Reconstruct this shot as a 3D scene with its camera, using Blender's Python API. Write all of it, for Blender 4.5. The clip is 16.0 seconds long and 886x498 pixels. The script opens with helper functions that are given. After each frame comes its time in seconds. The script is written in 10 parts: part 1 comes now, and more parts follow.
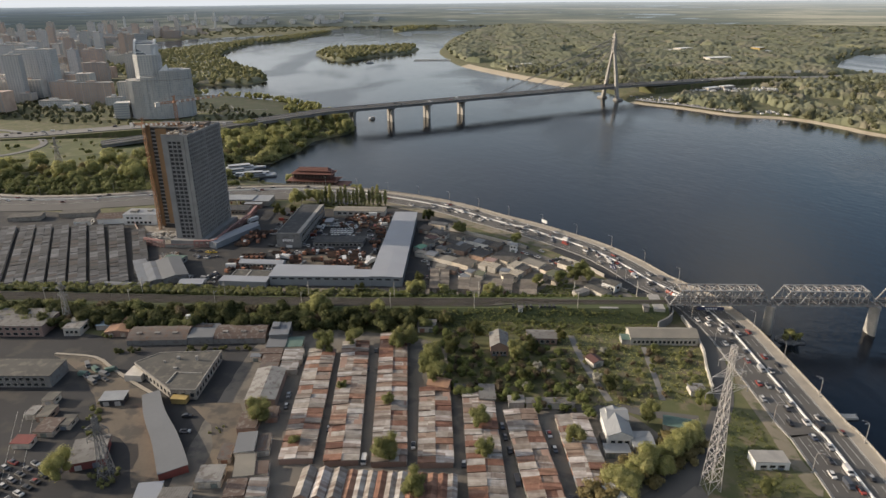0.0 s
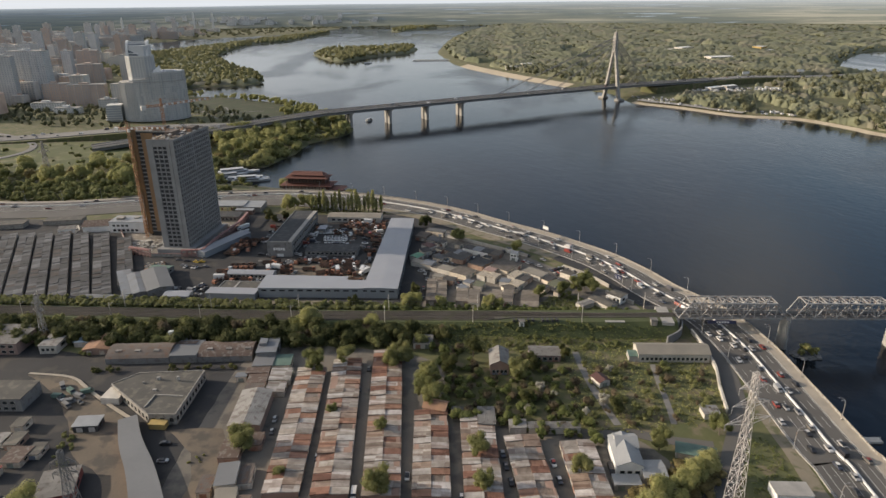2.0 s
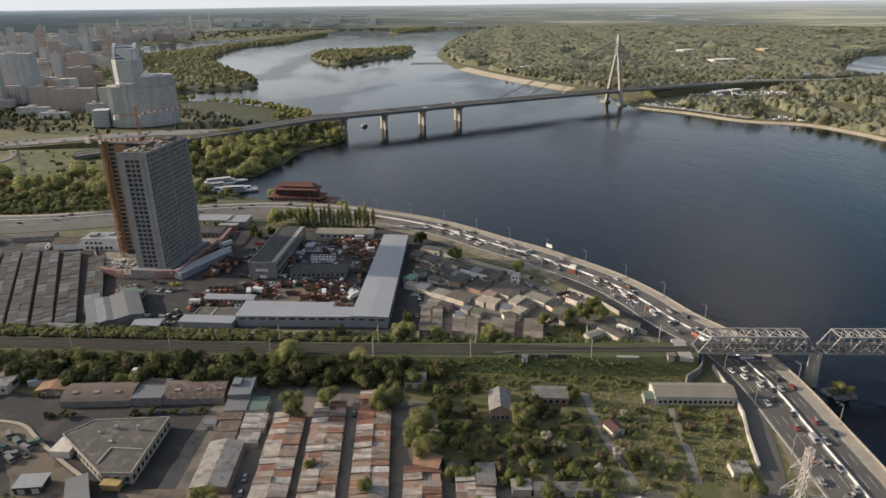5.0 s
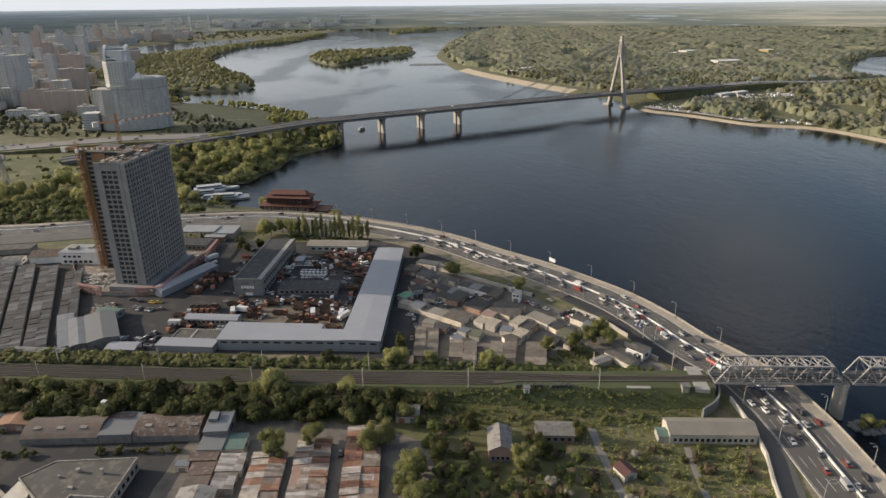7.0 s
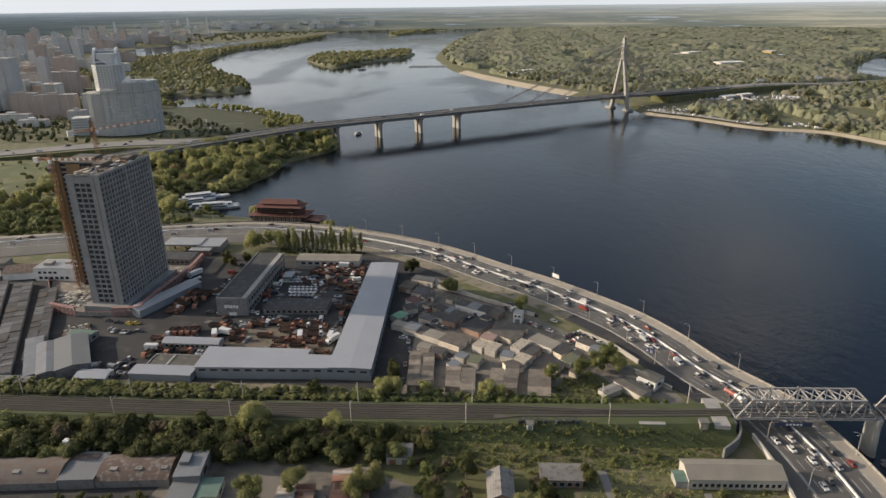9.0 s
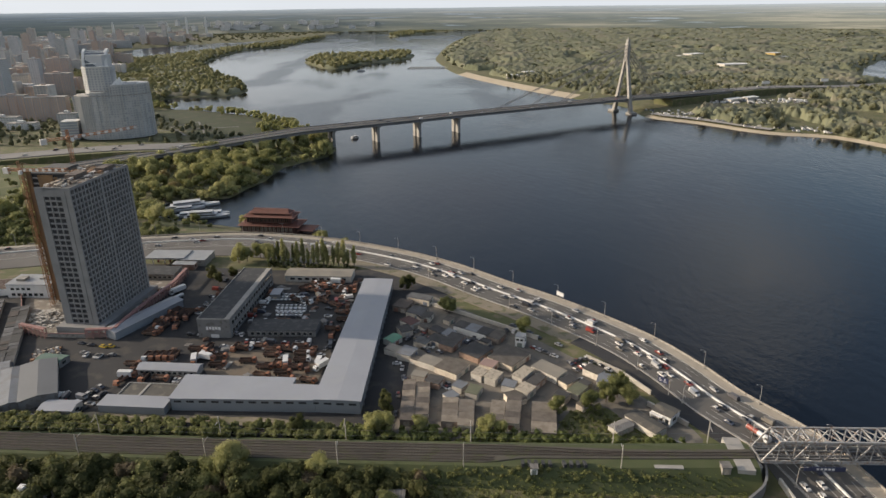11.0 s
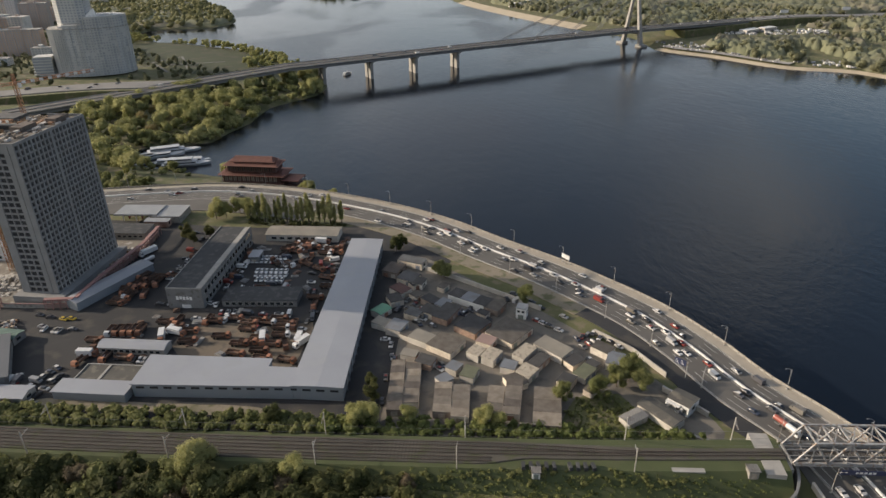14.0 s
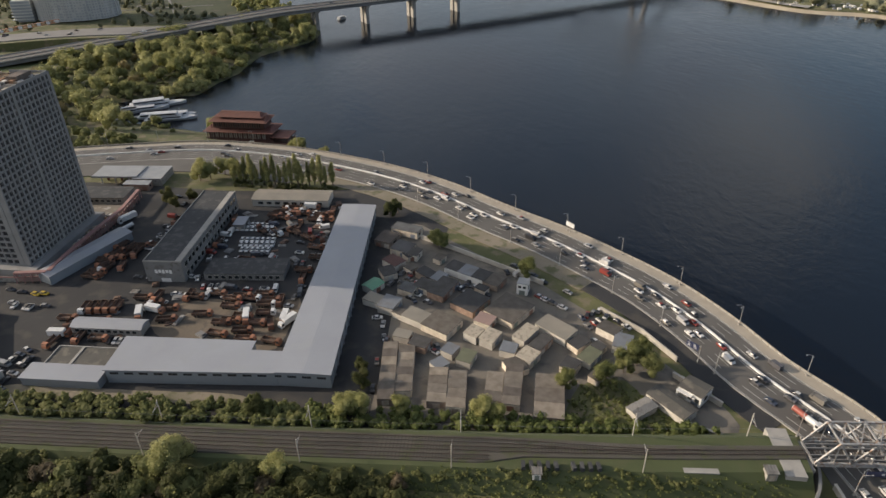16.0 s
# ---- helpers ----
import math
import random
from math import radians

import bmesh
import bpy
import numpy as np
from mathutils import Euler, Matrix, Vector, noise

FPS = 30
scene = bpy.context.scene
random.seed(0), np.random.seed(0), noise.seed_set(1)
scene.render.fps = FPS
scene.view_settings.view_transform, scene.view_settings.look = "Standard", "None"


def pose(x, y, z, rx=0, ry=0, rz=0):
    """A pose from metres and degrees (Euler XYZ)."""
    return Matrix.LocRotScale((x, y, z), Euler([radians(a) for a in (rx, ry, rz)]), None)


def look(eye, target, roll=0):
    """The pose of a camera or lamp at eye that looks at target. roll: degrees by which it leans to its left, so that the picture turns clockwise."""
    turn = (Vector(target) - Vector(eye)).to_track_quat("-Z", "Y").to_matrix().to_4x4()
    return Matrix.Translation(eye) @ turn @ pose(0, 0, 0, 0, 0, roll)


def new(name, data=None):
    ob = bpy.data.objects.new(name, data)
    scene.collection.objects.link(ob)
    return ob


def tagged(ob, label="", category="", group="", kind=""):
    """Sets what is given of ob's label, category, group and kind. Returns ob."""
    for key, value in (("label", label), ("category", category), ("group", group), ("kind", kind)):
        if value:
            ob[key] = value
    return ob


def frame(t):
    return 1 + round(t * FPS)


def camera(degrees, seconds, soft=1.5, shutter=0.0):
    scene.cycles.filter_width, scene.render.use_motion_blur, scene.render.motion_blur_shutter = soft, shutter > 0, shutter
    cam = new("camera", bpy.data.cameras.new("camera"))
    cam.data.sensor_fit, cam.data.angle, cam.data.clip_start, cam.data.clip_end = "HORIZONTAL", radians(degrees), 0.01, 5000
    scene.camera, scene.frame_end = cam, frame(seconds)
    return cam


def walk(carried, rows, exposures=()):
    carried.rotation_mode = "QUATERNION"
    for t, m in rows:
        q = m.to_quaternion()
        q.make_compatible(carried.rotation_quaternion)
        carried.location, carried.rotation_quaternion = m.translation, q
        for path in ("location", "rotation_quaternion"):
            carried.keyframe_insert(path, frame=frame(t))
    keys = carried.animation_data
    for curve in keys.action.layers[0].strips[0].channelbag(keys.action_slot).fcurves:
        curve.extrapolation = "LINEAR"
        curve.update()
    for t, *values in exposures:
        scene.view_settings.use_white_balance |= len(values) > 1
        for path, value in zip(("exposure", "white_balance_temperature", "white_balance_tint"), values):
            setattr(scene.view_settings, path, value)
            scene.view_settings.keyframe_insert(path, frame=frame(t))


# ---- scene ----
cam = camera(68.3, 16.0)
PATH = [
    (0, (0.727, 8.482, 172.153), (0.559, 10.341, 171.436), -0.5),
    (0.5, (0.668, 12.726, 171.758), (0.501, 14.585, 171.04), -0.5),
    (1, (0.64, 17.331, 171.402), (0.472, 19.19, 170.684), -0.6),
    (1.5, (0.647, 22.061, 171.15), (0.479, 23.92, 170.433), -0.6),
    (2, (0.731, 27.256, 171.02), (0.563, 29.115, 170.303), -0.7),
    (2.5, (0.527, 32.522, 170.833), (0.36, 34.382, 170.117), -0.6),
    (3, (0.363, 38.006, 170.867), (0.197, 39.866, 170.151), -0.7),
    (3.5, (0.361, 43.701, 170.797), (0.193, 45.561, 170.081), -0.7),
    (4, (0.049, 49.507, 170.634), (-0.117, 51.368, 169.919), -0.7),
    (6.5, (-0.027, 79.829, 170.815), (-0.193, 81.691, 170.104), -0.7),
    (7, (0.161, 86.25, 170.853), (-0.007, 88.112, 170.141), -0.7),
    (7.5, (0.005, 92.698, 170.818), (-0.163, 94.56, 170.106), -0.7),
    (8, (-0.035, 98.834, 170.679), (-0.203, 100.696, 169.969), -0.7),
    (8.5, (0.174, 105.104, 170.501), (0.005, 106.967, 169.793), -0.8),
    (9, (0.068, 111.397, 170.271), (-0.101, 113.26, 169.563), -0.8),
    (11.5, (-0.579, 142.498, 170.192), (-0.748, 144.362, 169.486), -0.7),
    (12, (-0.552, 148.561, 170.361), (-0.721, 150.425, 169.655), -0.7),
    (12.5, (-0.589, 154.735, 170.331), (-0.758, 156.599, 169.626), -0.7),
    (13, (-0.822, 160.568, 170.077), (-0.99, 162.418, 169.336), -0.7),
    (13.5, (-0.496, 166.821, 169.975), (-0.664, 168.639, 169.159), -0.8),
    (14, (-0.256, 172.896, 169.921), (-0.423, 174.679, 169.029), -0.9),
    (14.5, (-0.216, 178.583, 169.89), (-0.382, 180.327, 168.925), -0.9),
    (15, (0.128, 184.468, 170.191), (-0.037, 186.17, 169.154), -1.0),
    (15.5, (0.085, 190.312, 170.253), (-0.08, 192.014, 169.215), -1.0),
    (16, (-0.032, 196.176, 170.26), (-0.198, 197.878, 169.222), -1.0),
]
walk(cam, [(t, look(eye, target, roll)) for t, eye, target, roll in PATH])

# ---- world, sun ----
SUN_EL, SUN_AZ = radians(18.0), radians(-85.6)  # azimuth clockwise from +y
sky_world = bpy.data.worlds.new("sky")
scene.world = sky_world
sky_world.use_nodes = True
wn = sky_world.node_tree.nodes
wl = sky_world.node_tree.links
wn.clear()
sky_tex = wn.new("ShaderNodeTexSky")
sky_tex.sky_type, sky_tex.sun_disc = "NISHITA", False
sky_tex.sun_elevation, sky_tex.sun_rotation = SUN_EL, SUN_AZ
sky_tex.air_density, sky_tex.dust_density, sky_tex.ozone_density = 1.0, 1.5, 1.0
# broken cloud over the whole sky
wco = wn.new("ShaderNodeTexCoord")
wmap = wn.new("ShaderNodeMapping")
wmap.inputs["Scale"].default_value = (1.0, 1.0, 2.6)
wl.new(wco.outputs["Generated"], wmap.inputs["Vector"])
wnoi = wn.new("ShaderNodeTexNoise")
wnoi.inputs["Scale"].default_value, wnoi.inputs["Detail"].default_value = 2.2, 5.0
wl.new(wmap.outputs["Vector"], wnoi.inputs["Vector"])
wramp = wn.new("ShaderNodeValToRGB")
wramp.color_ramp.elements[0].position, wramp.color_ramp.elements[1].position = 0.42, 0.68
wl.new(wnoi.outputs["Fac"], wramp.inputs["Fac"])
wmix = wn.new("ShaderNodeMix")
wmix.data_type = "RGBA"
wl.new(wramp.outputs["Color"], wmix.inputs["Factor"])
wl.new(sky_tex.outputs["Color"], wmix.inputs["A"])
# cloud lit from the sun's side
wdot = wn.new("ShaderNodeVectorMath")
wdot.operation = "DOT_PRODUCT"
wl.new(wco.outputs["Generated"], wdot.inputs[0])
wdot.inputs[1].default_value = (math.sin(SUN_AZ) * math.cos(SUN_EL), math.cos(SUN_AZ) * math.cos(SUN_EL), math.sin(SUN_EL))
wlit = wn.new("ShaderNodeMapRange")
wlit.interpolation_type = "SMOOTHSTEP"
wlit.inputs["From Min"].default_value, wlit.inputs["From Max"].default_value = 0.15, 1.0
wl.new(wdot.outputs["Value"], wlit.inputs["Value"])
wcl = wn.new("ShaderNodeMix")
wcl.data_type = "RGBA"
wl.new(wlit.outputs["Result"], wcl.inputs["Factor"])
wcl.inputs["A"].default_value, wcl.inputs["B"].default_value = (2.9, 3.1, 3.5, 1), (15.0, 14.2, 13.0, 1)
wl.new(wcl.outputs["Result"], wmix.inputs["B"])
# one sunlit cloud bank in the north-east, seen mirrored in the river
wd2 = wn.new("ShaderNodeVectorMath")
wd2.operation = "DOT_PRODUCT"
wl.new(wco.outputs["Generated"], wd2.inputs[0])
wd2.inputs[1].default_value = (0.345, 0.853, 0.390)
wm2 = wn.new("ShaderNodeMapRange")
wm2.interpolation_type = "SMOOTHSTEP"
wm2.inputs["From Min"].default_value, wm2.inputs["From Max"].default_value = 0.988, 1.0
wl.new(wd2.outputs["Value"], wm2.inputs["Value"])
wn2 = wn.new("ShaderNodeTexNoise")
wn2.inputs["Scale"].default_value, wn2.inputs["Detail"].default_value = 9.0, 5.0
wl.new(wco.outputs["Generated"], wn2.inputs["Vector"])
wmu = wn.new("ShaderNodeMath")
wmu.operation = "MULTIPLY"
wl.new(wm2.outputs["Result"], wmu.inputs[0])
wl.new(wn2.outputs["Fac"], wmu.inputs[1])
wmix3 = wn.new("ShaderNodeMix")
wmix3.data_type = "RGBA"
wl.new(wmu.outputs[0], wmix3.inputs["Factor"])
wl.new(wmix.outputs["Result"], wmix3.inputs["A"])
wmix3.inputs["B"].default_value = (6.4, 6.1, 5.6, 1)
wbg = wn.new("ShaderNodeBackground")
wbg.inputs["Strength"].default_value = 0.094
# pale haze towards the horizon
wsep = wn.new("ShaderNodeSeparateXYZ")
wl.new(wco.outputs["Generated"], wsep.inputs["Vector"])
whz = wn.new("ShaderNodeMapRange")
whz.interpolation_type = "SMOOTHSTEP"
whz.inputs["From Min"].default_value, whz.inputs["From Max"].default_value = 0.0, 0.27
whz.inputs["To Min"].default_value, whz.inputs["To Max"].default_value = 0.92, 0.0
wl.new(wsep.outputs["Z"], whz.inputs["Value"])
wmix2 = wn.new("ShaderNodeMix")
wmix2.data_type = "RGBA"
wl.new(whz.outputs["Result"], wmix2.inputs["Factor"])
wl.new(wmix3.outputs["Result"], wmix2.inputs["A"])
wmix2.inputs["B"].default_value = (5.6, 5.9, 6.3, 1)
wl.new(wmix2.outputs["Result"], wbg.inputs["Color"])
wout = wn.new("ShaderNodeOutputWorld")
wl.new(wbg.outputs["Background"], wout.inputs["Surface"])

sun_data = bpy.data.lights.new("sun", "SUN")
sun_data.energy, sun_data.angle, sun_data.color = 3.8, radians(0.6), (1.0, 0.845, 0.665)
sun = new("sun", sun_data)
sun_way = Vector((math.sin(SUN_AZ) * math.cos(SUN_EL), math.cos(SUN_AZ) * math.cos(SUN_EL), math.sin(SUN_EL)))
sun.matrix_world = look(sun_way * 900, (0, 0, 0))
scene.view_settings.exposure = 0.6


# ---- materials ----
def mat(name, a, b=None, rough=0.8, metal=0.0, scale=0.15, fine=3.0, bump=0.3, spread=0.0, stain=None, sheet=0.0, sheet_axis="X", sheet_k=0.6):
    """Two-scale noise between colours a and b in world metres; spread: share of change from object to object; stain: a third colour in patches; sheet: pitch of corrugation."""
    b = b or tuple(c * 0.65 for c in a)
    m = bpy.data.materials.new(name)
    m.use_nodes = True
    n, l = m.node_tree.nodes, m.node_tree.links
    p = n["Principled BSDF"]
    p.inputs["Roughness"].default_value, p.inputs["Metallic"].default_value = rough, metal
    geo = n.new("ShaderNodeNewGeometry")
    big, small = n.new("ShaderNodeTexNoise"), n.new("ShaderNodeTexNoise")
    for t, s, d in ((big, scale, 4), (small, fine, 3)):
        t.inputs["Scale"].default_value, t.inputs["Detail"].default_value = s, d
        l.new(geo.outputs["Position"], t.inputs["Vector"])
    add = n.new("ShaderNodeMath")
    add.operation = "MULTIPLY_ADD"
    l.new(small.outputs["Fac"], add.inputs[0])
    add.inputs[1].default_value = 0.45
    sub = n.new("ShaderNodeMath")
    sub.operation = "MULTIPLY_ADD"
    l.new(big.outputs["Fac"], sub.inputs[0])
    sub.inputs[1].default_value, sub.inputs[2].default_value = 1.9, -0.68
    l.new(sub.outputs[0], add.inputs[2])
    mix = n.new("ShaderNodeMix")
    mix.data_type = "RGBA"
    mix.clamp_factor = True
    l.new(add.outputs[0], mix.inputs["Factor"])
    mix.inputs["A"].default_value, mix.inputs["B"].default_value = (*a, 1), (*b, 1)
    col = mix.outputs["Result"]
    if stain:
        st = n.new("ShaderNodeTexNoise")
        st.inputs["Scale"].default_value, st.inputs["Detail"].default_value = scale * 2.3, 6
        l.new(geo.outputs["Position"], st.inputs["Vector"])
        r = n.new("ShaderNodeValToRGB")
        r.color_ramp.elements[0].position, r.color_ramp.elements[1].position = 0.52, 0.64
        l.new(st.outputs["Fac"], r.inputs["Fac"])
        m2 = n.new("ShaderNodeMix")
        m2.data_type = "RGBA"
        l.new(r.outputs["Color"], m2.inputs["Factor"])
        l.new(col, m2.inputs["A"])
        m2.inputs["B"].default_value = (*stain, 1)
        col = m2.outputs["Result"]
    if spread:
        oi = n.new("ShaderNodeObjectInfo")
        hs = n.new("ShaderNodeHueSaturation")
        mr = n.new("ShaderNodeMapRange")
        l.new(oi.outputs["Random"], mr.inputs["Value"])
        mr.inputs["To Min"].default_value, mr.inputs["To Max"].default_value = 1 - spread, 1 + spread
        l.new(mr.outputs["Result"], hs.inputs["Value"])
        l.new(col, hs.inputs["Color"])
        col = hs.outputs["Color"]
    l.new(col, p.inputs["Base Color"])
    if bump:
        bp = n.new("ShaderNodeBump")
        bp.inputs["Strength"].default_value, bp.inputs["Distance"].default_value = bump, 0.05
        l.new(small.outputs["Fac"], bp.inputs["Height"])
        if sheet:
            w = n.new("ShaderNodeTexWave")
            w.bands_direction = sheet_axis
            w.inputs["Scale"].default_value = 0.314 / sheet
            l.new(geo.outputs["Position"], w.inputs["Vector"])
            b2 = n.new("ShaderNodeBump")
            b2.inputs["Strength"].default_value, b2.inputs["Distance"].default_value = sheet_k, 0.08
            l.new(w.outputs["Fac"], b2.inputs["Height"])
            l.new(bp.outputs["Normal"], b2.inputs["Normal"])
            l.new(b2.outputs["Normal"], p.inputs["Normal"])
        else:
            l.new(bp.outputs["Normal"], p.inputs["Normal"])
    return m


def ramp_mat(name, stops, rough=0.8, scale=0.5, sheet=0.0, sheet_axis="X", island=False, patch=0.0):
    """A colour for each object (or island) by chance out of stops, mottled and rusted."""
    m = bpy.data.materials.new(name)
    m.use_nodes = True
    n, l = m.node_tree.nodes, m.node_tree.links
    p = n["Principled BSDF"]
    p.inputs["Roughness"].default_value = rough
    if island:
        src = n.new("ShaderNodeNewGeometry").outputs["Random Per Island"]
    else:
        src = n.new("ShaderNodeObjectInfo").outputs["Random"]
    r = n.new("ShaderNodeValToRGB")
    r.color_ramp.interpolation = "CONSTANT"
    e = r.color_ramp.elements
    while len(e) < len(stops):
        e.new(0.5)
    for i, c in enumerate(stops):
        e[i].position, e[i].color = i / len(stops), (*c, 1)
    l.new(src, r.inputs["Fac"])
    geo = n.new("ShaderNodeNewGeometry")
    t = n.new("ShaderNodeTexNoise")
    t.inputs["Scale"].default_value, t.inputs["Detail"].default_value = scale, 6
    l.new(geo.outputs["Position"], t.inputs["Vector"])
    r2 = n.new("ShaderNodeValToRGB")
    r2.color_ramp.elements[0].position, r2.color_ramp.elements[1].position = 0.3, 0.75
    r2.color_ramp.elements[0].color, r2.color_ramp.elements[1].color = (0.66, 0.62, 0.59, 1), (1.1, 1.09, 1.08, 1)
    l.new(t.outputs["Fac"], r2.inputs["Fac"])
    mx = n.new("ShaderNodeMix")
    mx.data_type, mx.blend_type = "RGBA", "MULTIPLY"
    mx.inputs["Factor"].default_value = 1.0
    l.new(r.outputs["Color"], mx.inputs["A"])
    l.new(r2.outputs["Color"], mx.inputs["B"])
    if patch:
        # single sheets of other age and rust
        sn = n.new("ShaderNodeVectorMath")
        sn.operation = "SNAP"
        sn.inputs[1].default_value = (8.5, patch, 50)
        l.new(geo.outputs["Position"], sn.inputs[0])
        wh = n.new("ShaderNodeTexWhiteNoise")
        l.new(sn.outputs["Vector"], wh.inputs["Vector"])
        r3 = n.new("ShaderNodeValToRGB")
        r3.color_ramp.elements.new(0.5)
        for e3, (ps, c3) in zip(r3.color_ramp.elements, ((0.0, (0.66, 0.56, 0.52)), (0.3, (0.90, 0.88, 0.86)), (1.0, (1.36, 1.38, 1.40)))):
            e3.position, e3.color = ps, (*c3, 1)
        l.new(wh.outputs["Value"], r3.inputs["Fac"])
        mp_ = n.new("ShaderNodeMix")
        mp_.data_type, mp_.blend_type = "RGBA", "MULTIPLY"
        mp_.inputs["Factor"].default_value = 1.0
        l.new(mx.outputs["Result"], mp_.inputs["A"])
        l.new(r3.outputs["Color"], mp_.inputs["B"])
        mx = mp_
    l.new(mx.outputs["Result"], p.inputs["Base Color"])
    bp = n.new("ShaderNodeBump")
    bp.inputs["Strength"].default_value, bp.inputs["Distance"].default_value = 0.4, 0.05
    l.new(t.outputs["Fac"], bp.inputs["Height"])
    if sheet:
        w = n.new("ShaderNodeTexWave")
        w.bands_direction = sheet_axis
        w.inputs["Scale"].default_value = 0.314 / sheet
        l.new(geo.outputs["Position"], w.inputs["Vector"])
        b2 = n.new("ShaderNodeBump")
        b2.inputs["Strength"].default_value, b2.inputs["Distance"].default_value = 0.7, 0.08
        l.new(w.outputs["Fac"], b2.inputs["Height"])
        l.new(bp.outputs["Normal"], b2.inputs["Normal"])
        bp = b2
    l.new(bp.outputs["Normal"], p.inputs["Normal"])
    return m


def leaf_mat(name, a, b, c):
    """Leaves: a colour for each clump out of three, with some light let through."""
    m = bpy.data.materials.new(name)
    m.use_nodes = True
    n, l = m.node_tree.nodes, m.node_tree.links
    p = n["Principled BSDF"]
    p.inputs["Roughness"].default_value = 0.7
    p.inputs["Specular IOR Level"].default_value = 0.2
    geo, oi = n.new("ShaderNodeNewGeometry"), n.new("ShaderNodeObjectInfo")
    t = n.new("ShaderNodeTexNoise")
    t.inputs["Scale"].default_value, t.inputs["Detail"].default_value = 0.05, 3
    l.new(geo.outputs["Position"], t.inputs["Vector"])
    ad = n.new("ShaderNodeMath")
    ad.operation = "MULTIPLY_ADD"
    l.new(geo.outputs["Random Per Island"], ad.inputs[0])
    ad.inputs[1].default_value = 0.55
    l.new(t.outputs["Fac"], ad.inputs[2])
    a3 = n.new("ShaderNodeMath")
    a3.operation = "MULTIPLY_ADD"
    l.new(oi.outputs["Random"], a3.inputs[0])
    a3.inputs[1].default_value = 0.3
    wide_t = n.new("ShaderNodeTexNoise")
    wide_t.inputs["Scale"].default_value, wide_t.inputs["Detail"].default_value = 0.006, 4
    l.new(geo.outputs["Position"], wide_t.inputs["Vector"])
    a4 = n.new("ShaderNodeMath")
    a4.operation = "MULTIPLY_ADD"
    l.new(wide_t.outputs["Fac"], a4.inputs[0])
    a4.inputs[1].default_value = 1.0
    l.new(ad.outputs[0], a4.inputs[2])
    a5 = n.new("ShaderNodeMath")
    a5.operation = "SUBTRACT"
    l.new(a4.outputs[0], a5.inputs[0])
    a5.inputs[1].default_value = 0.5
    l.new(a5.outputs[0], a3.inputs[2])
    mr = n.new("ShaderNodeMapRange")
    mr.inputs["From Min"].default_value, mr.inputs["From Max"].default_value = 0.4, 1.3
    l.new(a3.outputs[0], mr.inputs["Value"])
    r = n.new("ShaderNodeValToRGB")
    r.color_ramp.elements.new(0.5)
    for e, col in zip(r.color_ramp.elements, (a, b, c)):
        e.color = (*col, 1)
    l.new(mr.outputs["Result"], r.inputs["Fac"])
    l.new(r.outputs["Color"], p.inputs["Base Color"])
    tr = n.new("ShaderNodeBsdfTranslucent")
    l.new(r.outputs["Color"], tr.inputs["Color"])
    mx = n.new("ShaderNodeMixShader")
    mx.inputs["Fac"].default_value = 0.55
    l.new(p.outputs["BSDF"], mx.inputs[1])
    l.new(tr.outputs["BSDF"], mx.inputs[2])
    l.new(mx.outputs["Shader"], n["Material Output"].inputs["Surface"])
    return m


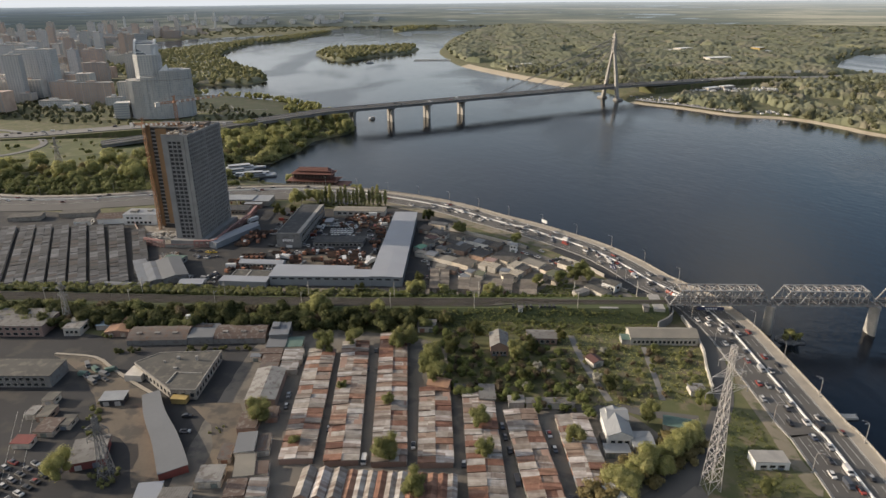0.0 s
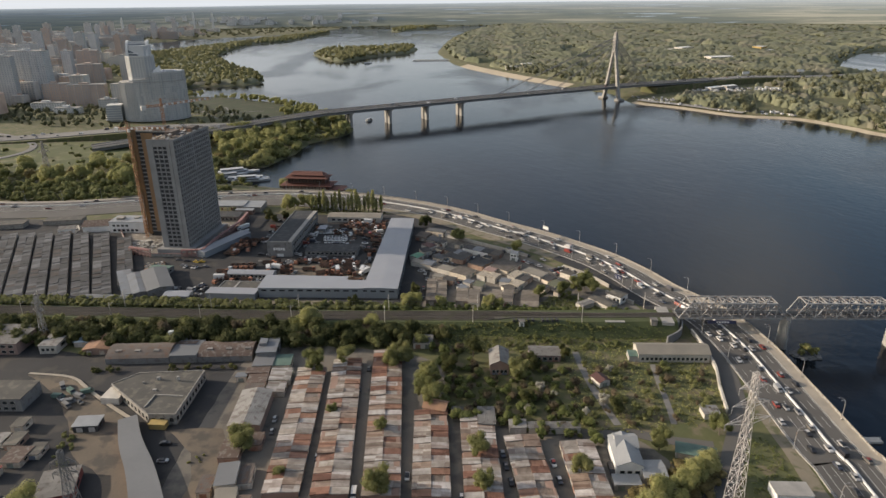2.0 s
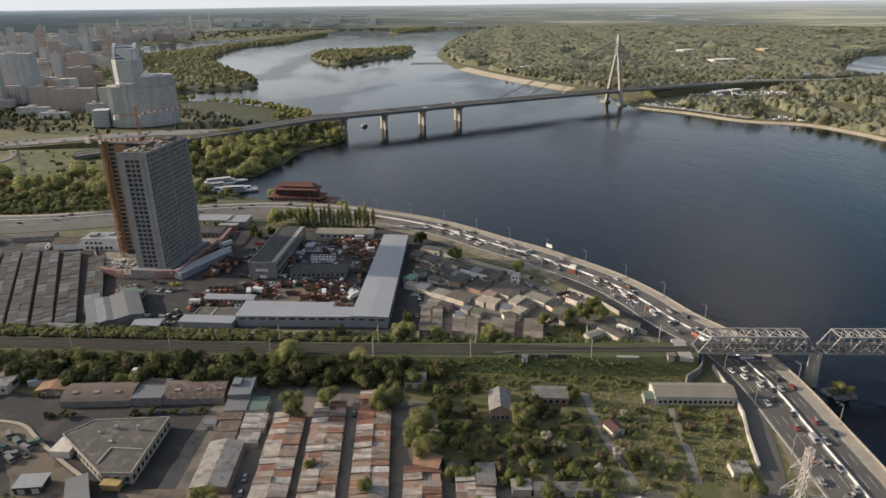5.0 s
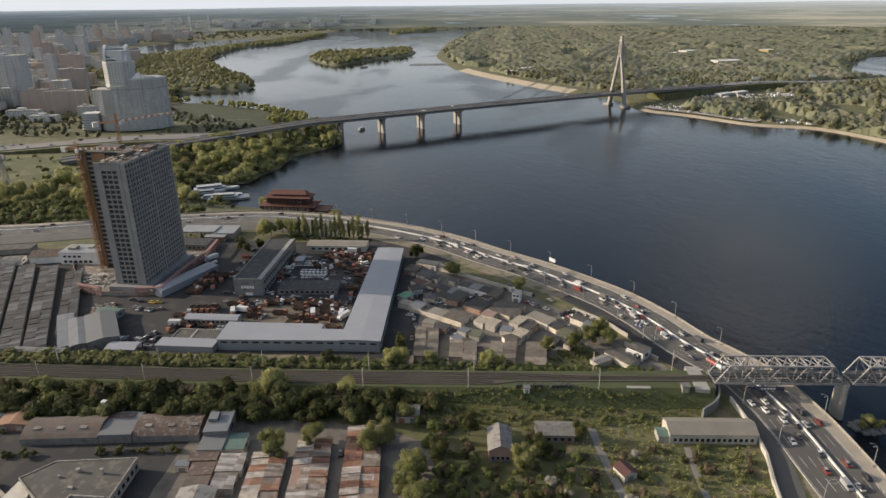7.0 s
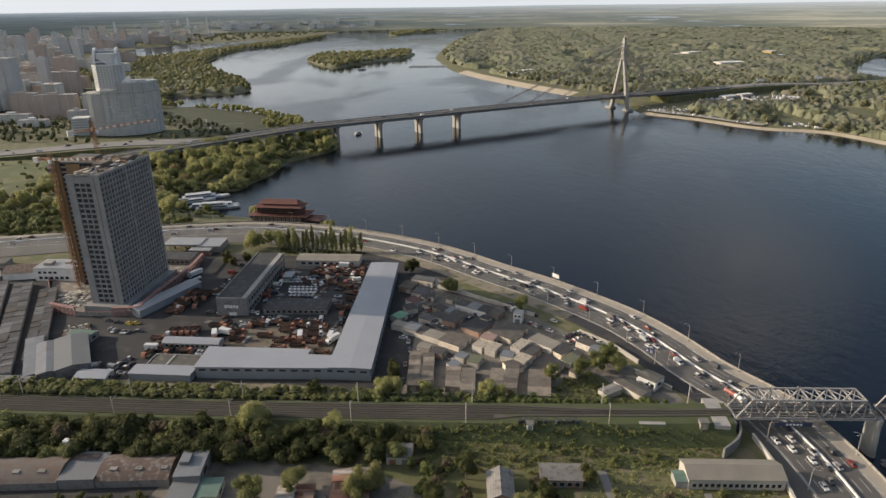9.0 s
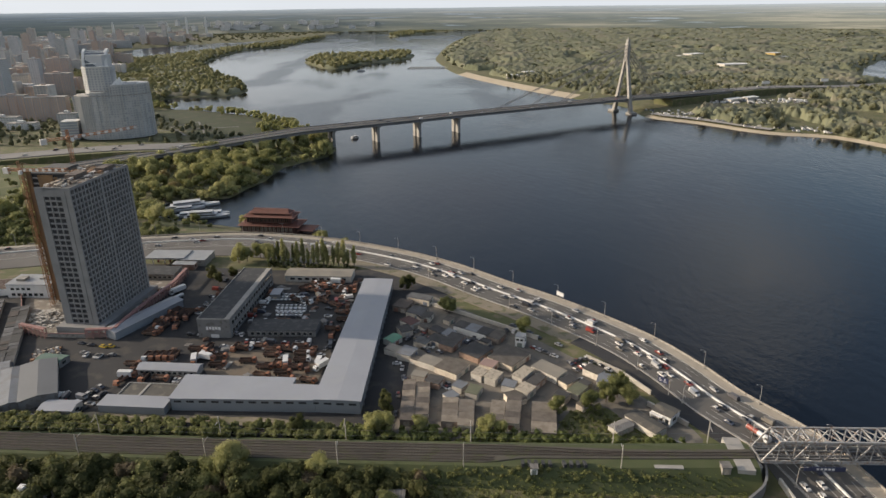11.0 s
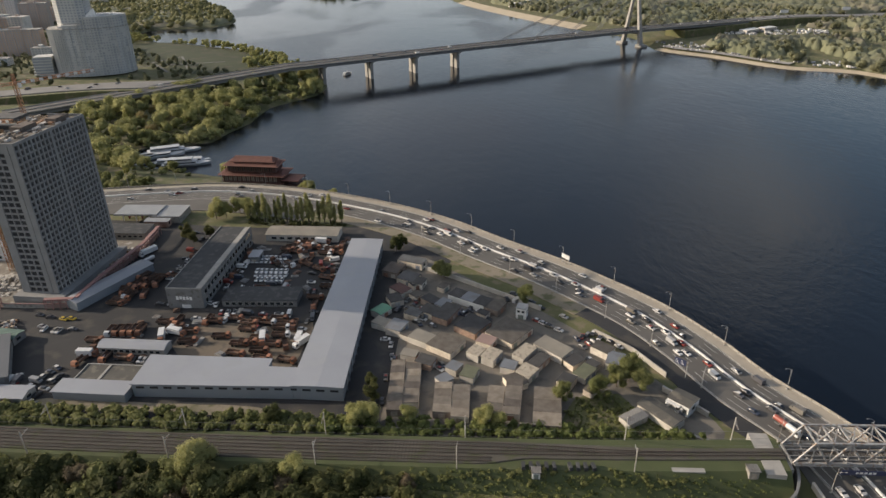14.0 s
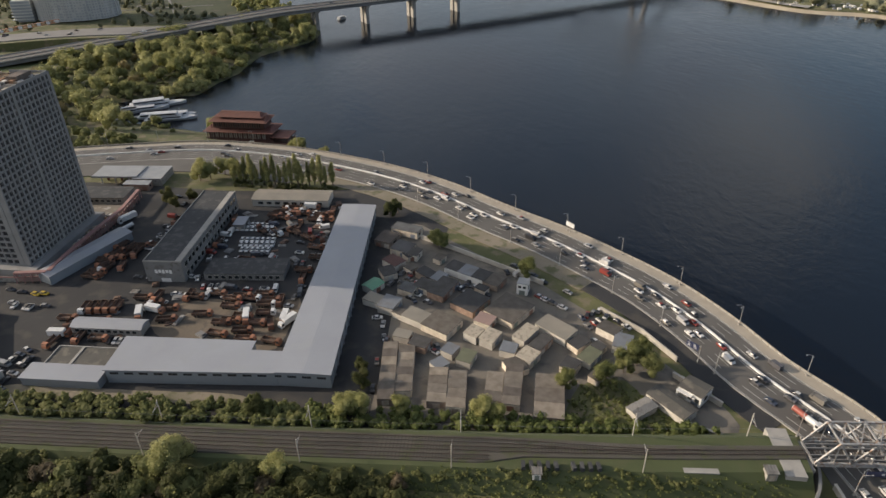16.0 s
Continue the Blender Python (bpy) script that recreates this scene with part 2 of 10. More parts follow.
def water_mat():
    m = bpy.data.materials.new("river_water")
    m.use_nodes = True
    n, l = m.node_tree.nodes, m.node_tree.links
    p = n["Principled BSDF"]
    p.inputs["Base Color"].default_value = (0.007, 0.010, 0.016, 1)
    p.inputs["Roughness"].default_value, p.inputs["IOR"].default_value = 0.12, 1.33
    geo = n.new("ShaderNodeNewGeometry")
    mp = n.new("ShaderNodeMapping")
    mp.inputs["Rotation"].default_value = (0, 0, radians(25))
    mp.inputs["Scale"].default_value = (1, 0.45, 1)
    l.new(geo.outputs["Position"], mp.inputs["Vector"])
    # calm and ruffled patches
    t = n.new("ShaderNodeTexNoise")
    t.inputs["Scale"].default_value, t.inputs["Detail"].default_value, t.inputs["Distortion"].default_value = 0.0048, 6, 0.6
    l.new(mp.outputs["Vector"], t.inputs["Vector"])
    mask = n.new("ShaderNodeMapRange")
    mask.interpolation_type = "SMOOTHSTEP"
    mask.inputs["From Min"].default_value, mask.inputs["From Max"].default_value = 0.44, 0.60
    l.new(t.outputs["Fac"], mask.inputs["Value"])
    bumps = []
    for s, lo, hi, d in ((0.55, 0.17, 0.34, 0.6), (0.16, 0.14, 0.27, 1.2), (0.05, 0.08, 0.12, 2.0)):
        t = n.new("ShaderNodeTexNoise")
        t.inputs["Scale"].default_value, t.inputs["Detail"].default_value = s, 4
        l.new(mp.outputs["Vector"], t.inputs["Vector"])
        b = n.new("ShaderNodeBump")
        b.inputs["Distance"].default_value = d
        st = n.new("ShaderNodeMapRange")
        st.inputs["To Min"].default_value, st.inputs["To Max"].default_value = lo, hi
        l.new(mask.outputs["Result"], st.inputs["Value"])
        l.new(st.outputs["Result"], b.inputs["Strength"])
        l.new(t.outputs["Fac"], b.inputs["Height"])
        if bumps:
            l.new(bumps[-1].outputs["Normal"], b.inputs["Normal"])
        bumps.append(b)
    # long swell running against the quay
    wv = n.new("ShaderNodeTexWave")
    wv.bands_direction = "DIAGONAL"
    wv.inputs["Scale"].default_value, wv.inputs["Distortion"].default_value = 0.045, 5.0
    wv.inputs["Detail"].default_value, wv.inputs["Detail Scale"].default_value = 3.0, 0.6
    l.new(geo.outputs["Position"], wv.inputs["Vector"])
    b = n.new("ShaderNodeBump")
    b.inputs["Strength"].default_value, b.inputs["Distance"].default_value = 0.022, 0.9
    l.new(wv.outputs["Fac"], b.inputs["Height"])
    l.new(bumps[-1].outputs["Normal"], b.inputs["Normal"])
    l.new(b.outputs["Normal"], p.inputs["Normal"])
    mr = n.new("ShaderNodeMapRange")
    mr.inputs["To Min"].default_value, mr.inputs["To Max"].default_value = 0.07, 0.22
    l.new(mask.outputs["Result"], mr.inputs["Value"])
    l.new(mr.outputs["Result"], p.inputs["Roughness"])
    return m


M_WATER = water_mat()
M_GRASS = mat("meadow_grass", (0.125, 0.118, 0.052), (0.060, 0.074, 0.026), 0.95, scale=0.07, fine=0.45, stain=(0.15, 0.125, 0.078), bump=0.8)
# grass darkened in its colour for the tower's shade
M_LAWN = mat("painted_shade_lawn", (0.045, 0.056, 0.022), (0.028, 0.036, 0.016), 0.95, scale=0.03, fine=0.3, stain=(0.06, 0.058, 0.034), bump=0.8)
M_MEADOW = mat("spring_meadow", (0.10, 0.110, 0.038), (0.064, 0.077, 0.027), 0.95, scale=0.02, fine=0.3, stain=(0.15, 0.14, 0.07), bump=0.8)
M_EARTH = mat("packed_earth", (0.185, 0.165, 0.138), (0.115, 0.104, 0.09), 0.95, scale=0.05, fine=1.5, stain=(0.085, 0.079, 0.072))
# asphalt made darker and cooler; a cloud's shadow is put into the colour
M_YARD = mat("yard_asphalt", (0.034, 0.034, 0.036), (0.021, 0.021, 0.023), 0.92, scale=0.04, fine=1.5, stain=(0.052, 0.047, 0.042))
M_ASPHALT = mat("road_asphalt", (0.118, 0.110, 0.101), (0.078, 0.073, 0.068), 0.9, scale=0.05, fine=2)
M_PAVE = mat("pale_pavement", (0.37, 0.325, 0.26), (0.27, 0.24, 0.20), 0.9, scale=0.2, fine=2)
M_MAROON = mat("dark_maroon_paint", (0.085, 0.034, 0.03), (0.055, 0.026, 0.024), 0.7, scale=0.4)
M_PAGODA = mat("weathered_red_tiles", (0.15, 0.058, 0.042), (0.10, 0.045, 0.036), 0.8, scale=0.4, bump=0.4)
M_SLOPE = mat("weedy_slope", (0.066, 0.08, 0.031), (0.05, 0.062, 0.024), 0.95, scale=0.12, fine=3, bump=0.8, stain=(0.066, 0.074, 0.032))
M_BALLAST = mat("rail_ballast", (0.088, 0.079, 0.065), (0.055, 0.051, 0.043), 0.95, scale=0.1, fine=4, bump=0.8, stain=(0.062, 0.066, 0.032))
M_SAND = mat("river_sand", (0.42, 0.36, 0.27), (0.32, 0.27, 0.20), 0.95, scale=0.05)
M_VERGE = mat("tan_verge_earth", (0.24, 0.20, 0.155), (0.15, 0.135, 0.09), 0.95, scale=0.08, fine=1.5, stain=(0.10, 0.10, 0.05))
M_CONC = mat("weathered_concrete", (0.36, 0.34, 0.31), (0.24, 0.23, 0.215), 0.85, scale=0.25, fine=3)
M_CONC_DARK = mat("dark_concrete", (0.20, 0.20, 0.20), (0.13, 0.13, 0.13), 0.85, scale=0.2)
M_WHITE = mat("white_paint", (0.72, 0.71, 0.69), (0.55, 0.54, 0.52), 0.6, scale=0.3)
M_LINE = mat("lane_paint", (0.62, 0.61, 0.58), (0.4, 0.39, 0.37), 0.8, scale=0.6)
M_STEEL = mat("painted_steel", (0.42, 0.42, 0.41), (0.28, 0.27, 0.26), 0.55, 0.3, scale=0.5, stain=(0.25, 0.17, 0.12))
M_RAIL = mat("rail_steel", (0.14, 0.11, 0.09), (0.09, 0.07, 0.06), 0.6, 0.3, scale=1)
M_HALLROOF = mat("pale_sheet_roof", (0.285, 0.297, 0.325), (0.25, 0.258, 0.285), 0.55, 0.0, scale=0.06, fine=1, sheet=1.0, bump=0.1, sheet_k=0.1, stain=(0.27, 0.28, 0.30))
M_HALLWALL = mat("grey_panel_wall", (0.24, 0.26, 0.28), (0.20, 0.215, 0.235), 0.6, scale=0.1)
M_DARKWIN = mat("dark_window", (0.03, 0.035, 0.04), (0.015, 0.018, 0.02), 0.15, scale=0.4, bump=0)
M_ROOFFELT = mat("roof_felt", (0.095, 0.089, 0.078), (0.06, 0.057, 0.052), 0.9, scale=0.12, stain=(0.13, 0.118, 0.098))
M_SLATE = mat("asbestos_sheet", (0.235, 0.225, 0.21), (0.15, 0.142, 0.133), 0.9, scale=0.2, stain=(0.12, 0.105, 0.095), sheet=0.9, spread=0.3)
M_WALLPALE = mat("pale_plaster", (0.50, 0.465, 0.41), (0.34, 0.315, 0.28), 0.85, scale=0.25, spread=0.2)
M_HUTWALL = ramp_mat("mixed_hut_walls", [(0.62, 0.55, 0.45), (0.34, 0.24, 0.185), (0.58, 0.52, 0.43), (0.62, 0.58, 0.51), (0.24, 0.20, 0.17), (0.50, 0.44, 0.37), (0.66, 0.60, 0.50)], 0.9, 0.6)
M_BRICK = mat("dull_brick", (0.30, 0.20, 0.155), (0.22, 0.145, 0.115), 0.9, scale=0.3, spread=0.15)
M_PINK = mat("pink_plaster", (0.30, 0.205, 0.175), (0.23, 0.16, 0.14), 0.85, scale=0.2)
M_RED = mat("red_paint", (0.42, 0.07, 0.05), (0.30, 0.05, 0.04), 0.6, scale=0.5)
M_ORANGE = mat("orange_sheathing", (0.31, 0.185, 0.09), (0.22, 0.145, 0.085), 0.8, scale=0.15)
M_SLEEPER = mat("oily_sleeper_timber", (0.055, 0.047, 0.040), (0.035, 0.031, 0.027), 0.9, scale=0.8)
M_BARK = mat("bark", (0.16, 0.13, 0.10), (0.10, 0.08, 0.065), 0.95, scale=1)
M_LEAF = leaf_mat("spring_leaves", (0.130, 0.147, 0.056), (0.205, 0.215, 0.086), (0.29, 0.28, 0.125))
M_LEAF_Y = leaf_mat("yellow_green_leaves", (0.245, 0.255, 0.10), (0.35, 0.345, 0.145), (0.45, 0.425, 0.205))
M_LEAF_D = leaf_mat("dark_leaves", (0.055, 0.066, 0.026), (0.09, 0.098, 0.036), (0.145, 0.14, 0.052))
# both far leaf colours have some distance haze painted in
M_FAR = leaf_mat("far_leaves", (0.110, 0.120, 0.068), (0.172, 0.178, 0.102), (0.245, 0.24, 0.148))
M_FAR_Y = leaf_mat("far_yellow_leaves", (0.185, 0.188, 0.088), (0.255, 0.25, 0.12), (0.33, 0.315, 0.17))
M_LEAF_B = leaf_mat("belt_leaves", (0.05, 0.06, 0.023), (0.085, 0.094, 0.036), (0.15, 0.145, 0.06))
M_SHEETS = ramp_mat("rusty_sheet_roofs", [(0.333, 0.318, 0.302), (0.227, 0.117, 0.079), (0.409, 0.378, 0.359), (0.249, 0.14, 0.095), (0.257, 0.239, 0.22), (0.174, 0.087, 0.06), (0.34, 0.31, 0.276), (0.249, 0.189, 0.151), (0.211, 0.182, 0.158), (0.302, 0.272, 0.249)], 0.8, 0.4, sheet=0.5, patch=1.35)
M_ROOFS = ramp_mat("mixed_shed_roofs", [(0.15, 0.14, 0.125), (0.055, 0.055, 0.057), (0.12, 0.108, 0.095), (0.10, 0.105, 0.11), (0.36, 0.315, 0.25), (0.085, 0.072, 0.064), (0.22, 0.217, 0.21), (0.065, 0.064, 0.063), (0.20, 0.125, 0.105), (0.27, 0.235, 0.19), (0.09, 0.09, 0.094), (0.14, 0.125, 0.108)], 0.9, 0.22)
M_CARS = ramp_mat("car_paint", [(0.62, 0.62, 0.62), (0.03, 0.03, 0.035), (0.30, 0.31, 0.32), (0.70, 0.70, 0.69), (0.07, 0.08, 0.10), (0.42, 0.43, 0.44), (0.025, 0.025, 0.03), (0.10, 0.10, 0.11), (0.55, 0.55, 0.55), (0.05, 0.06, 0.09), (0.25, 0.05, 0.04), (0.20, 0.19, 0.17), (0.66, 0.66, 0.65), (0.04, 0.04, 0.045)], 0.3, 0.2)
M_RUST = mat("rusted_sheet", (0.33, 0.19, 0.11), (0.22, 0.13, 0.09), 0.85, scale=0.3, sheet=0.6)
M_GREEN = mat("green_sheet", (0.12, 0.26, 0.17), (0.09, 0.20, 0.14), 0.7, scale=0.3)
M_SLATERUST = mat("mottled_old_sheet", (0.145, 0.12, 0.105), (0.09, 0.075, 0.066), 0.9, scale=0.2, stain=(0.13, 0.08, 0.058), sheet=0.9)
M_RUST2 = mat("old_rust_sheet", (0.12, 0.082, 0.065), (0.085, 0.06, 0.05), 0.9, scale=0.25, stain=(0.17, 0.15, 0.135), sheet=0.9)
M_BEIGE = mat("beige_roof", (0.25, 0.225, 0.185), (0.18, 0.165, 0.14), 0.85, scale=0.15)
M_PALEROOF = mat("pale_metal_roof", (0.29, 0.295, 0.30), (0.23, 0.235, 0.24), 0.5, scale=0.2, sheet=0.5)
M_GREEN2 = mat("dull_green_sheet", (0.11, 0.17, 0.14), (0.08, 0.13, 0.11), 0.8, scale=0.3)
M_GLASS = mat("tinted_car_glass", (0.02, 0.024, 0.03), (0.015, 0.018, 0.022), 0.3, bump=0)
M_TYRE = mat("tyre_rubber", (0.03, 0.03, 0.03), (0.02, 0.02, 0.02), 0.9)
M_GATES = ramp_mat("painted_gates", [(0.42, 0.37, 0.31), (0.20, 0.23, 0.21), (0.28, 0.15, 0.105), (0.44, 0.43, 0.41), (0.16, 0.19, 0.24), (0.48, 0.44, 0.38)], 0.7, 0.8)
# greys lowered and blued to paint cloud shade over the western rows
M_GREYROOFS = ramp_mat("grey_roof_sheets", [(0.058, 0.061, 0.068), (0.085, 0.089, 0.097), (0.046, 0.048, 0.051), (0.066, 0.068, 0.073), (0.14, 0.146, 0.158), (0.066, 0.056, 0.052), (0.10, 0.105, 0.115), (0.04, 0.041, 0.043)], 0.85, 0.3, island=True)
M_WALLGREY = mat("grey_render", (0.20, 0.198, 0.195), (0.14, 0.139, 0.138), 0.9, scale=0.2, stain=(0.12, 0.112, 0.105))
M_BLACKFELT = mat("black_felt", (0.045, 0.047, 0.05), (0.03, 0.031, 0.034), 0.85, scale=0.15, stain=(0.07, 0.07, 0.07))
M_BLUE = mat("pale_blue_sheet", (0.30, 0.38, 0.45), (0.24, 0.30, 0.36), 0.7, scale=0.3)
M_PORCH = mat("yellow_brown_paint", (0.42, 0.30, 0.10), (0.30, 0.22, 0.09), 0.8, scale=0.5)
# grey also darkened to carry the cloud shadow in the west
M_GREYPLAIN = mat("grey_membrane", (0.155, 0.16, 0.168), (0.125, 0.13, 0.137), 0.8, scale=0.05, fine=0.8)
M_REDDULL = mat("dull_red_paint", (0.22, 0.06, 0.05), (0.15, 0.045, 0.04), 0.8, scale=0.4)
M_STEELPALE = mat("pale_galvanised_steel", (0.58, 0.55, 0.52), (0.42, 0.39, 0.37), 0.5, 0.2, scale=0.4)
M_SIGN = mat("dark_blue_sign", (0.03, 0.04, 0.09), (0.025, 0.03, 0.07), 0.5, scale=0.5, bump=0)
M_REDROOF = mat("red_brown_tiles", (0.085, 0.036, 0.03), (0.06, 0.027, 0.024), 0.7, scale=0.3)
M_ASPHALTPALE = mat("pale_worn_asphalt", (0.20, 0.19, 0.18), (0.15, 0.145, 0.14), 0.9, scale=0.05)
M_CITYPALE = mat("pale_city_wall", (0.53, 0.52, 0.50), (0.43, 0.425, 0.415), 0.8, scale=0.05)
# grey, beige and brick walls paled: distance haze is in the colour
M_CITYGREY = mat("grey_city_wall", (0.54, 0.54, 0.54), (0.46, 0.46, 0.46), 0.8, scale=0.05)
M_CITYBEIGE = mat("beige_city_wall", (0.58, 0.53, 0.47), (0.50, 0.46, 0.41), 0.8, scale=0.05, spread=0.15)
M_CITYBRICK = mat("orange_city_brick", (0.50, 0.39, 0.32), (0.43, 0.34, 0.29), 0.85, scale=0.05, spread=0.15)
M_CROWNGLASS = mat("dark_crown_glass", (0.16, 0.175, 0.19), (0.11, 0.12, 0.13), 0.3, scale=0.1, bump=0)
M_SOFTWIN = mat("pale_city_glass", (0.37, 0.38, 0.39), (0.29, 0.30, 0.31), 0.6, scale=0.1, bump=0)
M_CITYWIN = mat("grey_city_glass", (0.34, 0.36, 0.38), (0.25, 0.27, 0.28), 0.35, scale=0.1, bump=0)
M_TOWERC = mat("raw_tower_concrete", (0.27, 0.265, 0.26), (0.20, 0.197, 0.193), 0.85, scale=0.15, fine=2)
M_LAMPHEAD = mat("grey_lamp_housing", (0.30, 0.30, 0.30), (0.24, 0.24, 0.24), 0.6, scale=1)
M_DIRT = mat("brown_yard_dirt", (0.17, 0.135, 0.10), (0.105, 0.086, 0.066), 0.95, scale=0.06, fine=1.2, stain=(0.075, 0.066, 0.056))
# darker copy of pale plaster: depot's cloud shade in the colour, plus stains
M_WALLDIM = mat("dim_stained_plaster", (0.33, 0.31, 0.275), (0.22, 0.205, 0.185), 0.9, scale=0.3, spread=0.15, stain=(0.17, 0.155, 0.14))
M_LEAF_BR = leaf_mat("budding_twigs", (0.10, 0.082, 0.052), (0.155, 0.125, 0.08), (0.22, 0.175, 0.115))
M_LEAF_G = leaf_mat("fresh_weeds", (0.112, 0.138, 0.045), (0.165, 0.19, 0.066), (0.23, 0.238, 0.095))
M_LEAF_O = leaf_mat("orange_buds", (0.19, 0.16, 0.072), (0.26, 0.215, 0.10), (0.33, 0.275, 0.14))
M_HOARD = mat("pink_red_paint", (0.30, 0.165, 0.15), (0.24, 0.135, 0.125), 0.75, scale=0.4)
M_SITE = mat("pale_site_earth", (0.23, 0.20, 0.165), (0.14, 0.125, 0.105), 0.95, scale=0.12, fine=1.4, stain=(0.33, 0.31, 0.28))
M_BOAT = mat("weathered_boat_paint", (0.50, 0.51, 0.52), (0.36, 0.37, 0.39), 0.6, scale=0.4)
M_DARKROOFS = ramp_mat("dark_felt_roofs", [(0.068, 0.066, 0.065), (0.105, 0.095, 0.084), (0.05, 0.05, 0.052), (0.13, 0.115, 0.098), (0.085, 0.078, 0.07)], 0.9, 0.35)
M_ROWROOFS = ramp_mat("brown_felt_roofs", [(0.20, 0.175, 0.145), (0.14, 0.122, 0.104), (0.24, 0.21, 0.172), (0.115, 0.10, 0.088), (0.175, 0.155, 0.132)], 0.9, 0.35)
M_CREAMROOF = mat("cream_felt_roof", (0.42, 0.365, 0.285), (0.32, 0.28, 0.225), 0.9, scale=0.3, fine=2.0, stain=(0.25, 0.215, 0.17))
M_OLIVE = mat("olive_roof_paint", (0.135, 0.14, 0.088), (0.10, 0.105, 0.07), 0.85, scale=0.4)
M_BLOSSOM = leaf_mat("blossom", (0.30, 0.28, 0.22), (0.42, 0.40, 0.34), (0.55, 0.53, 0.47))


def distant_mat():
    """Far plain seen edge-on: woods, fields and water in plan, drawn together towards the horizon, with haze painted
    into the colour and a faint glow.
    """
    m = bpy.data.materials.new("hazed_distant_land")
    m.use_nodes = True
    n, l = m.node_tree.nodes, m.node_tree.links
    p = n["Principled BSDF"]
    p.inputs["Roughness"].default_value = 1.0
    p.inputs["Specular IOR Level"].default_value = 0.0
    geo, sub, sep = n.new("ShaderNodeNewGeometry"), n.new("ShaderNodeVectorMath"), n.new("ShaderNodeSeparateXYZ")
    sub.operation = "SUBTRACT"
    sub.inputs[1].default_value = (0, 95, 172)
    l.new(geo.outputs["Position"], sub.inputs[0])
    l.new(sub.outputs["Vector"], sep.inputs["Vector"])
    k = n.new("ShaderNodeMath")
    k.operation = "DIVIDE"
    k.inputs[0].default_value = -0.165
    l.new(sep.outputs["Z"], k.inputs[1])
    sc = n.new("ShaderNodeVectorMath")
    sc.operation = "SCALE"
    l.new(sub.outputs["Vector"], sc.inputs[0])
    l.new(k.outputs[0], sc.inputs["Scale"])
    mp = n.new("ShaderNodeMapping")
    mp.inputs["Scale"].default_value = (1.0, 1.0, 0.0)
    l.new(sc.outputs["Vector"], mp.inputs["Vector"])
    t = n.new("ShaderNodeTexNoise")
    t.inputs["Scale"].default_value, t.inputs["Detail"].default_value, t.inputs["Roughness"].default_value = 0.55, 8, 0.66
    l.new(mp.outputs["Vector"], t.inputs["Vector"])
    r = n.new("ShaderNodeValToRGB")
    for _ in range(3):
        r.color_ramp.elements.new(0.5)
    for e, (pos, c) in zip(r.color_ramp.elements, ((0.395, (0.24, 0.29, 0.33)), (0.415, (0.045, 0.055, 0.036)), (0.47, (0.075, 0.085, 0.052)), (0.53, (0.13, 0.13, 0.08)), (0.59, (0.27, 0.25, 0.175)))):
        e.position, e.color = pos, (*c, 1)
    l.new(t.outputs["Fac"], r.inputs["Fac"])
    # painted haze: pale blue-grey mixed in, stronger towards the horizon
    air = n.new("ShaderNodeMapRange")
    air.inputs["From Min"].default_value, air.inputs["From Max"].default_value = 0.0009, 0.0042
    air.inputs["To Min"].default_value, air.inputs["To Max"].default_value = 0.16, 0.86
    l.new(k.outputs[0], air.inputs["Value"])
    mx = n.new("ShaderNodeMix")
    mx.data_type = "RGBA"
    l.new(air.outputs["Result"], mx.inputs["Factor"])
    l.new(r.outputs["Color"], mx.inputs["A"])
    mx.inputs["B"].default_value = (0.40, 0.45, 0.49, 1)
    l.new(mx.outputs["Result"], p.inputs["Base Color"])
    # the land glows a little in the same colour to brighten the haze
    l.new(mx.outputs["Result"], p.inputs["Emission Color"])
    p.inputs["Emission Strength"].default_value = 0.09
    return m


M_DISTANT = distant_mat()
M_GREYSHEETS = ramp_mat("grey_rust_sheets", [(0.24, 0.23, 0.22), (0.17, 0.13, 0.11), (0.30, 0.29, 0.28), (0.20, 0.17, 0.15), (0.26, 0.25, 0.24)], 0.85, 0.3, sheet=0.5, patch=1.5)
# sheet colour taken down a quarter for the painted cloud shade
M_PALESHEET = mat("light_blue_grey_sheet", (0.18, 0.19, 0.208), (0.13, 0.138, 0.15), 0.6, scale=0.1, fine=1.2, stain=(0.14, 0.14, 0.145), sheet=0.8, sheet_k=0.3)
M_CLUTTER = ramp_mat("building_site_clutter", [(0.36, 0.30, 0.23), (0.55, 0.53, 0.50), (0.16, 0.13, 0.11), (0.34, 0.20, 0.12), (0.46, 0.40, 0.32), (0.10, 0.10, 0.10), (0.60, 0.59, 0.57)], 0.85, 0.6, island=True)
M_CRANE = mat("orange_crane_paint", (0.40, 0.205, 0.105), (0.30, 0.16, 0.09), 0.6, scale=0.6)
M_RUBBLE = mat("pale_rubble", (0.56, 0.53, 0.49), (0.30, 0.28, 0.25), 0.9, scale=0.35, fine=2.5, stain=(0.22, 0.20, 0.18), bump=1.0)
# near-black paint standing in for the shade inside open floors
M_CORE = mat("interior_shade", (0.055, 0.055, 0.057), (0.035, 0.035, 0.037), 0.9, scale=0.3, bump=0)


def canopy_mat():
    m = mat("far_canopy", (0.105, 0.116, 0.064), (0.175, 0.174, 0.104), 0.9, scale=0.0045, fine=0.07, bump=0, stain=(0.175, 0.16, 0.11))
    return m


M_CANOPY = canopy_mat()

# low city wall colours brightened to imitate haze
M_CITYMIX = ramp_mat("mixed_hazed_city_walls", [(0.66, 0.62, 0.56), (0.54, 0.42, 0.35), (0.62, 0.62, 0.62), (0.70, 0.67, 0.63), (0.50, 0.48, 0.46), (0.58, 0.48, 0.41)], 0.85, 0.05, island=True)


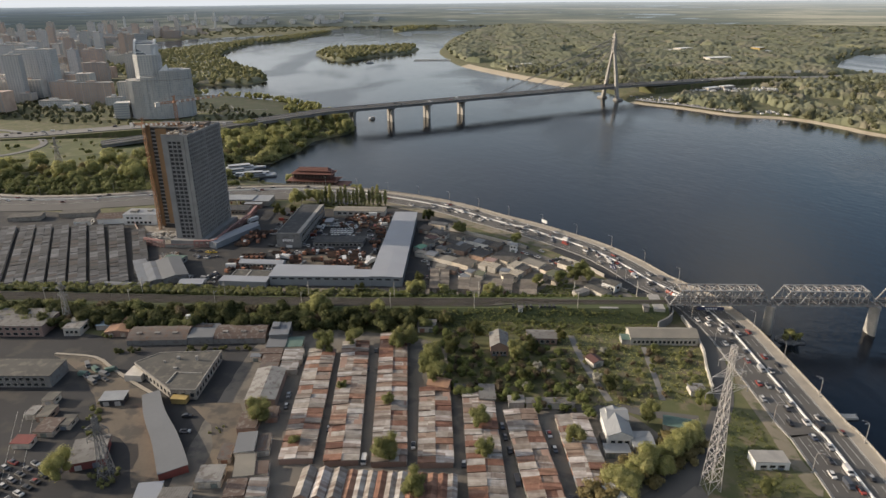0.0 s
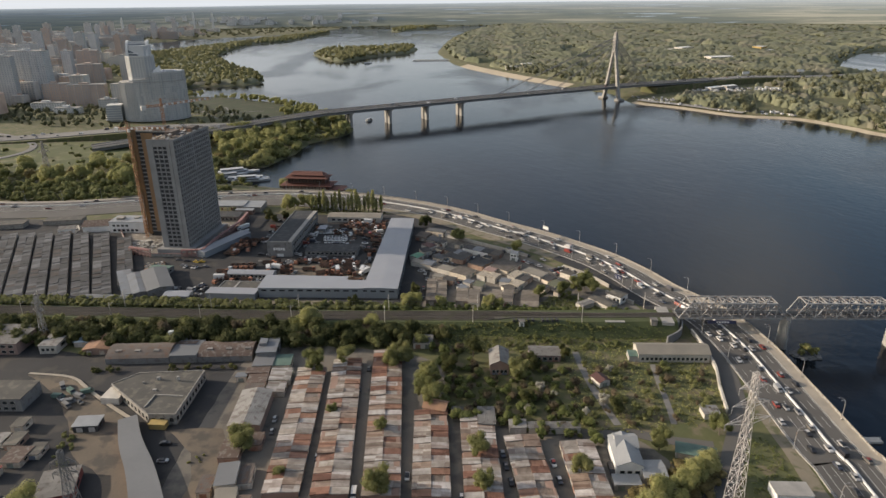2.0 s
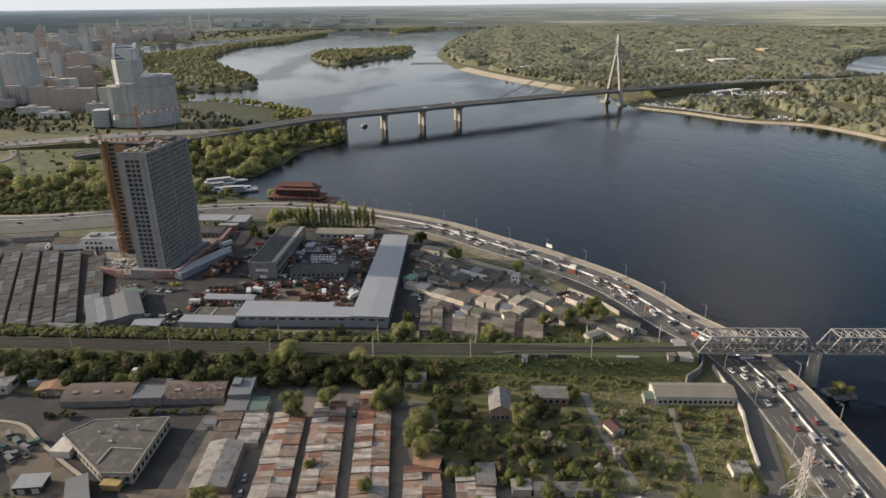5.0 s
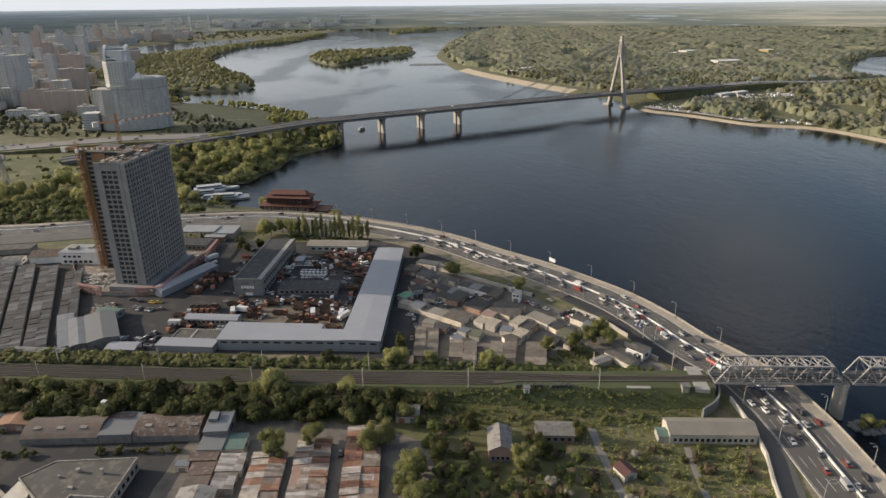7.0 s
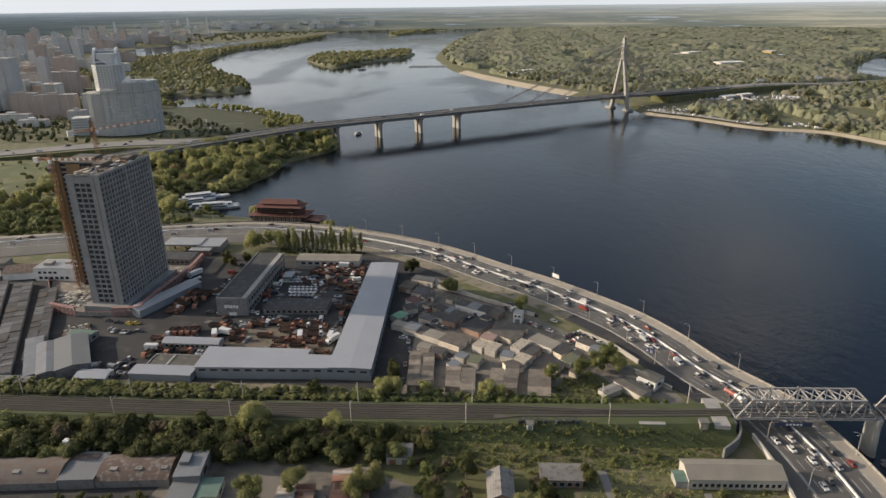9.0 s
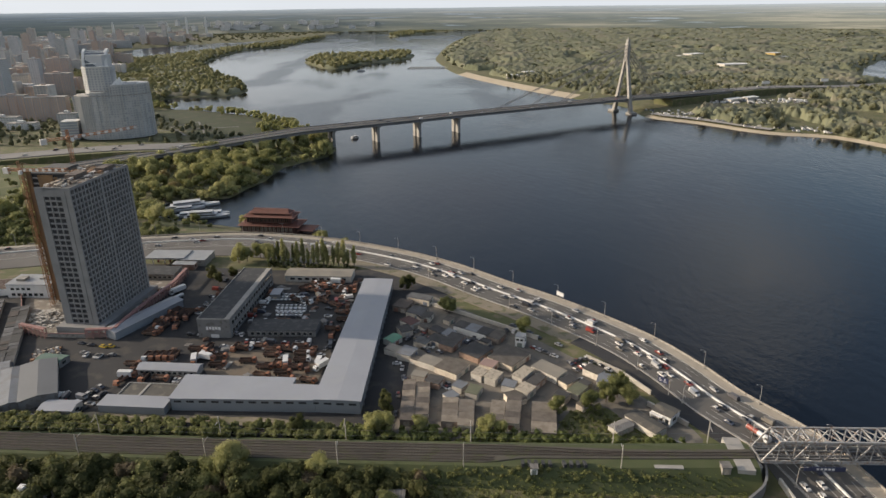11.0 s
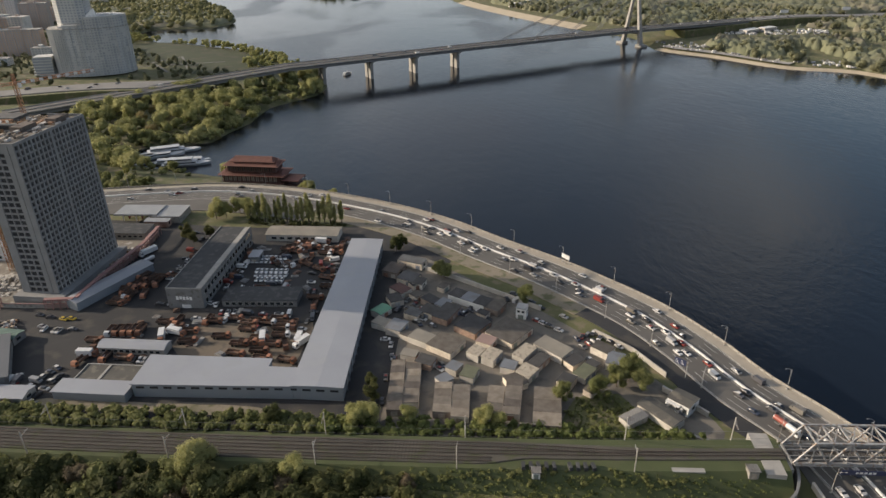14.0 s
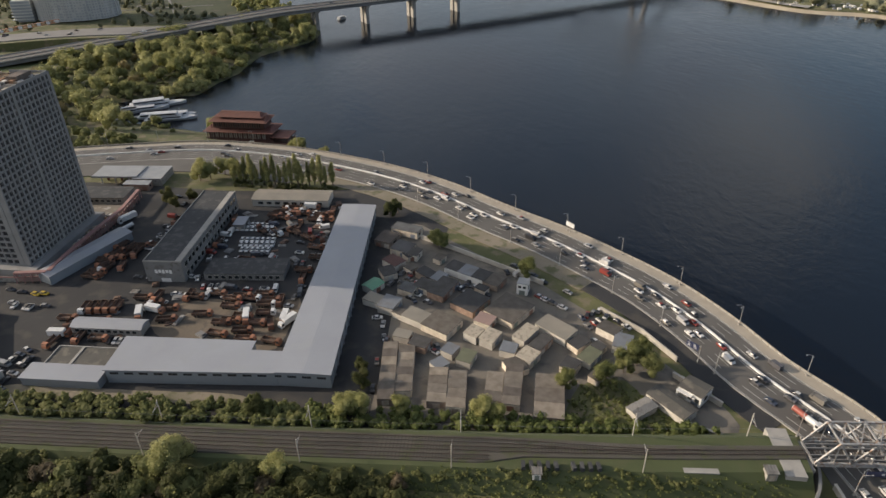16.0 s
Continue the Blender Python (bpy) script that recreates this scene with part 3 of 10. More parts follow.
# ---- mesh helpers ----
def box(bm, x0, x1, y0, y1, z0, z1):
    v = [bm.verts.new(c) for c in ((x0, y0, z0), (x1, y0, z0), (x1, y1, z0), (x0, y1, z0), (x0, y0, z1), (x1, y0, z1), (x1, y1, z1), (x0, y1, z1))]
    for f in ((0, 3, 2, 1), (4, 5, 6, 7), (0, 1, 5, 4), (1, 2, 6, 5), (2, 3, 7, 6), (3, 0, 4, 7)):
        bm.faces.new([v[i] for i in f])


def boxes(*rows):
    bm = bmesh.new()
    for r in rows:
        box(bm, *r)
    return bm


def beam(bm, p, q, r, sides=4):
    """A straight bar from p to q of half width r."""
    p, q = Vector(p), Vector(q)
    d = (q - p).normalized()
    u = d.orthogonal().normalized() if abs(d.z) > 0.99 else d.cross(Vector((0, 0, 1))).normalized()
    w = d.cross(u)
    rings = []
    for c in (p, q):
        rings.append([bm.verts.new(c + (u * math.cos(a) + w * math.sin(a)) * r * (1.414 if sides == 4 else 1)) for a in (math.pi / 4 + 2 * math.pi * i / sides for i in range(sides))])
    for i in range(sides):
        j = (i + 1) % sides
        bm.faces.new((rings[0][i], rings[0][j], rings[1][j], rings[1][i]))
    bm.faces.new(rings[0][::-1])
    bm.faces.new(rings[1])


def prism(bm, pts, z0, z1):
    """An upright prism over a plan polygon given anticlockwise."""
    lo = [bm.verts.new((x, y, z0)) for x, y in pts]
    hi = [bm.verts.new((x, y, z1)) for x, y in pts]
    k = len(pts)
    for i in range(k):
        j = (i + 1) % k
        bm.faces.new((lo[i], lo[j], hi[j], hi[i]))
    bm.faces.new(hi)
    bm.faces.new(lo[::-1])


def gable(bm, x0, x1, y0, y1, z0, rise, over=0.4, thick=0.15, along="x"):
    """A pitched roof slab with its ridge along x or y."""
    x0, x1, y0, y1 = x0 - over, x1 + over, y0 - over, y1 + over
    if along == "x":
        m = (y0 + y1) / 2
        prof = [(y0, z0), (m, z0 + rise), (y1, z0), (y1, z0 - thick), (m, z0 + rise - thick), (y0, z0 - thick)]
        a = [bm.verts.new((x0, y, z)) for y, z in prof]
        b = [bm.verts.new((x1, y, z)) for y, z in prof]
    else:
        m = (x0 + x1) / 2
        prof = [(x0, z0), (m, z0 + rise), (x1, z0), (x1, z0 - thick), (m, z0 + rise - thick), (x0, z0 - thick)]
        a = [bm.verts.new((x, y0, z)) for x, z in prof]
        b = [bm.verts.new((x, y1, z)) for x, z in prof]
    for i in range(6):
        j = (i + 1) % 6
        bm.faces.new((a[i], a[j], b[j], b[i]))
    for r in (a, b):
        bm.faces.new((r[0], r[1], r[4], r[5]))
        bm.faces.new((r[1], r[2], r[3], r[4]))
    bmesh.ops.recalc_face_normals(bm, faces=bm.faces[:])


def gable_walls(bm, x0, x1, y0, y1, z0, z1, rise, along="x"):
    """A closed house body with gable ends."""
    if along == "x":
        m = (y0 + y1) / 2
        prof = [(y0, z0), (y1, z0), (y1, z1), (m, z1 + rise), (y0, z1)]
        a = [bm.verts.new((x0, y, z)) for y, z in prof]
        b = [bm.verts.new((x1, y, z)) for y, z in prof]
    else:
        m = (x0 + x1) / 2
        prof = [(x0, z0), (x1, z0), (x1, z1), (m, z1 + rise), (x0, z1)]
        a = [bm.verts.new((x, y0, z)) for x, z in prof]
        b = [bm.verts.new((x, y1, z)) for x, z in prof]
    for i in range(5):
        j = (i + 1) % 5
        bm.faces.new((a[i], a[j], b[j], b[i]))
    bm.faces.new(a)
    bm.faces.new(b)
    bmesh.ops.recalc_face_normals(bm, faces=bm.faces[:])


def mesh_of(name, bm, material):
    me = bpy.data.meshes.new(name)
    bm.normal_update()
    bm.to_mesh(me)
    bm.free()
    me.materials.append(material)
    return me


def raw_mesh(name, verts, faces, material):
    me = bpy.data.meshes.new(name)
    me.from_pydata(verts, [], faces)
    me.materials.append(material)
    return me


def part(name, bm, material, parent, label=""):
    """One mesh part under a thing or a part, in its parent's own axes. bm: a bmesh, or a mesh to share."""
    me = bm if isinstance(bm, bpy.types.Mesh) else mesh_of(name, bm, material)
    ob = new(name, me)
    ob.parent = parent
    if label:
        tagged(ob, label)
    return ob


def thing(name, label, category, group="", kind="", at=(0, 0, 0), rz=0.0):
    ob = new(name)
    ob.matrix_basis = pose(*at, 0, 0, rz)
    return tagged(ob, label, category, group, kind)


def solid(name, bm, material, label, category, group="", kind="", at=(0, 0, 0), rz=0.0):
    me = bm if isinstance(bm, bpy.types.Mesh) else mesh_of(name, bm, material)
    ob = new(name, me)
    ob.matrix_basis = pose(*at, 0, 0, rz)
    return tagged(ob, label, category, group, kind)


def spline(pts, step):
    """A smooth line through plan points, in even steps."""
    p = np.array(pts, float)
    p = np.vstack([2 * p[0] - p[1], p, 2 * p[-1] - p[-2]])
    out = []
    for i in range(1, len(p) - 2):
        a, b, c, d = p[i - 1:i + 3]
        k = max(2, int(np.linalg.norm(c - b) / step))
        for j in range(k):
            t = j / k
            out.append(0.5 * (2 * b + (c - a) * t + (2 * a - 5 * b + 4 * c - d) * t * t + (3 * b - a - 3 * c + d) * t ** 3))
    out.append(p[-2])
    return np.array(out)


def offset(line, d):
    """The line moved d metres to its left."""
    t = np.gradient(line, axis=0)
    t /= np.linalg.norm(t, axis=1)[:, None]
    return line + np.stack([-t[:, 1], t[:, 0]], 1) * d


def strip(line, d0, d1, z0, z1, bm=None, top_only=False):
    """A band along a plan line from offset d0 to d1 (left is plus); z1 the top, z0 the underside. z may be arrays."""
    bm = bm or bmesh.new()
    a, b = offset(line, d0), offset(line, d1)
    z0, z1 = np.broadcast_to(z0, len(line)), np.broadcast_to(z1, len(line))
    rows = []
    for i in range(len(line)):
        q = [(*a[i], z1[i]), (*b[i], z1[i]), (*b[i], z0[i]), (*a[i], z0[i])]
        rows.append([bm.verts.new(c) for c in q[:2 if top_only else 4]])
    for r, s in zip(rows, rows[1:]):
        k = len(r)
        for i in range(k if k > 2 else 1):
            j = (i + 1) % k
            bm.faces.new((r[i], s[i], s[j], r[j]))
    if not top_only:
        bm.faces.new(rows[0])
        bm.faces.new(rows[-1][::-1])
    bmesh.ops.recalc_face_normals(bm, faces=bm.faces[:])
    return bm


# ---- river, ground ----
QUAY = spline([(146, -300), (146, 60), (144, 216), (141.5, 241), (140, 262), (138, 286), (134.5, 322), (127, 352), (119.5, 367), (106, 386), (93.5, 411), (77.2, 436), (56.6, 458), (32.6, 480), (5, 501), (-26.7, 527),
               (-61.6, 548), (-105, 566), (-145, 577), (-190, 581), (-240, 573), (-294, 560), (-380, 537), (-460, 540), (-620, 590)], 6.0)
k_shore = int(np.argmin(np.hypot(QUAY[:, 0] + 90, QUAY[:, 1] - 560)))
BANK_W = spline([(-132, 592), (-165, 602), (-213, 627), (-265, 640), (-300, 655), (-318, 676), (-300, 694), (-255, 707), (-250, 737), (-240, 773), (-240, 830), (-203, 893), (-215, 960), (-270, 1056),
                 (-394, 1177), (-559, 1245), (-650, 1330), (-640, 1395), (-570, 1412), (-528, 1483), (-621, 1675), (-835, 1997), (-940, 2230), (-1009, 2714), (-935, 3012), (-930, 3500), (-1000, 4143), (-1142, 5100)], 20)
BANK_E = spline([(100, 5100), (-73, 4367), (-215, 3437), (-222, 2443), (-168, 2049), (-103, 1807), (15, 1570), (129, 1388), (205, 1290), (222, 1182), (288, 1117), (354, 1043), (427, 1016), (470, 940), (495, 886), (640, 750),
                 (900, 500), (1500, 0), (1600, -300)], 20)
RIVER = np.vstack([offset(QUAY[:k_shore], -1.0), BANK_W, BANK_E])
ISLANDS = [spline([(-620, 2202), (-480, 1976), (-400, 2130), (-297, 2315), (-330, 2560), (-480, 2500), (-620, 2430), (-620, 2202)], 30),
           spline([(-640, 3900), (-560, 3780), (-440, 4150), (-280, 4720), (-430, 4760), (-600, 4300), (-640, 3900)], 60)]
CHANNEL = spline([(-1217, 2284), (-1150, 2589), (-1090, 3026), (-1010, 3500), (-960, 4100), (-1060, 4120), (-1100, 3600), (-1310, 3350), (-1500, 3126), (-1530, 2750), (-1450, 2350), (-1330, 2220), (-1217, 2284)], 40)
PONDS = [spline([(940, 1980), (1224, 2304), (1700, 2300), (1500, 1600), (880, 1638), (806, 1700), (940, 1980)], 40),
         spline([(1480, 3250), (1720, 3330), (1900, 3560), (1560, 3540), (1480, 3250)], 40)]


def edge_dist(px, py, loop):
    """Distance to a closed loop, plus inside."""
    px, py = np.asarray(px, float), np.asarray(py, float)
    a, b = np.asarray(loop, float), np.roll(np.asarray(loop, float), -1, 0)
    d = b - a
    dd = (d * d).sum(1) + 1e-9
    fx, fy = px.ravel(), py.ravel()
    out = np.empty(fx.size)
    step = max(1, 400000 // len(a))
    for i in range(0, fx.size, step):
        x, y = fx[i:i + step, None], fy[i:i + step, None]
        ux, uy = x - a[:, 0], y - a[:, 1]
        t = np.clip((ux * d[:, 0] + uy * d[:, 1]) / dd, 0, 1)
        best = ((ux - t * d[:, 0]) ** 2 + (uy - t * d[:, 1]) ** 2).min(1)
        cross = ((a[:, 1] > y) != (b[:, 1] > y)) & (ux < d[:, 0] * uy / np.where(d[:, 1] == 0, 1e-9, d[:, 1]))
        out[i:i + step] = np.where(cross.sum(1) % 2 == 1, 1, -1) * np.sqrt(best)
    return out.reshape(px.shape)


TERRACE = np.vstack([QUAY, [(-2500, 640), (-2500, -900), (146, -900)]])


def wet(px, py):
    """Metres into the water (plus) or into the land (minus)."""
    px, py = np.asarray(px, float), np.asarray(py, float)
    d = edge_dist(px, py, RIVER)
    for i in ISLANDS:
        d = np.minimum(d, -edge_dist(px, py, i))
    for c in [CHANNEL] + PONDS:
        d = np.maximum(d, edge_dist(px, py, c))
    return d


def smooth(x):
    x = np.clip(x, 0, 1)
    return x * x * (3 - 2 * x)


def land_z(px, py, d=None):
    px, py = np.asarray(px, float), np.asarray(py, float)
    d = wet(px, py) if d is None else d
    west = smooth((edge_dist(px, py, TERRACE) + 7) / 7)
    top = 4.5 + 6.5 * west
    r = np.hypot(px, py)
    far = 130 * smooth((r - 4560) / 340)
    return np.where(d > 0, np.maximum(-3, -d * 0.4), np.minimum(top, -d * np.where(west > 0.5, 4.0, 0.22))) + far


def quick_mesh(name, verts, quads, material):
    """A mesh of quads from arrays."""
    me = bpy.data.meshes.new(name)
    v, q = np.asarray(verts, np.float32), np.asarray(quads, np.int32)
    me.vertices.add(len(v))
    me.vertices.foreach_set("co", v.ravel())
    me.loops.add(q.size)
    me.loops.foreach_set("vertex_index", q.ravel())
    me.polygons.add(len(q))
    me.polygons.foreach_set("loop_start", np.arange(0, q.size, q.shape[1], dtype=np.int32))
    me.polygons.foreach_set("loop_total", np.full(len(q), q.shape[1], np.int32))
    me.update(calc_edges=True)
    me.validate()
    me.materials.append(material)
    return me


def build_ground():
    az = np.radians(np.concatenate([np.arange(-60, 60, 0.4), np.arange(60, 300, 6.0)]))
    rings = np.concatenate([[0.5], np.arange(20, 140, 12.0), 140 * 1.017 ** np.arange(0, 215)])
    rings = np.append(rings[rings < 4920], 4930)
    px, py = np.outer(rings, np.sin(az)), np.outer(rings, np.cos(az))
    pz = land_z(px, py)
    pz -= (np.abs(px) < 900) * (py < 4000) * 0.02
    k = len(az)
    i = np.arange(len(rings) - 1)[:, None] * k + np.arange(k)[None, :]
    j = np.arange(len(rings) - 1)[:, None] * k + (np.arange(k)[None, :] + 1) % k
    quads = np.stack([i, i + k, j + k, j], -1).reshape(-1, 4)
    ob = new("ground", quick_mesh("ground", np.stack([px, py, pz], -1).reshape(-1, 3), quads, M_GRASS))
    tagged(ob, "grassy river banks and flood plain reaching far woods", "ground", kind="structure")


build_ground()
wat = bmesh.new()
a_w = [wat.verts.new((4900 * math.sin(t), 4900 * math.cos(t), 0.0)) for t in (2 * math.pi * i / 64 for i in range(64))]
wat.faces.new(a_w[::-1])
bd = bmesh.new()
rows_d = []
for r_d in np.linspace(4560, 4918, 20):
    c_d = np.radians(np.arange(-62, 62.1, 0.5))
    x_d, y_d = r_d * np.sin(c_d), r_d * np.cos(c_d)
    z_d2 = 130 * smooth((r_d - 4560) / 340) * (1 + 0.012 * np.sin(x_d / 260))
    rows_d.append([bd.verts.new((a, b, c + 7.0 * smooth((r_d - 4560) / 40) + 1.0)) for a, b, c in zip(x_d, y_d, z_d2)])
for r_a, r_b in zip(rows_d, rows_d[1:]):
    for i in range(len(r_a) - 1):
        bd.faces.new((r_a[i], r_a[i + 1], r_b[i + 1], r_b[i]))
bmesh.ops.recalc_face_normals(bd, faces=bd.faces[:])
for f in bd.faces:
    if f.normal.z < 0:
        f.normal_flip()
solid("backdrop", bd, M_DISTANT, "far plain and woods on the horizon with haze painted in", "distant land", kind="structure")
solid("water", wat, M_WATER, "wide dark river with wind ripples under broken cloud", "river", kind="structure")


def sheet(name, pts, z, material, label, category):
    """A thin paved or bare patch over the ground, with a rounded, slightly uneven edge."""
    line = spline(list(pts) + [pts[0]], 6.0)[:-1]
    g = random.Random(len(name) + int(pts[0][0]))
    bm = bmesh.new()
    vs = [bm.verts.new((x + g.uniform(-0.4, 0.4), y + g.uniform(-0.4, 0.4), z)) for x, y in line]
    f = bm.faces.new(vs)
    bmesh.ops.triangulate(bm, faces=[f])
    bm.normal_update()
    for f in bm.faces:
        if f.normal.z < 0:
            f.normal_flip()
    return solid(name, bm, material, label, category, kind="structure")


def rect(x0, x1, y0, y1):
    xm, ym = (x0 + x1) / 2, (y0 + y1) / 2
    return [(x0, y0), (xm, y0), (x1, y0), (x1, ym), (x1, y1), (xm, y1), (x0, y1), (x0, ym)]


G = 11.0
sheet("ground_yard", rect(-260, -32, 345, 512), G + 0.03, M_YARD, "oily grey asphalt and dirt of a truck yard", "yard")
sheet("ground_garages_north", [(-40, 342), (20, 342), (78, 350), (60, 385), (25, 425), (-10, 455), (-45, 480), (-42, 420)], G + 0.04, M_EARTH, "dusty grey earth lanes between garages", "yard")
sheet("ground_garages_west", rect(-420, -228, 338, 486), G + 0.035, M_YARD, "dull asphalt lanes between long garage rows", "yard")
sheet("ground_garages_south", [(-112, 165), (60, 165), (58, 240), (-14, 250), (-30, 296), (-110, 300), (-118, 240)], G + 0.04, M_EARTH, "worn earth and asphalt lanes between garages", "yard")
sheet("ground_depot", [(-260, 120), (-100, 120), (-100, 262), (-115, 288), (-200, 290), (-270, 290)], G + 0.03, M_YARD, "patched asphalt of a depot yard", "yard")
sheet("ground_dirt_lot", [(-214, 270), (-192, 268), (-166, 250), (-148, 238), (-132, 212), (-117, 188), (-127, 184), (-140, 206), (-153, 213), (-163, 222), (-174, 238), (-197, 260)], G + 0.06, M_DIRT, "bare brown earth of a depot lot", "yard")

sheet("ground_worn_lot", [(-129, 235), (-108, 237), (-101, 222), (-97, 206), (-94, 190), (-107, 189), (-106, 202), (-114, 221)], G + 0.07, M_DIRT, "worn tan concrete lot beside the garages", "yard")

sheet("ground_apron", [(-172, 350), (-130, 350.5), (-86, 351), (-86, 356), (-130, 355.5), (-172, 355)], G + 0.07, M_VERGE, "pale worn strip below the warehouse wall", "yard")
sheet("ground_truck_dirt", [(-136, 404), (-120, 411), (-98, 409), (-82, 414), (-80.5, 396), (-82, 381), (-96, 378.5), (-112, 379), (-126, 383), (-137, 392)], G + 0.05, M_DIRT, "brown trampled earth of the truck yard", "yard")
sheet("ground_lawn", [(22, 349), (60, 345), (67, 352), (52, 362), (46, 373), (30, 369)], G + 0.08, M_GRASS, "green lawn between huts and railway", "lawn")

# this sheet paints the shaded part of the lawn
sheet("ground_park", [(-430, 1000), (-330, 955), (-262, 978), (-290, 1045), (-395, 1145), (-530, 1218), (-590, 1190), (-560, 1070), (-460, 1040)], 4.62, M_LAWN, "park lawn coloured dark for the shade of the pale tower", "lawn")
sheet("ground_meadow", [(-780, 640), (-640, 655), (-450, 680), (-430, 760), (-440, 808), (-560, 806), (-700, 770), (-800, 740)], 4.6, M_MEADOW, "green spring meadow inside a road loop", "meadow")
for pts_p in ([(-479, 1051), (-428, 990)], [(-458, 1098), (-410, 1010)], [(-479, 1051), (-458, 1098)], [(-520, 1010), (-440, 1040), (-380, 1060)]):
    solid("park_path", strip(spline(pts_p, 6), -1.6, 1.6, 4.4, 4.75), M_ASPHALTPALE, "pale path across the park lawn", "path", kind="structure")

# ---- quay road ----
RZ = 11.35
ROAD = QUAY
road = thing("road", "busy six-lane quay road with a pale median barrier", "road", kind="structure")
part("carriageway", strip(ROAD, 4.6, 14.0, G - 0.6, RZ), M_ASPHALT, road)
part("carriageway", strip(ROAD, 14.0, 27.5, G - 0.6, RZ - 0.004), M_ASPHALT, road)
k_west = int(np.argmin(np.hypot(QUAY[:, 0] + 105, QUAY[:, 1] - 566)))
part("carriageway", strip(ROAD[k_west:], 27.9, 46.0, G - 0.6, RZ - 0.02), M_ASPHALT, road, "worn service road and forecourt")
part("footway", strip(ROAD, 0.3, 4.6, G - 0.6, RZ + 0.18), M_PAVE, road, "pale dusty riverside footway")
part("kerb", strip(ROAD, 4.6, 4.9, G, RZ + 0.2), M_CONC, road)
part("kerb", strip(ROAD, 27.5, 27.9, G, RZ + 0.15), M_CONC, road)
part("median_barrier", strip(ROAD, 13.8, 14.4, RZ - 0.1, RZ + 0.75), M_WHITE, road, "white concrete median barrier")
for d in (7.7, 10.8, 17.6, 20.9, 24.2):
    bm = bmesh.new()
    for i in range(8, len(ROAD) - 3, 2):
        strip(ROAD[i:i + 2], d, d + 0.16, RZ, RZ + 0.02, bm, True)
    tagged(part("lane_marking", bm, M_LINE, road, "worn white lane dashes"), kind="stuff")
for d in (5.3, 13.2, 15.0, 27.0):
    part("edge_line", strip(ROAD, d, d + 0.18, RZ, RZ + 0.022, None, True), M_LINE, road)
part("verge", strip(ROAD[int(np.argmin(np.hypot(ROAD[:, 0] - 60, ROAD[:, 1] - 455))):k_west], 27.9, 37.0, G - 0.6, RZ - 0.1), M_VERGE, road, "bare tan earth verge")
k_lot, k_ver = [int(np.argmin(np.hypot(ROAD[:, 0] - a, ROAD[:, 1] - b))) for a, b in ((116, 372), (60, 455))]
part("carriageway", strip(ROAD[k_lot:k_ver + 1], 27.9, 36.0, G - 0.6, RZ - 0.12), M_YARD, road, "dark worn roadside lot")
quay_wall = solid("quay_wall", strip(QUAY[:k_shore + 10], -0.5, 0.3, -3, RZ + 0.25), M_CONC, "pale concrete quay wall rising from the river", "quay wall", kind="structure")
rail_p = thing("parapet", "pale concrete parapet with regular posts along the quay", "parapet", kind="structure")
part("coping", strip(QUAY[:k_shore + 40], -0.3, 0.1, RZ + 0.95, RZ + 1.12), M_PAVE, rail_p)
pb = bmesh.new()
for i in range(0, k_shore + 40):
    for s in (0.0, 0.5):
        c = QUAY[i] * (1 - s) + QUAY[i + 1] * s
        box(pb, c[0] - 0.2, c[0] + 0.2, c[1] - 0.2, c[1] + 0.2, RZ + 0.1, RZ + 1.3)
tagged(part("post", pb, M_PAVE, rail_p, "row of square parapet posts"), kind="stuff")
part("rail_band", strip(QUAY[:k_shore + 40], -0.15, -0.03, RZ + 0.3, RZ + 0.85), M_CONC, rail_p)

# ---- railway ----
RAIL = spline([(-700, 316), (-400, 327), (-255, 331), (-150, 333), (-40, 333.3), (10, 333.7), (50, 335.2), (92, 338.2)], 6.0)
RAILZ = 13.0 + 4.6 * smooth((RAIL[:, 0] + 160) / 230)
bm = bmesh.new()
prof = [(-15, None), (-6.8, -0.5), (6.8, -0.5), (13, None)]
rows_b = []
for p, z in zip(RAIL, RAILZ):
    k = (z - G) * 1.1
    rows_b.append([bm.verts.new((p[0], p[1] + (d if h is not None else math.copysign(6.8 + k, d)), z + h if h is not None else G - 0.3)) for d, h in prof])
for r, s in zip(rows_b, rows_b[1:]):
    for i in range(3):
        bm.faces.new((r[i], s[i], s[i + 1], r[i + 1]))
bm.faces.new(rows_b[-1])
bmesh.ops.recalc_face_normals(bm, faces=bm.faces[:])
solid("embankment", bm, M_SLOPE, "low grassy railway embankment", "embankment", kind="structure")
near_d, far_d = -4.9 + 2.7 * smooth((RAIL[:, 0] + 4) / 16), 5.0 - 2.4 * smooth(RAIL[:, 0] / 62)
bm = bmesh.new()
rows_b = [[bm.verts.new((p[0], p[1] + d, h)) for d, h in ((a - 0.5, z - 1.0), (a, z - 0.1), (b, z - 0.1), (b + 0.5, z - 1.0))] for p, z, a, b in zip(RAIL, RAILZ, near_d, far_d)]
for r, s in zip(rows_b, rows_b[1:]):
    for i in range(3):
        bm.faces.new((r[i], s[i], s[i + 1], r[i + 1]))
bmesh.ops.recalc_face_normals(bm, faces=bm.faces[:])
solid("ballast_bed", bm, M_BALLAST, "brown ballast bed of a multi-track railway", "ballast", kind="structure")
RAIL_ALL = np.vstack([RAIL, [[92 + i * 6, RAIL[-1, 1] + 0.05 * i * 6] for i in range(1, 70)]])
RAILZ_ALL = np.append(RAILZ, np.full(69, RAILZ[-1]))


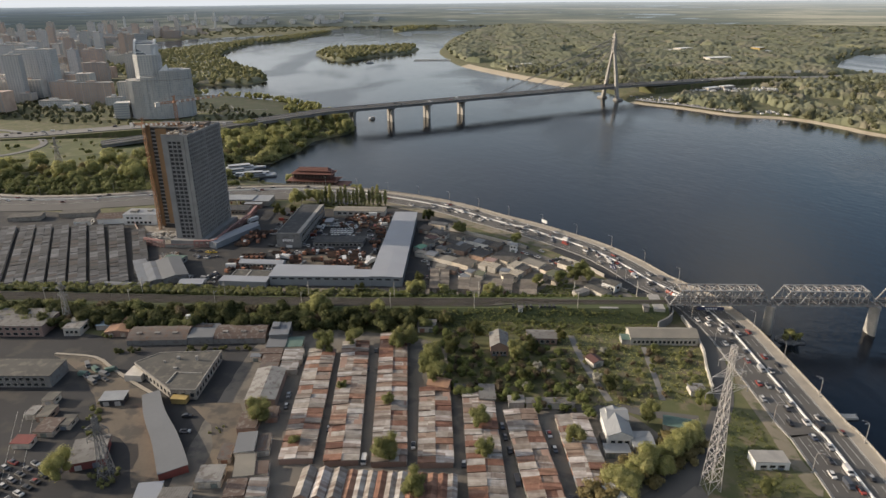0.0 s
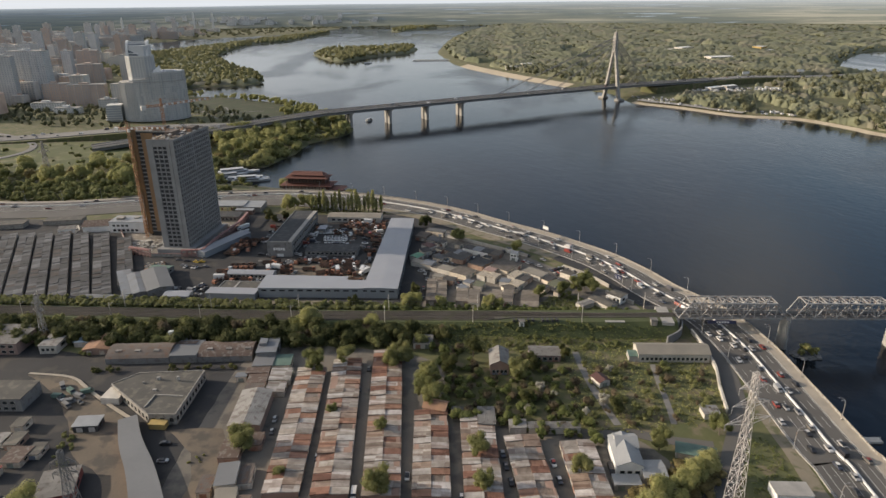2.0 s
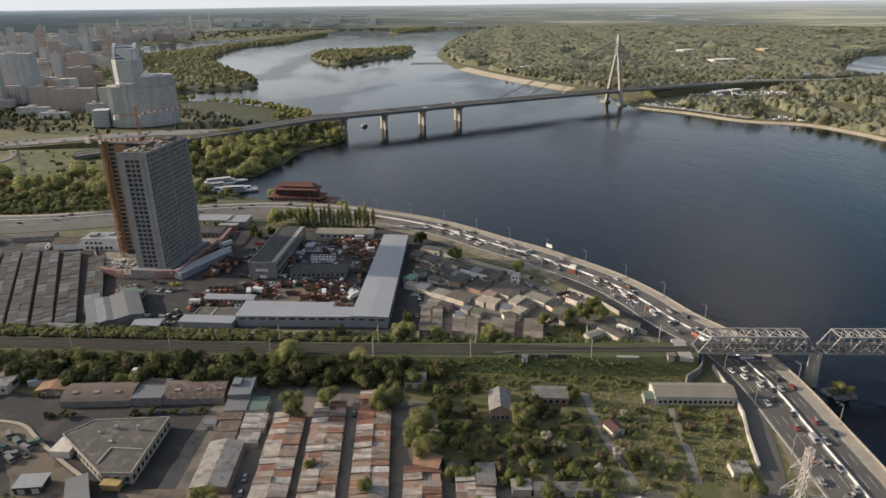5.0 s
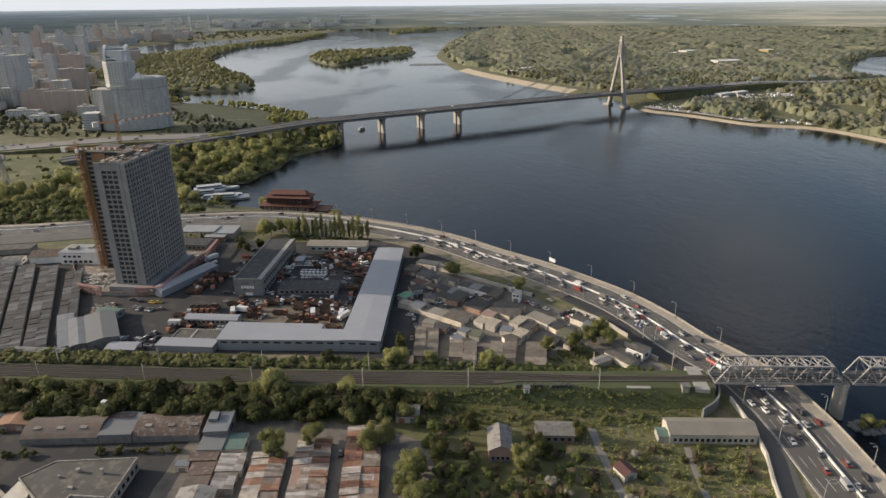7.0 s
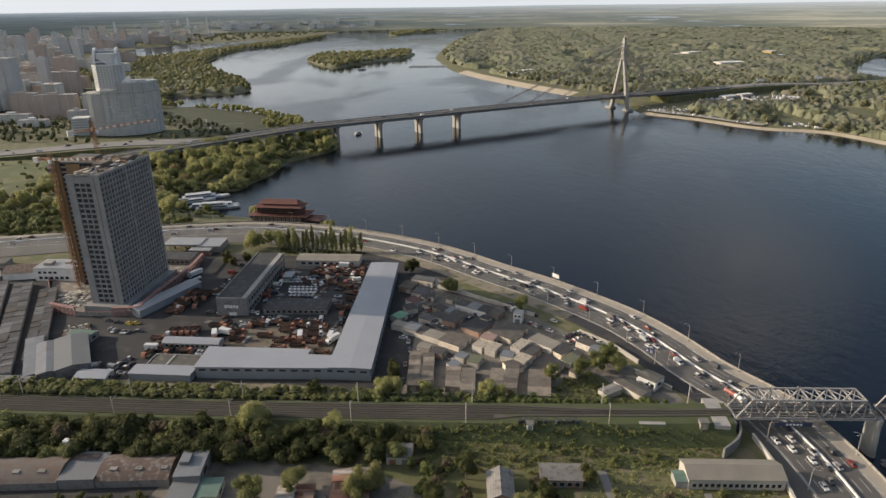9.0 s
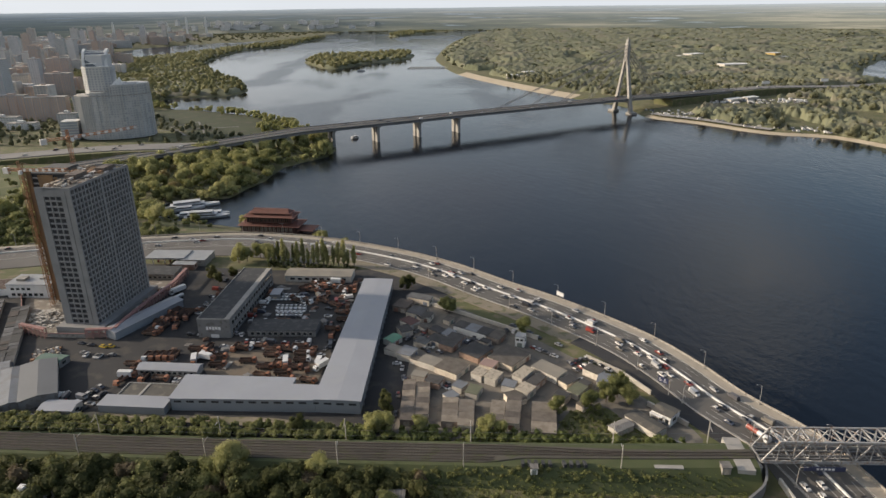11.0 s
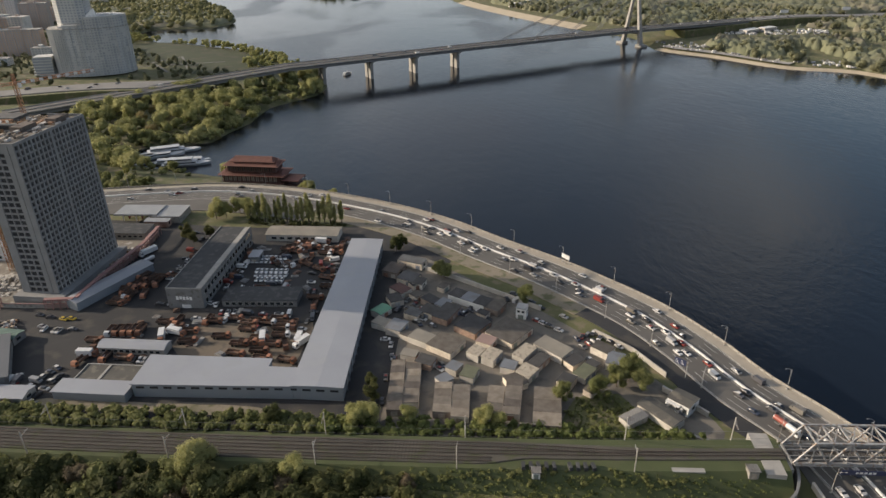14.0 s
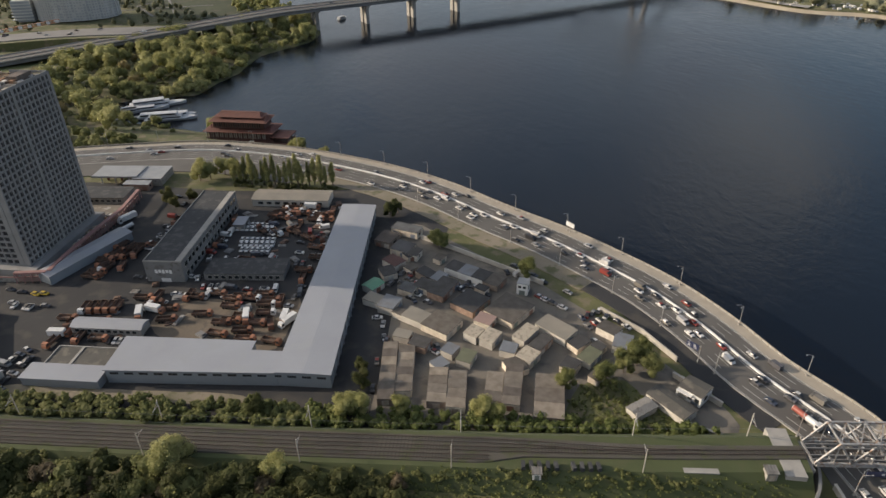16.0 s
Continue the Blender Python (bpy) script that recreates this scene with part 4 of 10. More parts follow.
def bank_z(x, y):
    """Height of the railway embankment at a place in plan."""
    x, y = np.asarray(x, float), np.asarray(y, float)
    ry, rz = np.interp(x, RAIL[:, 0], RAIL[:, 1]), np.interp(x, RAIL[:, 0], RAILZ)
    out = np.clip((np.abs(y - ry) - 6.8) / np.maximum((rz - G) * 1.1, 0.1), 0, 1)
    return np.where((x > 92) | (out >= 1), -99, rz - 0.5 + (G - 0.3 - rz + 0.5) * out)


TRACKS = (-3.1, 0.1, 3.3)
for d in TRACKS:
    tr = thing("railway_track", "rusty railway track on timber sleepers", "railway track", "railway tracks", "structure")
    # the near siding ends short of the bridge, the far track runs into the middle one
    n_t = len(RAIL_ALL) if abs(d) < 1 else int(np.searchsorted(RAIL[:, 0], 0.0 if d < 0 else 62.0))
    line = RAIL_ALL[:n_t].copy()
    if d > 1:
        line[:, 1] -= 2.9 * smooth((line[:, 0] + 5) / 62)
    low = 0.008 if d > 1 else 0.0
    for e in (-0.76, 0.76):
        part("rail", strip(line, d + e - 0.07, d + e + 0.07, RAILZ_ALL[:n_t] - 0.02 - low, RAILZ_ALL[:n_t] + 0.16 - low), M_RAIL, tr)
    bm = bmesh.new()
    for i in range(max(0, n_t - 190), n_t - 1):
        for s in np.arange(0, 1, 1 / 7.0):
            c = line[i] * (1 - s) + line[i + 1] * s
            if d > 1 and c[0] > 34:
                continue
            z = RAILZ_ALL[i] * (1 - s) + RAILZ_ALL[i + 1] * s
            box(bm, c[0] - 0.15, c[0] + 0.15, c[1] + d - 1.35, c[1] + d + 1.35, z - 0.14, z - 0.02)
    tagged(part("sleeper", bm, M_SLEEPER, tr, "dark timber sleepers"), kind="stuff")


# ---- cable-stayed road bridge ----
def build_road_bridge():
    br = thing("road_bridge", "long cable-stayed road bridge with a pale A-shaped pylon", "bridge", at=(-215, 949.5, 0), rz=math.degrees(0.594))
    z_d = lambda x: 24.5 - 0.004 * max(0, x - 200) if x < 500 else 23.3 - 0.02 * (x - 500)
    line = np.stack([np.linspace(-330, 760, 110), np.zeros(110)], 1)
    zs = np.array([z_d(x) - max(0, (-x - 40)) * 0.055 for x in line[:, 0]])
    part("deck", strip(line, -14.5, 14.5, zs - 0.9, zs), M_ASPHALT, br)
    for d in (-13.2, 13.2):
        part("girder", strip(line, d - 0.8, d + 0.8, zs - 3.4, zs - 0.9), M_CONC_DARK, br, "deep grey steel girder")
    for d in (-14.4, 0.0, 14.4):
        part("railing", strip(line, d - 0.12, d + 0.12, zs, zs + 1.0), M_STEEL, br)
    s = 61.1
    for k in range(-3, 4):
        x = k * s
        if k >= 0:
            for e in (-1, 1):
                part("pier_column", boxes((x - 1.9, x + 1.9, e * 5.5 - 3.4, e * 5.5 + 3.4, -3, 17.8)), M_CONC, br, "pale concrete pier column")
            bm = bmesh.new()
            prism(bm, [(x - 1.9, -9), (x + 1.9, -9), (x + 1.9, 9), (x - 1.9, 9)], 17.8, 19.2)
            box(bm, x - 2.1, x + 2.1, -13, 13, 19.2, 21.1)
            part("pier_cap", bm, M_CONC, br)
        else:
            for e in (-1, 1):
                part("pier_column", boxes((x - 1.2, x + 1.2, e * 9 - 1.6, e * 9 + 1.6, 2, 21.1 + x * 0.05)), M_CONC, br)
    xp = 3 * s + 311.5
    z_t, z_j = 113.0, 84.0
    py = bmesh.new()
    for e in (-1, 1):
        ring = []
        for z, c, w in ((-4, 19.5, 3.2), (z_j, 2.2, 2.0), (z_j + 4, 1.2, 1.6)):
            ring.append([py.verts.new((xp + a * w, e * (c + b * w * 0.8), z)) for a, b in ((-1, -1), (1, -1), (1, 1), (-1, 1))])
        for r, q in zip(ring, ring[1:]):
            for i in range(4):
                py.faces.new((r[i], r[(i + 1) % 4], q[(i + 1) % 4], q[i]))
        py.faces.new(ring[-1])
    bmesh.ops.recalc_face_normals(py, faces=py.faces[:])
    box(py, xp - 2.4, xp + 2.4, -3.4, 3.4, z_j - 3, z_t - 6)
    box(py, xp - 1.8, xp + 1.8, -2.2, 2.2, z_t - 6, z_t)
    box(py, xp - 2.9, xp + 2.9, -4.2, 4.2, z_j - 4, z_j - 1)
    box(py, xp - 2.9, xp + 2.9, -3.9, 3.9, 96, 97.5)
    box(py, xp - 2.6, xp + 2.6, -17, 17, 17, 20)
    part("pylon", py, M_CONC, br, "tall pale concrete A-shaped pylon")
    for y0 in (-27, 14):
        part("pylon_foot", boxes((xp - 6, xp + 6, y0, y0 + 13, -3, 3)), M_CONC, br)
    part("beacon_mast", boxes((xp - 0.3, xp + 0.3, -0.3, 0.3, z_t, z_t + 4)), M_STEEL, br)
    for e in (-1, 1):
        for zt, reach in ((z_t - 8, 250), (z_t - 13, 190), (z_t - 18, 130), (z_t - 23, 75)):
            bm = bmesh.new()
            beam(bm, (xp, e * 2, zt), (xp - reach, e * 2.6, 24), 0.42, 6)
            part("stay_cable", bm, M_CONC_DARK, br)
        for zt, reach in ((z_t - 8, 84), (z_t - 13, 76), (z_t - 18, 67), (z_t - 23, 58)):
            bm = bmesh.new()
            beam(bm, (xp, e * 2, zt), (xp + reach, e * 2.6, 22), 0.42, 6)
            part("stay_cable", bm, M_CONC_DARK, br)


build_road_bridge()


# ---- railway truss bridge ----
def build_truss(x0, x1, y):
    """One through-truss span with riveted top and bottom chords."""
    L, n, z0, h, half = x1 - x0, 10, RAILZ[-1] + 0.1, 8.1, 4.2
    tb = thing("truss_span", "grey riveted steel railway truss span", "truss bridge", "truss spans of the railway bridge", at=(x0, y, 0), rz=2.86)
    p = L / n
    for e in (-half, half):
        bm = bmesh.new()
        beam(bm, (0, e, z0), (L, e, z0), 0.32)
        part("bottom_chord", bm, M_STEEL, tb)
        bm = bmesh.new()
        beam(bm, (p, e, z0 + h), (L - p, e, z0 + h), 0.33)
        part("top_chord", bm, M_STEEL, tb)
        for i in range(n):
            bm = bmesh.new()
            up = i % 2 == 0
            beam(bm, (i * p, e, z0 if up else z0 + h), ((i + 1) * p, e, z0 + h if up else z0), 0.25)
            part("diagonal", bm, M_STEEL, tb)
        for i in range(1, n):
            bm = bmesh.new()
            beam(bm, (i * p, e, z0), (i * p, e, z0 + h), 0.16)
            part("post", bm, M_STEEL, tb)
    for i in range(1, n):
        bm = bmesh.new()
        beam(bm, (i * p, -half, z0 + h), (i * p, half, z0 + h), 0.22)
        part("cross_tie", bm, M_STEEL, tb)
        if i < n - 1:
            bm = bmesh.new()
            beam(bm, (i * p, -half, z0 + h), ((i + 1) * p, half, z0 + h), 0.14)
            beam(bm, (i * p, half, z0 + h), ((i + 1) * p, -half, z0 + h), 0.14)
            part("sway_brace", bm, M_STEEL, tb)
    bm = bmesh.new()
    for i in range(n + 1):
        box(bm, i * p - 0.25, i * p + 0.25, -half, half, z0 - 0.5, z0 + 0.3)
    for e in (-2.9, -1.3, 1.3, 2.9):
        box(bm, 0, L, e - 0.18, e + 0.18, z0 - 0.25, z0 + 0.5)
    part("deck_frame", bm, M_CONC_DARK, tb)
    for e in (-half - 1.2, half + 0.5):
        part("walkway", boxes((0, L, e, e + 0.8, z0, z0 + 0.15), (0, L, e, e + 0.06, z0 + 0.15, z0 + 1.1)), M_STEEL, tb)
    return tb


rail_y = RAIL[-1, 1] + 0.1
build_truss(93, 146.5, rail_y)
build_truss(150.5, 201.5, rail_y + 2.9)
build_truss(205.5, 256.5, rail_y + 5.6)
build_truss(260.5, 311.5, rail_y + 8.4)
for x, y in ((148.5, rail_y + 2.8), (203.5, rail_y + 5.5), (258.5, rail_y + 8.3), (313.5, rail_y + 11)):
    bm = bmesh.new()
    rr = []
    for z, w, d in ((-3, 2.3, 5.2), (4, 2.05, 4.8), (14.9, 1.7, 4.3), (14.9, 2.0, 4.6), (16.6, 2.0, 4.6)):
        rr.append([bm.verts.new((x + w * math.cos(t), y + d * math.sin(t), z)) for t in (2 * math.pi * i / 16 for i in range(16))])
    for r, q in zip(rr, rr[1:]):
        for i in range(16):
            bm.faces.new((r[i], r[(i + 1) % 16], q[(i + 1) % 16], q[i]))
    bm.faces.new(rr[-1])
    bmesh.ops.recalc_face_normals(bm, faces=bm.faces[:])
    solid("bridge_pier", bm, M_CONC, "tapered stone pier of the railway bridge", "pier", "piers of the railway bridge")
ab = boxes((86, 93.5, rail_y - 5.5, rail_y + 5.5, 8, RAILZ[-1] - 1.3), (84, 90, rail_y - 9, rail_y + 9.5, 8, RAILZ[-1] - 0.4))
solid("abutment", ab, M_CONC, "grey concrete railway bridge abutment", "abutment")


# ---- trees ----


def leaf_cloud(n, blobs, size, rng):
    """n small leaf quads over the skins of ellipsoid blobs (centre, radii)."""
    vol = np.array([b[3] * b[4] * b[5] for b in blobs]) ** 0.67
    pick = rng.choice(len(blobs), n, p=vol / vol.sum())
    b = np.array(blobs)[pick]
    u = rng.normal(size=(n, 3))
    u /= np.linalg.norm(u, axis=1)[:, None]
    u[:, 2] = np.where(u[:, 2] < -0.45, -u[:, 2], u[:, 2])
    c = b[:, :3] + u * b[:, 3:6] * rng.uniform(0.80, 1.20, (n, 1))
    nrm = u + rng.normal(size=(n, 3)) * 0.42 + np.array([0, 0, 0.35])
    nrm /= np.linalg.norm(nrm, axis=1)[:, None]
    a = np.cross(nrm, rng.normal(size=(n, 3)))
    a /= np.linalg.norm(a, axis=1)[:, None]
    d = np.cross(nrm, a)
    s = size * rng.uniform(0.6, 1.35, (n, 1))
    q = rng.uniform(0.55, 1.0, (n, 1))
    v = np.stack([c - a * s, c - d * s * q + a * s * 0.2, c + a * s, c + d * s * q], 1)
    return v.reshape(-1, 3)


CUBE = []
for ax_ in range(3):
    for sg in (-1, 1):
        for u0 in (-1, 0):
            for v0 in (-1, 0):
                q_ = [(u0, v0), (u0 + 1, v0), (u0 + 1, v0 + 1), (u0, v0 + 1)]
                CUBE += [np.roll(np.array([sg, u, v], float), ax_) for u, v in (q_ if sg > 0 else q_[::-1])]
CUBE = np.array(CUBE)
CUBE /= np.linalg.norm(CUBE, axis=1)[:, None]


def cores(blobs, rng, k=0.80):
    """A rough faceted body inside each clump of leaves."""
    out = []
    for b in blobs:
        t = rng.uniform(0, 6.28)
        c, s = math.cos(t), math.sin(t)
        wob = 1 + 0.13 * np.sin(CUBE @ rng.uniform(2, 5, 3) * 1.7 + t)
        v = CUBE * (k * wob)[:, None]
        v = np.stack([v[:, 0] * c - v[:, 1] * s, v[:, 0] * s + v[:, 1] * c, v[:, 2]], 1)
        out.append(v * np.array(b[3:6]) + np.array(b[:3]))
    return np.vstack(out)


def crown_blobs(h, w, rng, kind="round"):
    if kind == "full":
        out = [(0, 0, h * 0.60, w * 0.36, w * 0.36, h * 0.36)]
        for i in range(6):
            t = i * 1.9 + rng.uniform(-0.4, 0.4)
            k, r = rng.uniform(0.22, 0.36) * w, rng.uniform(0.17, 0.27) * w
            out.append((k * math.cos(t), k * math.sin(t), h * rng.uniform(0.30, 0.74), r, r, r * h / w * rng.uniform(0.9, 1.2)))
        return out
    if kind in ("far", "dot"):
        return [(rng.uniform(-0.2, 0.2) * w, rng.uniform(-0.2, 0.2) * w, h * z, w * r, w * r, h * 0.34) for z, r in (((0.45, 0.36), (0.62, 0.27), (0.36, 0.30)) if kind == "far" else ((0.5, 0.4), (0.42, 0.33)))]
    if kind == "poplar":
        return [(rng.uniform(-0.1, 0.1) * w, rng.uniform(-0.1, 0.1) * w, h * z, w * r, w * r, h * 0.16) for z, r in ((0.25, 0.36), (0.45, 0.5), (0.65, 0.45), (0.84, 0.28))]
    if kind == "bush":
        return [(rng.uniform(-0.4, 0.4) * w, rng.uniform(-0.4, 0.4) * w, h * rng.uniform(0.3, 0.6), w * 0.3, w * 0.3, h * 0.36) for _ in range(3)]
    out = [(0, 0, h * 0.62, w * 0.30, w * 0.30, h * 0.28)]
    for i in range(11):
        t = i * 2.4 + rng.uniform(-0.4, 0.4)
        k = rng.uniform(0.18, 0.36) * w
        r = rng.uniform(0.15, 0.25) * w
        out.append((k * math.cos(t), k * math.sin(t), h * rng.uniform(0.26, 0.84), r, r, r * h / w * rng.uniform(0.8, 1.1)))
    return out


def quads_of(v):
    return np.arange(len(v)).reshape(-1, 4)


def trunk_bm(h, w, rng, twigs=6):
    bm = bmesh.new()
    r0 = 0.022 * h
    beam(bm, (0, 0, -0.3), (0.02 * h, 0, h * 0.3), r0, 6)
    beam(bm, (0.02 * h, 0, h * 0.3), (0, 0.01 * h, h * 0.75), r0 * 0.6, 5)
    for i in range(twigs):
        t = i * 2.4
        z = h * rng.uniform(0.25, 0.5)
        beam(bm, (0, 0, z), (math.cos(t) * w * 0.32, math.sin(t) * w * 0.32, z + h * rng.uniform(0.15, 0.3)), r0 * 0.35, 4)
    return bm


TREE_KIND = {}


def tree_meshes(key, h, w, n, size, leaf, kind="round", seed=0):
    rng = np.random.default_rng(100 + seed)
    bl = crown_blobs(h, w, rng, kind)
    v = np.vstack([leaf_cloud(n, bl, size, rng), cores(bl, rng, 0.8)])
    TREE_KIND[key] = (mesh_of("trunk", trunk_bm(h, w, rng), M_BARK), quick_mesh("crown", v, quads_of(v), leaf))


for i in range(4):
    tree_meshes(("green", i), 10, 8.6, 2600, 0.2, M_LEAF, seed=i)
    tree_meshes(("yellow", i), 10, 8.6, 2600, 0.2, M_LEAF_Y, seed=10 + i)
    tree_meshes(("dark", i), 10, 8.4, 2600, 0.2, M_LEAF_D, seed=20 + i)
tree_meshes(("poplar", 0), 16, 3.6, 1500, 0.26, M_LEAF_Y, "poplar", seed=31)
tree_meshes(("poplar", 1), 16, 3.0, 1300, 0.26, M_LEAF, "poplar", seed=32)
TREE_LABEL = {"green": "leafy green tree with an uneven spring crown", "yellow": "willow-like tree in fresh yellow-green leaf", "dark": "dense dark green tree", "poplar": "tall narrow poplar in a row"}


def plant(kind, x, y, h, z=None, group="scattered trees"):
    g = random.Random(int(x * 7 + y * 13))
    k = (kind, g.randrange(2 if kind == "poplar" else 4))
    base = 16.0 if kind == "poplar" else 10.0
    z = float(land_z(np.array([x]), np.array([y]))[0]) if z is None else z
    t = thing("poplar_tree" if kind == "poplar" else "tree", TREE_LABEL[kind], "tree", group)
    s = h / base
    t.matrix_basis = pose(x, y, z, 0, 0, g.uniform(0, 360)) @ Matrix.Diagonal((s * g.uniform(0.9, 1.1), s * g.uniform(0.9, 1.1), s, 1))
    part("trunk", TREE_KIND[k][0], None, t)
    part("crown", TREE_KIND[k][1], None, t)


def wood(name, pts, hs, n, size, leaf, label, zs=None, wide=0.85, kind="round", seed=1, body=True):
    """Many trees as one uncountable mass: leaf quads and bare stems."""
    rng = np.random.default_rng(seed)
    pool = []
    for i in range(10):
        k = 1.0
        bl = crown_blobs(1.0, wide, rng, kind)
        pool.append(leaf_cloud(n, bl, size, rng) if not body else np.vstack([leaf_cloud(n, bl, size, rng), cores(bl, rng)]) if n else cores(bl, rng, 1.0))
    zs = np.maximum(land_z(pts[:, 0], pts[:, 1]), bank_z(pts[:, 0], pts[:, 1])) if zs is None else zs
    out = []
    for (x, y), h, z in zip(pts, hs, zs):
        v = pool[rng.integers(10)]
        t = rng.uniform(0, 6.28)
        c, s = math.cos(t), math.sin(t)
        sc = h * rng.uniform(0.85, 1.2)
        out.append(np.stack([(v[:, 0] * c - v[:, 1] * s) * sc + x, (v[:, 0] * s + v[:, 1] * c) * sc + y, v[:, 2] * h + z - 0.03 * h], 1))
    v = np.vstack(out)
    ob = new(name, quick_mesh(name, v, quads_of(v), leaf))
    return tagged(ob, label, "trees", kind="stuff")


def scatter(poly, gap, seed, lo=0.0, r0=0, r1=1e9):
    """Jittered points in a plan polygon, on dry land."""
    rng = np.random.default_rng(seed)
    p = np.array(poly, float)
    xs, ys = np.arange(p[:, 0].min(), p[:, 0].max(), gap), np.arange(p[:, 1].min(), p[:, 1].max(), gap)
    gx, gy = [a.ravel() + rng.uniform(-0.45, 0.45, a.size) * gap for a in np.meshgrid(xs, ys)]
    keep = (np.hypot(gx, gy) >= r0) & (np.hypot(gx, gy) < r1) & (np.arctan2(gx, gy) < 0.79)
    gx, gy = gx[keep], gy[keep]
    keep = edge_dist(gx, gy, p) > 0
    gx, gy = gx[keep], gy[keep]
    keep = wet(gx, gy) < -lo
    return np.stack([gx[keep], gy[keep]], 1)


def heights(n, lo, hi, seed):
    return np.random.default_rng(seed).uniform(lo, hi, n)


belt = scatter([(-420, 288), (-180, 296), (-40, 306), (-22, 316), (-25, 322.5), (-100, 321.5), (-420, 313)], 5.4, 3)
pick_b = np.random.default_rng(55).random(len(belt))
for sel, leaf, lab, sd in ((pick_b < 0.68, M_LEAF_B, "dense dark belt of trees along the railway", 5), ((pick_b >= 0.68) & (pick_b < 0.9), M_LEAF, "fresh green trees in the railway belt", 105), (pick_b >= 0.9, M_LEAF_BR, "brown budding trees in the railway belt", 106)):
    wood("tree_belt", belt[sel], heights(int(sel.sum()), 5.5, 10.2, sd), 330, 0.04, leaf, lab, kind="full", wide=1.0, seed=sd)
bush = scatter([(-420, 335), (-200, 339.5), (-60, 341.5), (75, 347), (60, 351), (-60, 352), (-200, 349), (-420, 343)], 2.7, 6)
for sel, leaf, sd in ((bush[:, 0] < -62, M_LEAF, 8), (bush[:, 0] >= -62, M_LEAF_G, 88)):
    wood("bush_strip", bush[sel], heights(int(sel.sum()), 2.0, 4.8, 7), 60, 0.09, leaf, "dense green bushes beside the railway", wide=1.15, kind="full", seed=sd)
park = scatter([(-32, 306), (-30, 262), (-12, 248), (25, 238), (42, 236), (34, 290), (36, 318), (0, 320)], 5.4, 9)
park = park[(np.hypot(park[:, 0] - 2, park[:, 1] - 291) > 10) & (np.hypot(park[:, 0] - 23, park[:, 1] - 303) > 12) & ((park[:, 1] < 296) | (park[:, 0] < -15))]
wood("park_shrubs", park, heights(len(park), 2.0, 5.8, 10), 260, 0.045, M_LEAF_G, "overgrown garden shrubs and small trees", kind="full", wide=1.0, seed=11)
park2 = park[::2] + np.array([1.7, 1.3])
wood("budding_shrubs", park2, heights(len(park2), 2.0, 5.0, 12), 200, 0.05, M_LEAF_BR, "brown budding shrubs among the gardens", kind="full", wide=1.0, seed=13)
WOODS = [(-640, 585), (-300, 612), (-232, 618), (-232, 634), (-300, 648), (-330, 672), (-270, 712), (-250, 745), (-238, 800), (-200, 895), (-215, 955), (-270, 935), (-330, 880), (-400, 830), (-425, 740), (-440, 672), (-640, 650)]
prom = scatter(WOODS, 16.0, 12, 3)
pick_w = np.random.default_rng(121).random(len(prom))
for nm, sel, lo, hi, leaf, lab, sd in (("riverside_wood", pick_w < 0.62, 8, 20, M_LEAF_Y, "riverside wood in fresh yellow-green leaf", 14), ("riverside_wood", (pick_w >= 0.62) & (pick_w < 0.93), 8, 16, M_LEAF, "riverside wood of darker green trees", 114), ("budding_wood", pick_w >= 0.93, 8, 13, M_LEAF_O, "riverside trees in orange-brown bud", 115)):
    p_w = prom[sel]
    wood(nm, p_w, heights(len(p_w), lo, hi, sd + 1), 460, 0.034, leaf, lab, kind="full", wide=0.95, seed=sd)
mix = scatter(WOODS, 10.5, 15, 3)
wood("riverside_scrub", mix, heights(len(mix), 2.0, 5.5, 16), 26, 0.12, M_LEAF, "low scrub between riverside trees", kind="bush", wide=1.3, seed=17)
g_b = np.random.default_rng(500)
edge = BANK_W[(BANK_W[:, 1] > 690) & (BANK_W[:, 1] < 1000)]
edge = np.repeat(edge, 12, 0) + g_b.uniform(-17, 17, (len(edge) * 12, 2))
w_e = wet(edge[:, 0], edge[:, 1])
edge = edge[(w_e < -1.0) & (w_e > -22)]
wood("bank_trees", edge, heights(len(edge), 4, 11, 501), 220, 0.042, M_LEAF_Y, "willows leaning over the river bank", kind="full", wide=1.0, seed=502)
north = scatter([(-260, 985), (-225, 975), (-260, 1050), (-390, 1170), (-560, 1240), (-640, 1300), (-800, 1250), (-560, 1100), (-400, 1020)], 13, 18, 3)
north = north[((north[:, 0] > -345) & (wet(north[:, 0], north[:, 1]) > -75)) | ((north[:, 0] > -450) & (wet(north[:, 0], north[:, 1]) > -36)) | ((wet(north[:, 0], north[:, 1]) > -26) & (np.random.default_rng(180).random(len(north)) < 0.6)) | (north[:, 0] < -585)]
wood("north_wood", north, heights(len(north), 6, 13, 19), 110, 0.055, M_LEAF_Y, "wood beyond the bridge approach", wide=0.95, seed=20)
pen = scatter([(-660, 1330), (-560, 1405), (-520, 1490), (-620, 1680), (-830, 2000), (-935, 2230), (-1005, 2714), (-930, 3010), (-925, 3500), (-990, 4100), (-1060, 3500), (-1130, 3000), (-1190, 2589), (-1240, 2300), (-1300, 2150), (-1050, 1700), (-760, 1400)], 19, 21, 6)
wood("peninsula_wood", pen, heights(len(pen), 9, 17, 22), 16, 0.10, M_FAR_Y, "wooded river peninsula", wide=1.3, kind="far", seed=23)
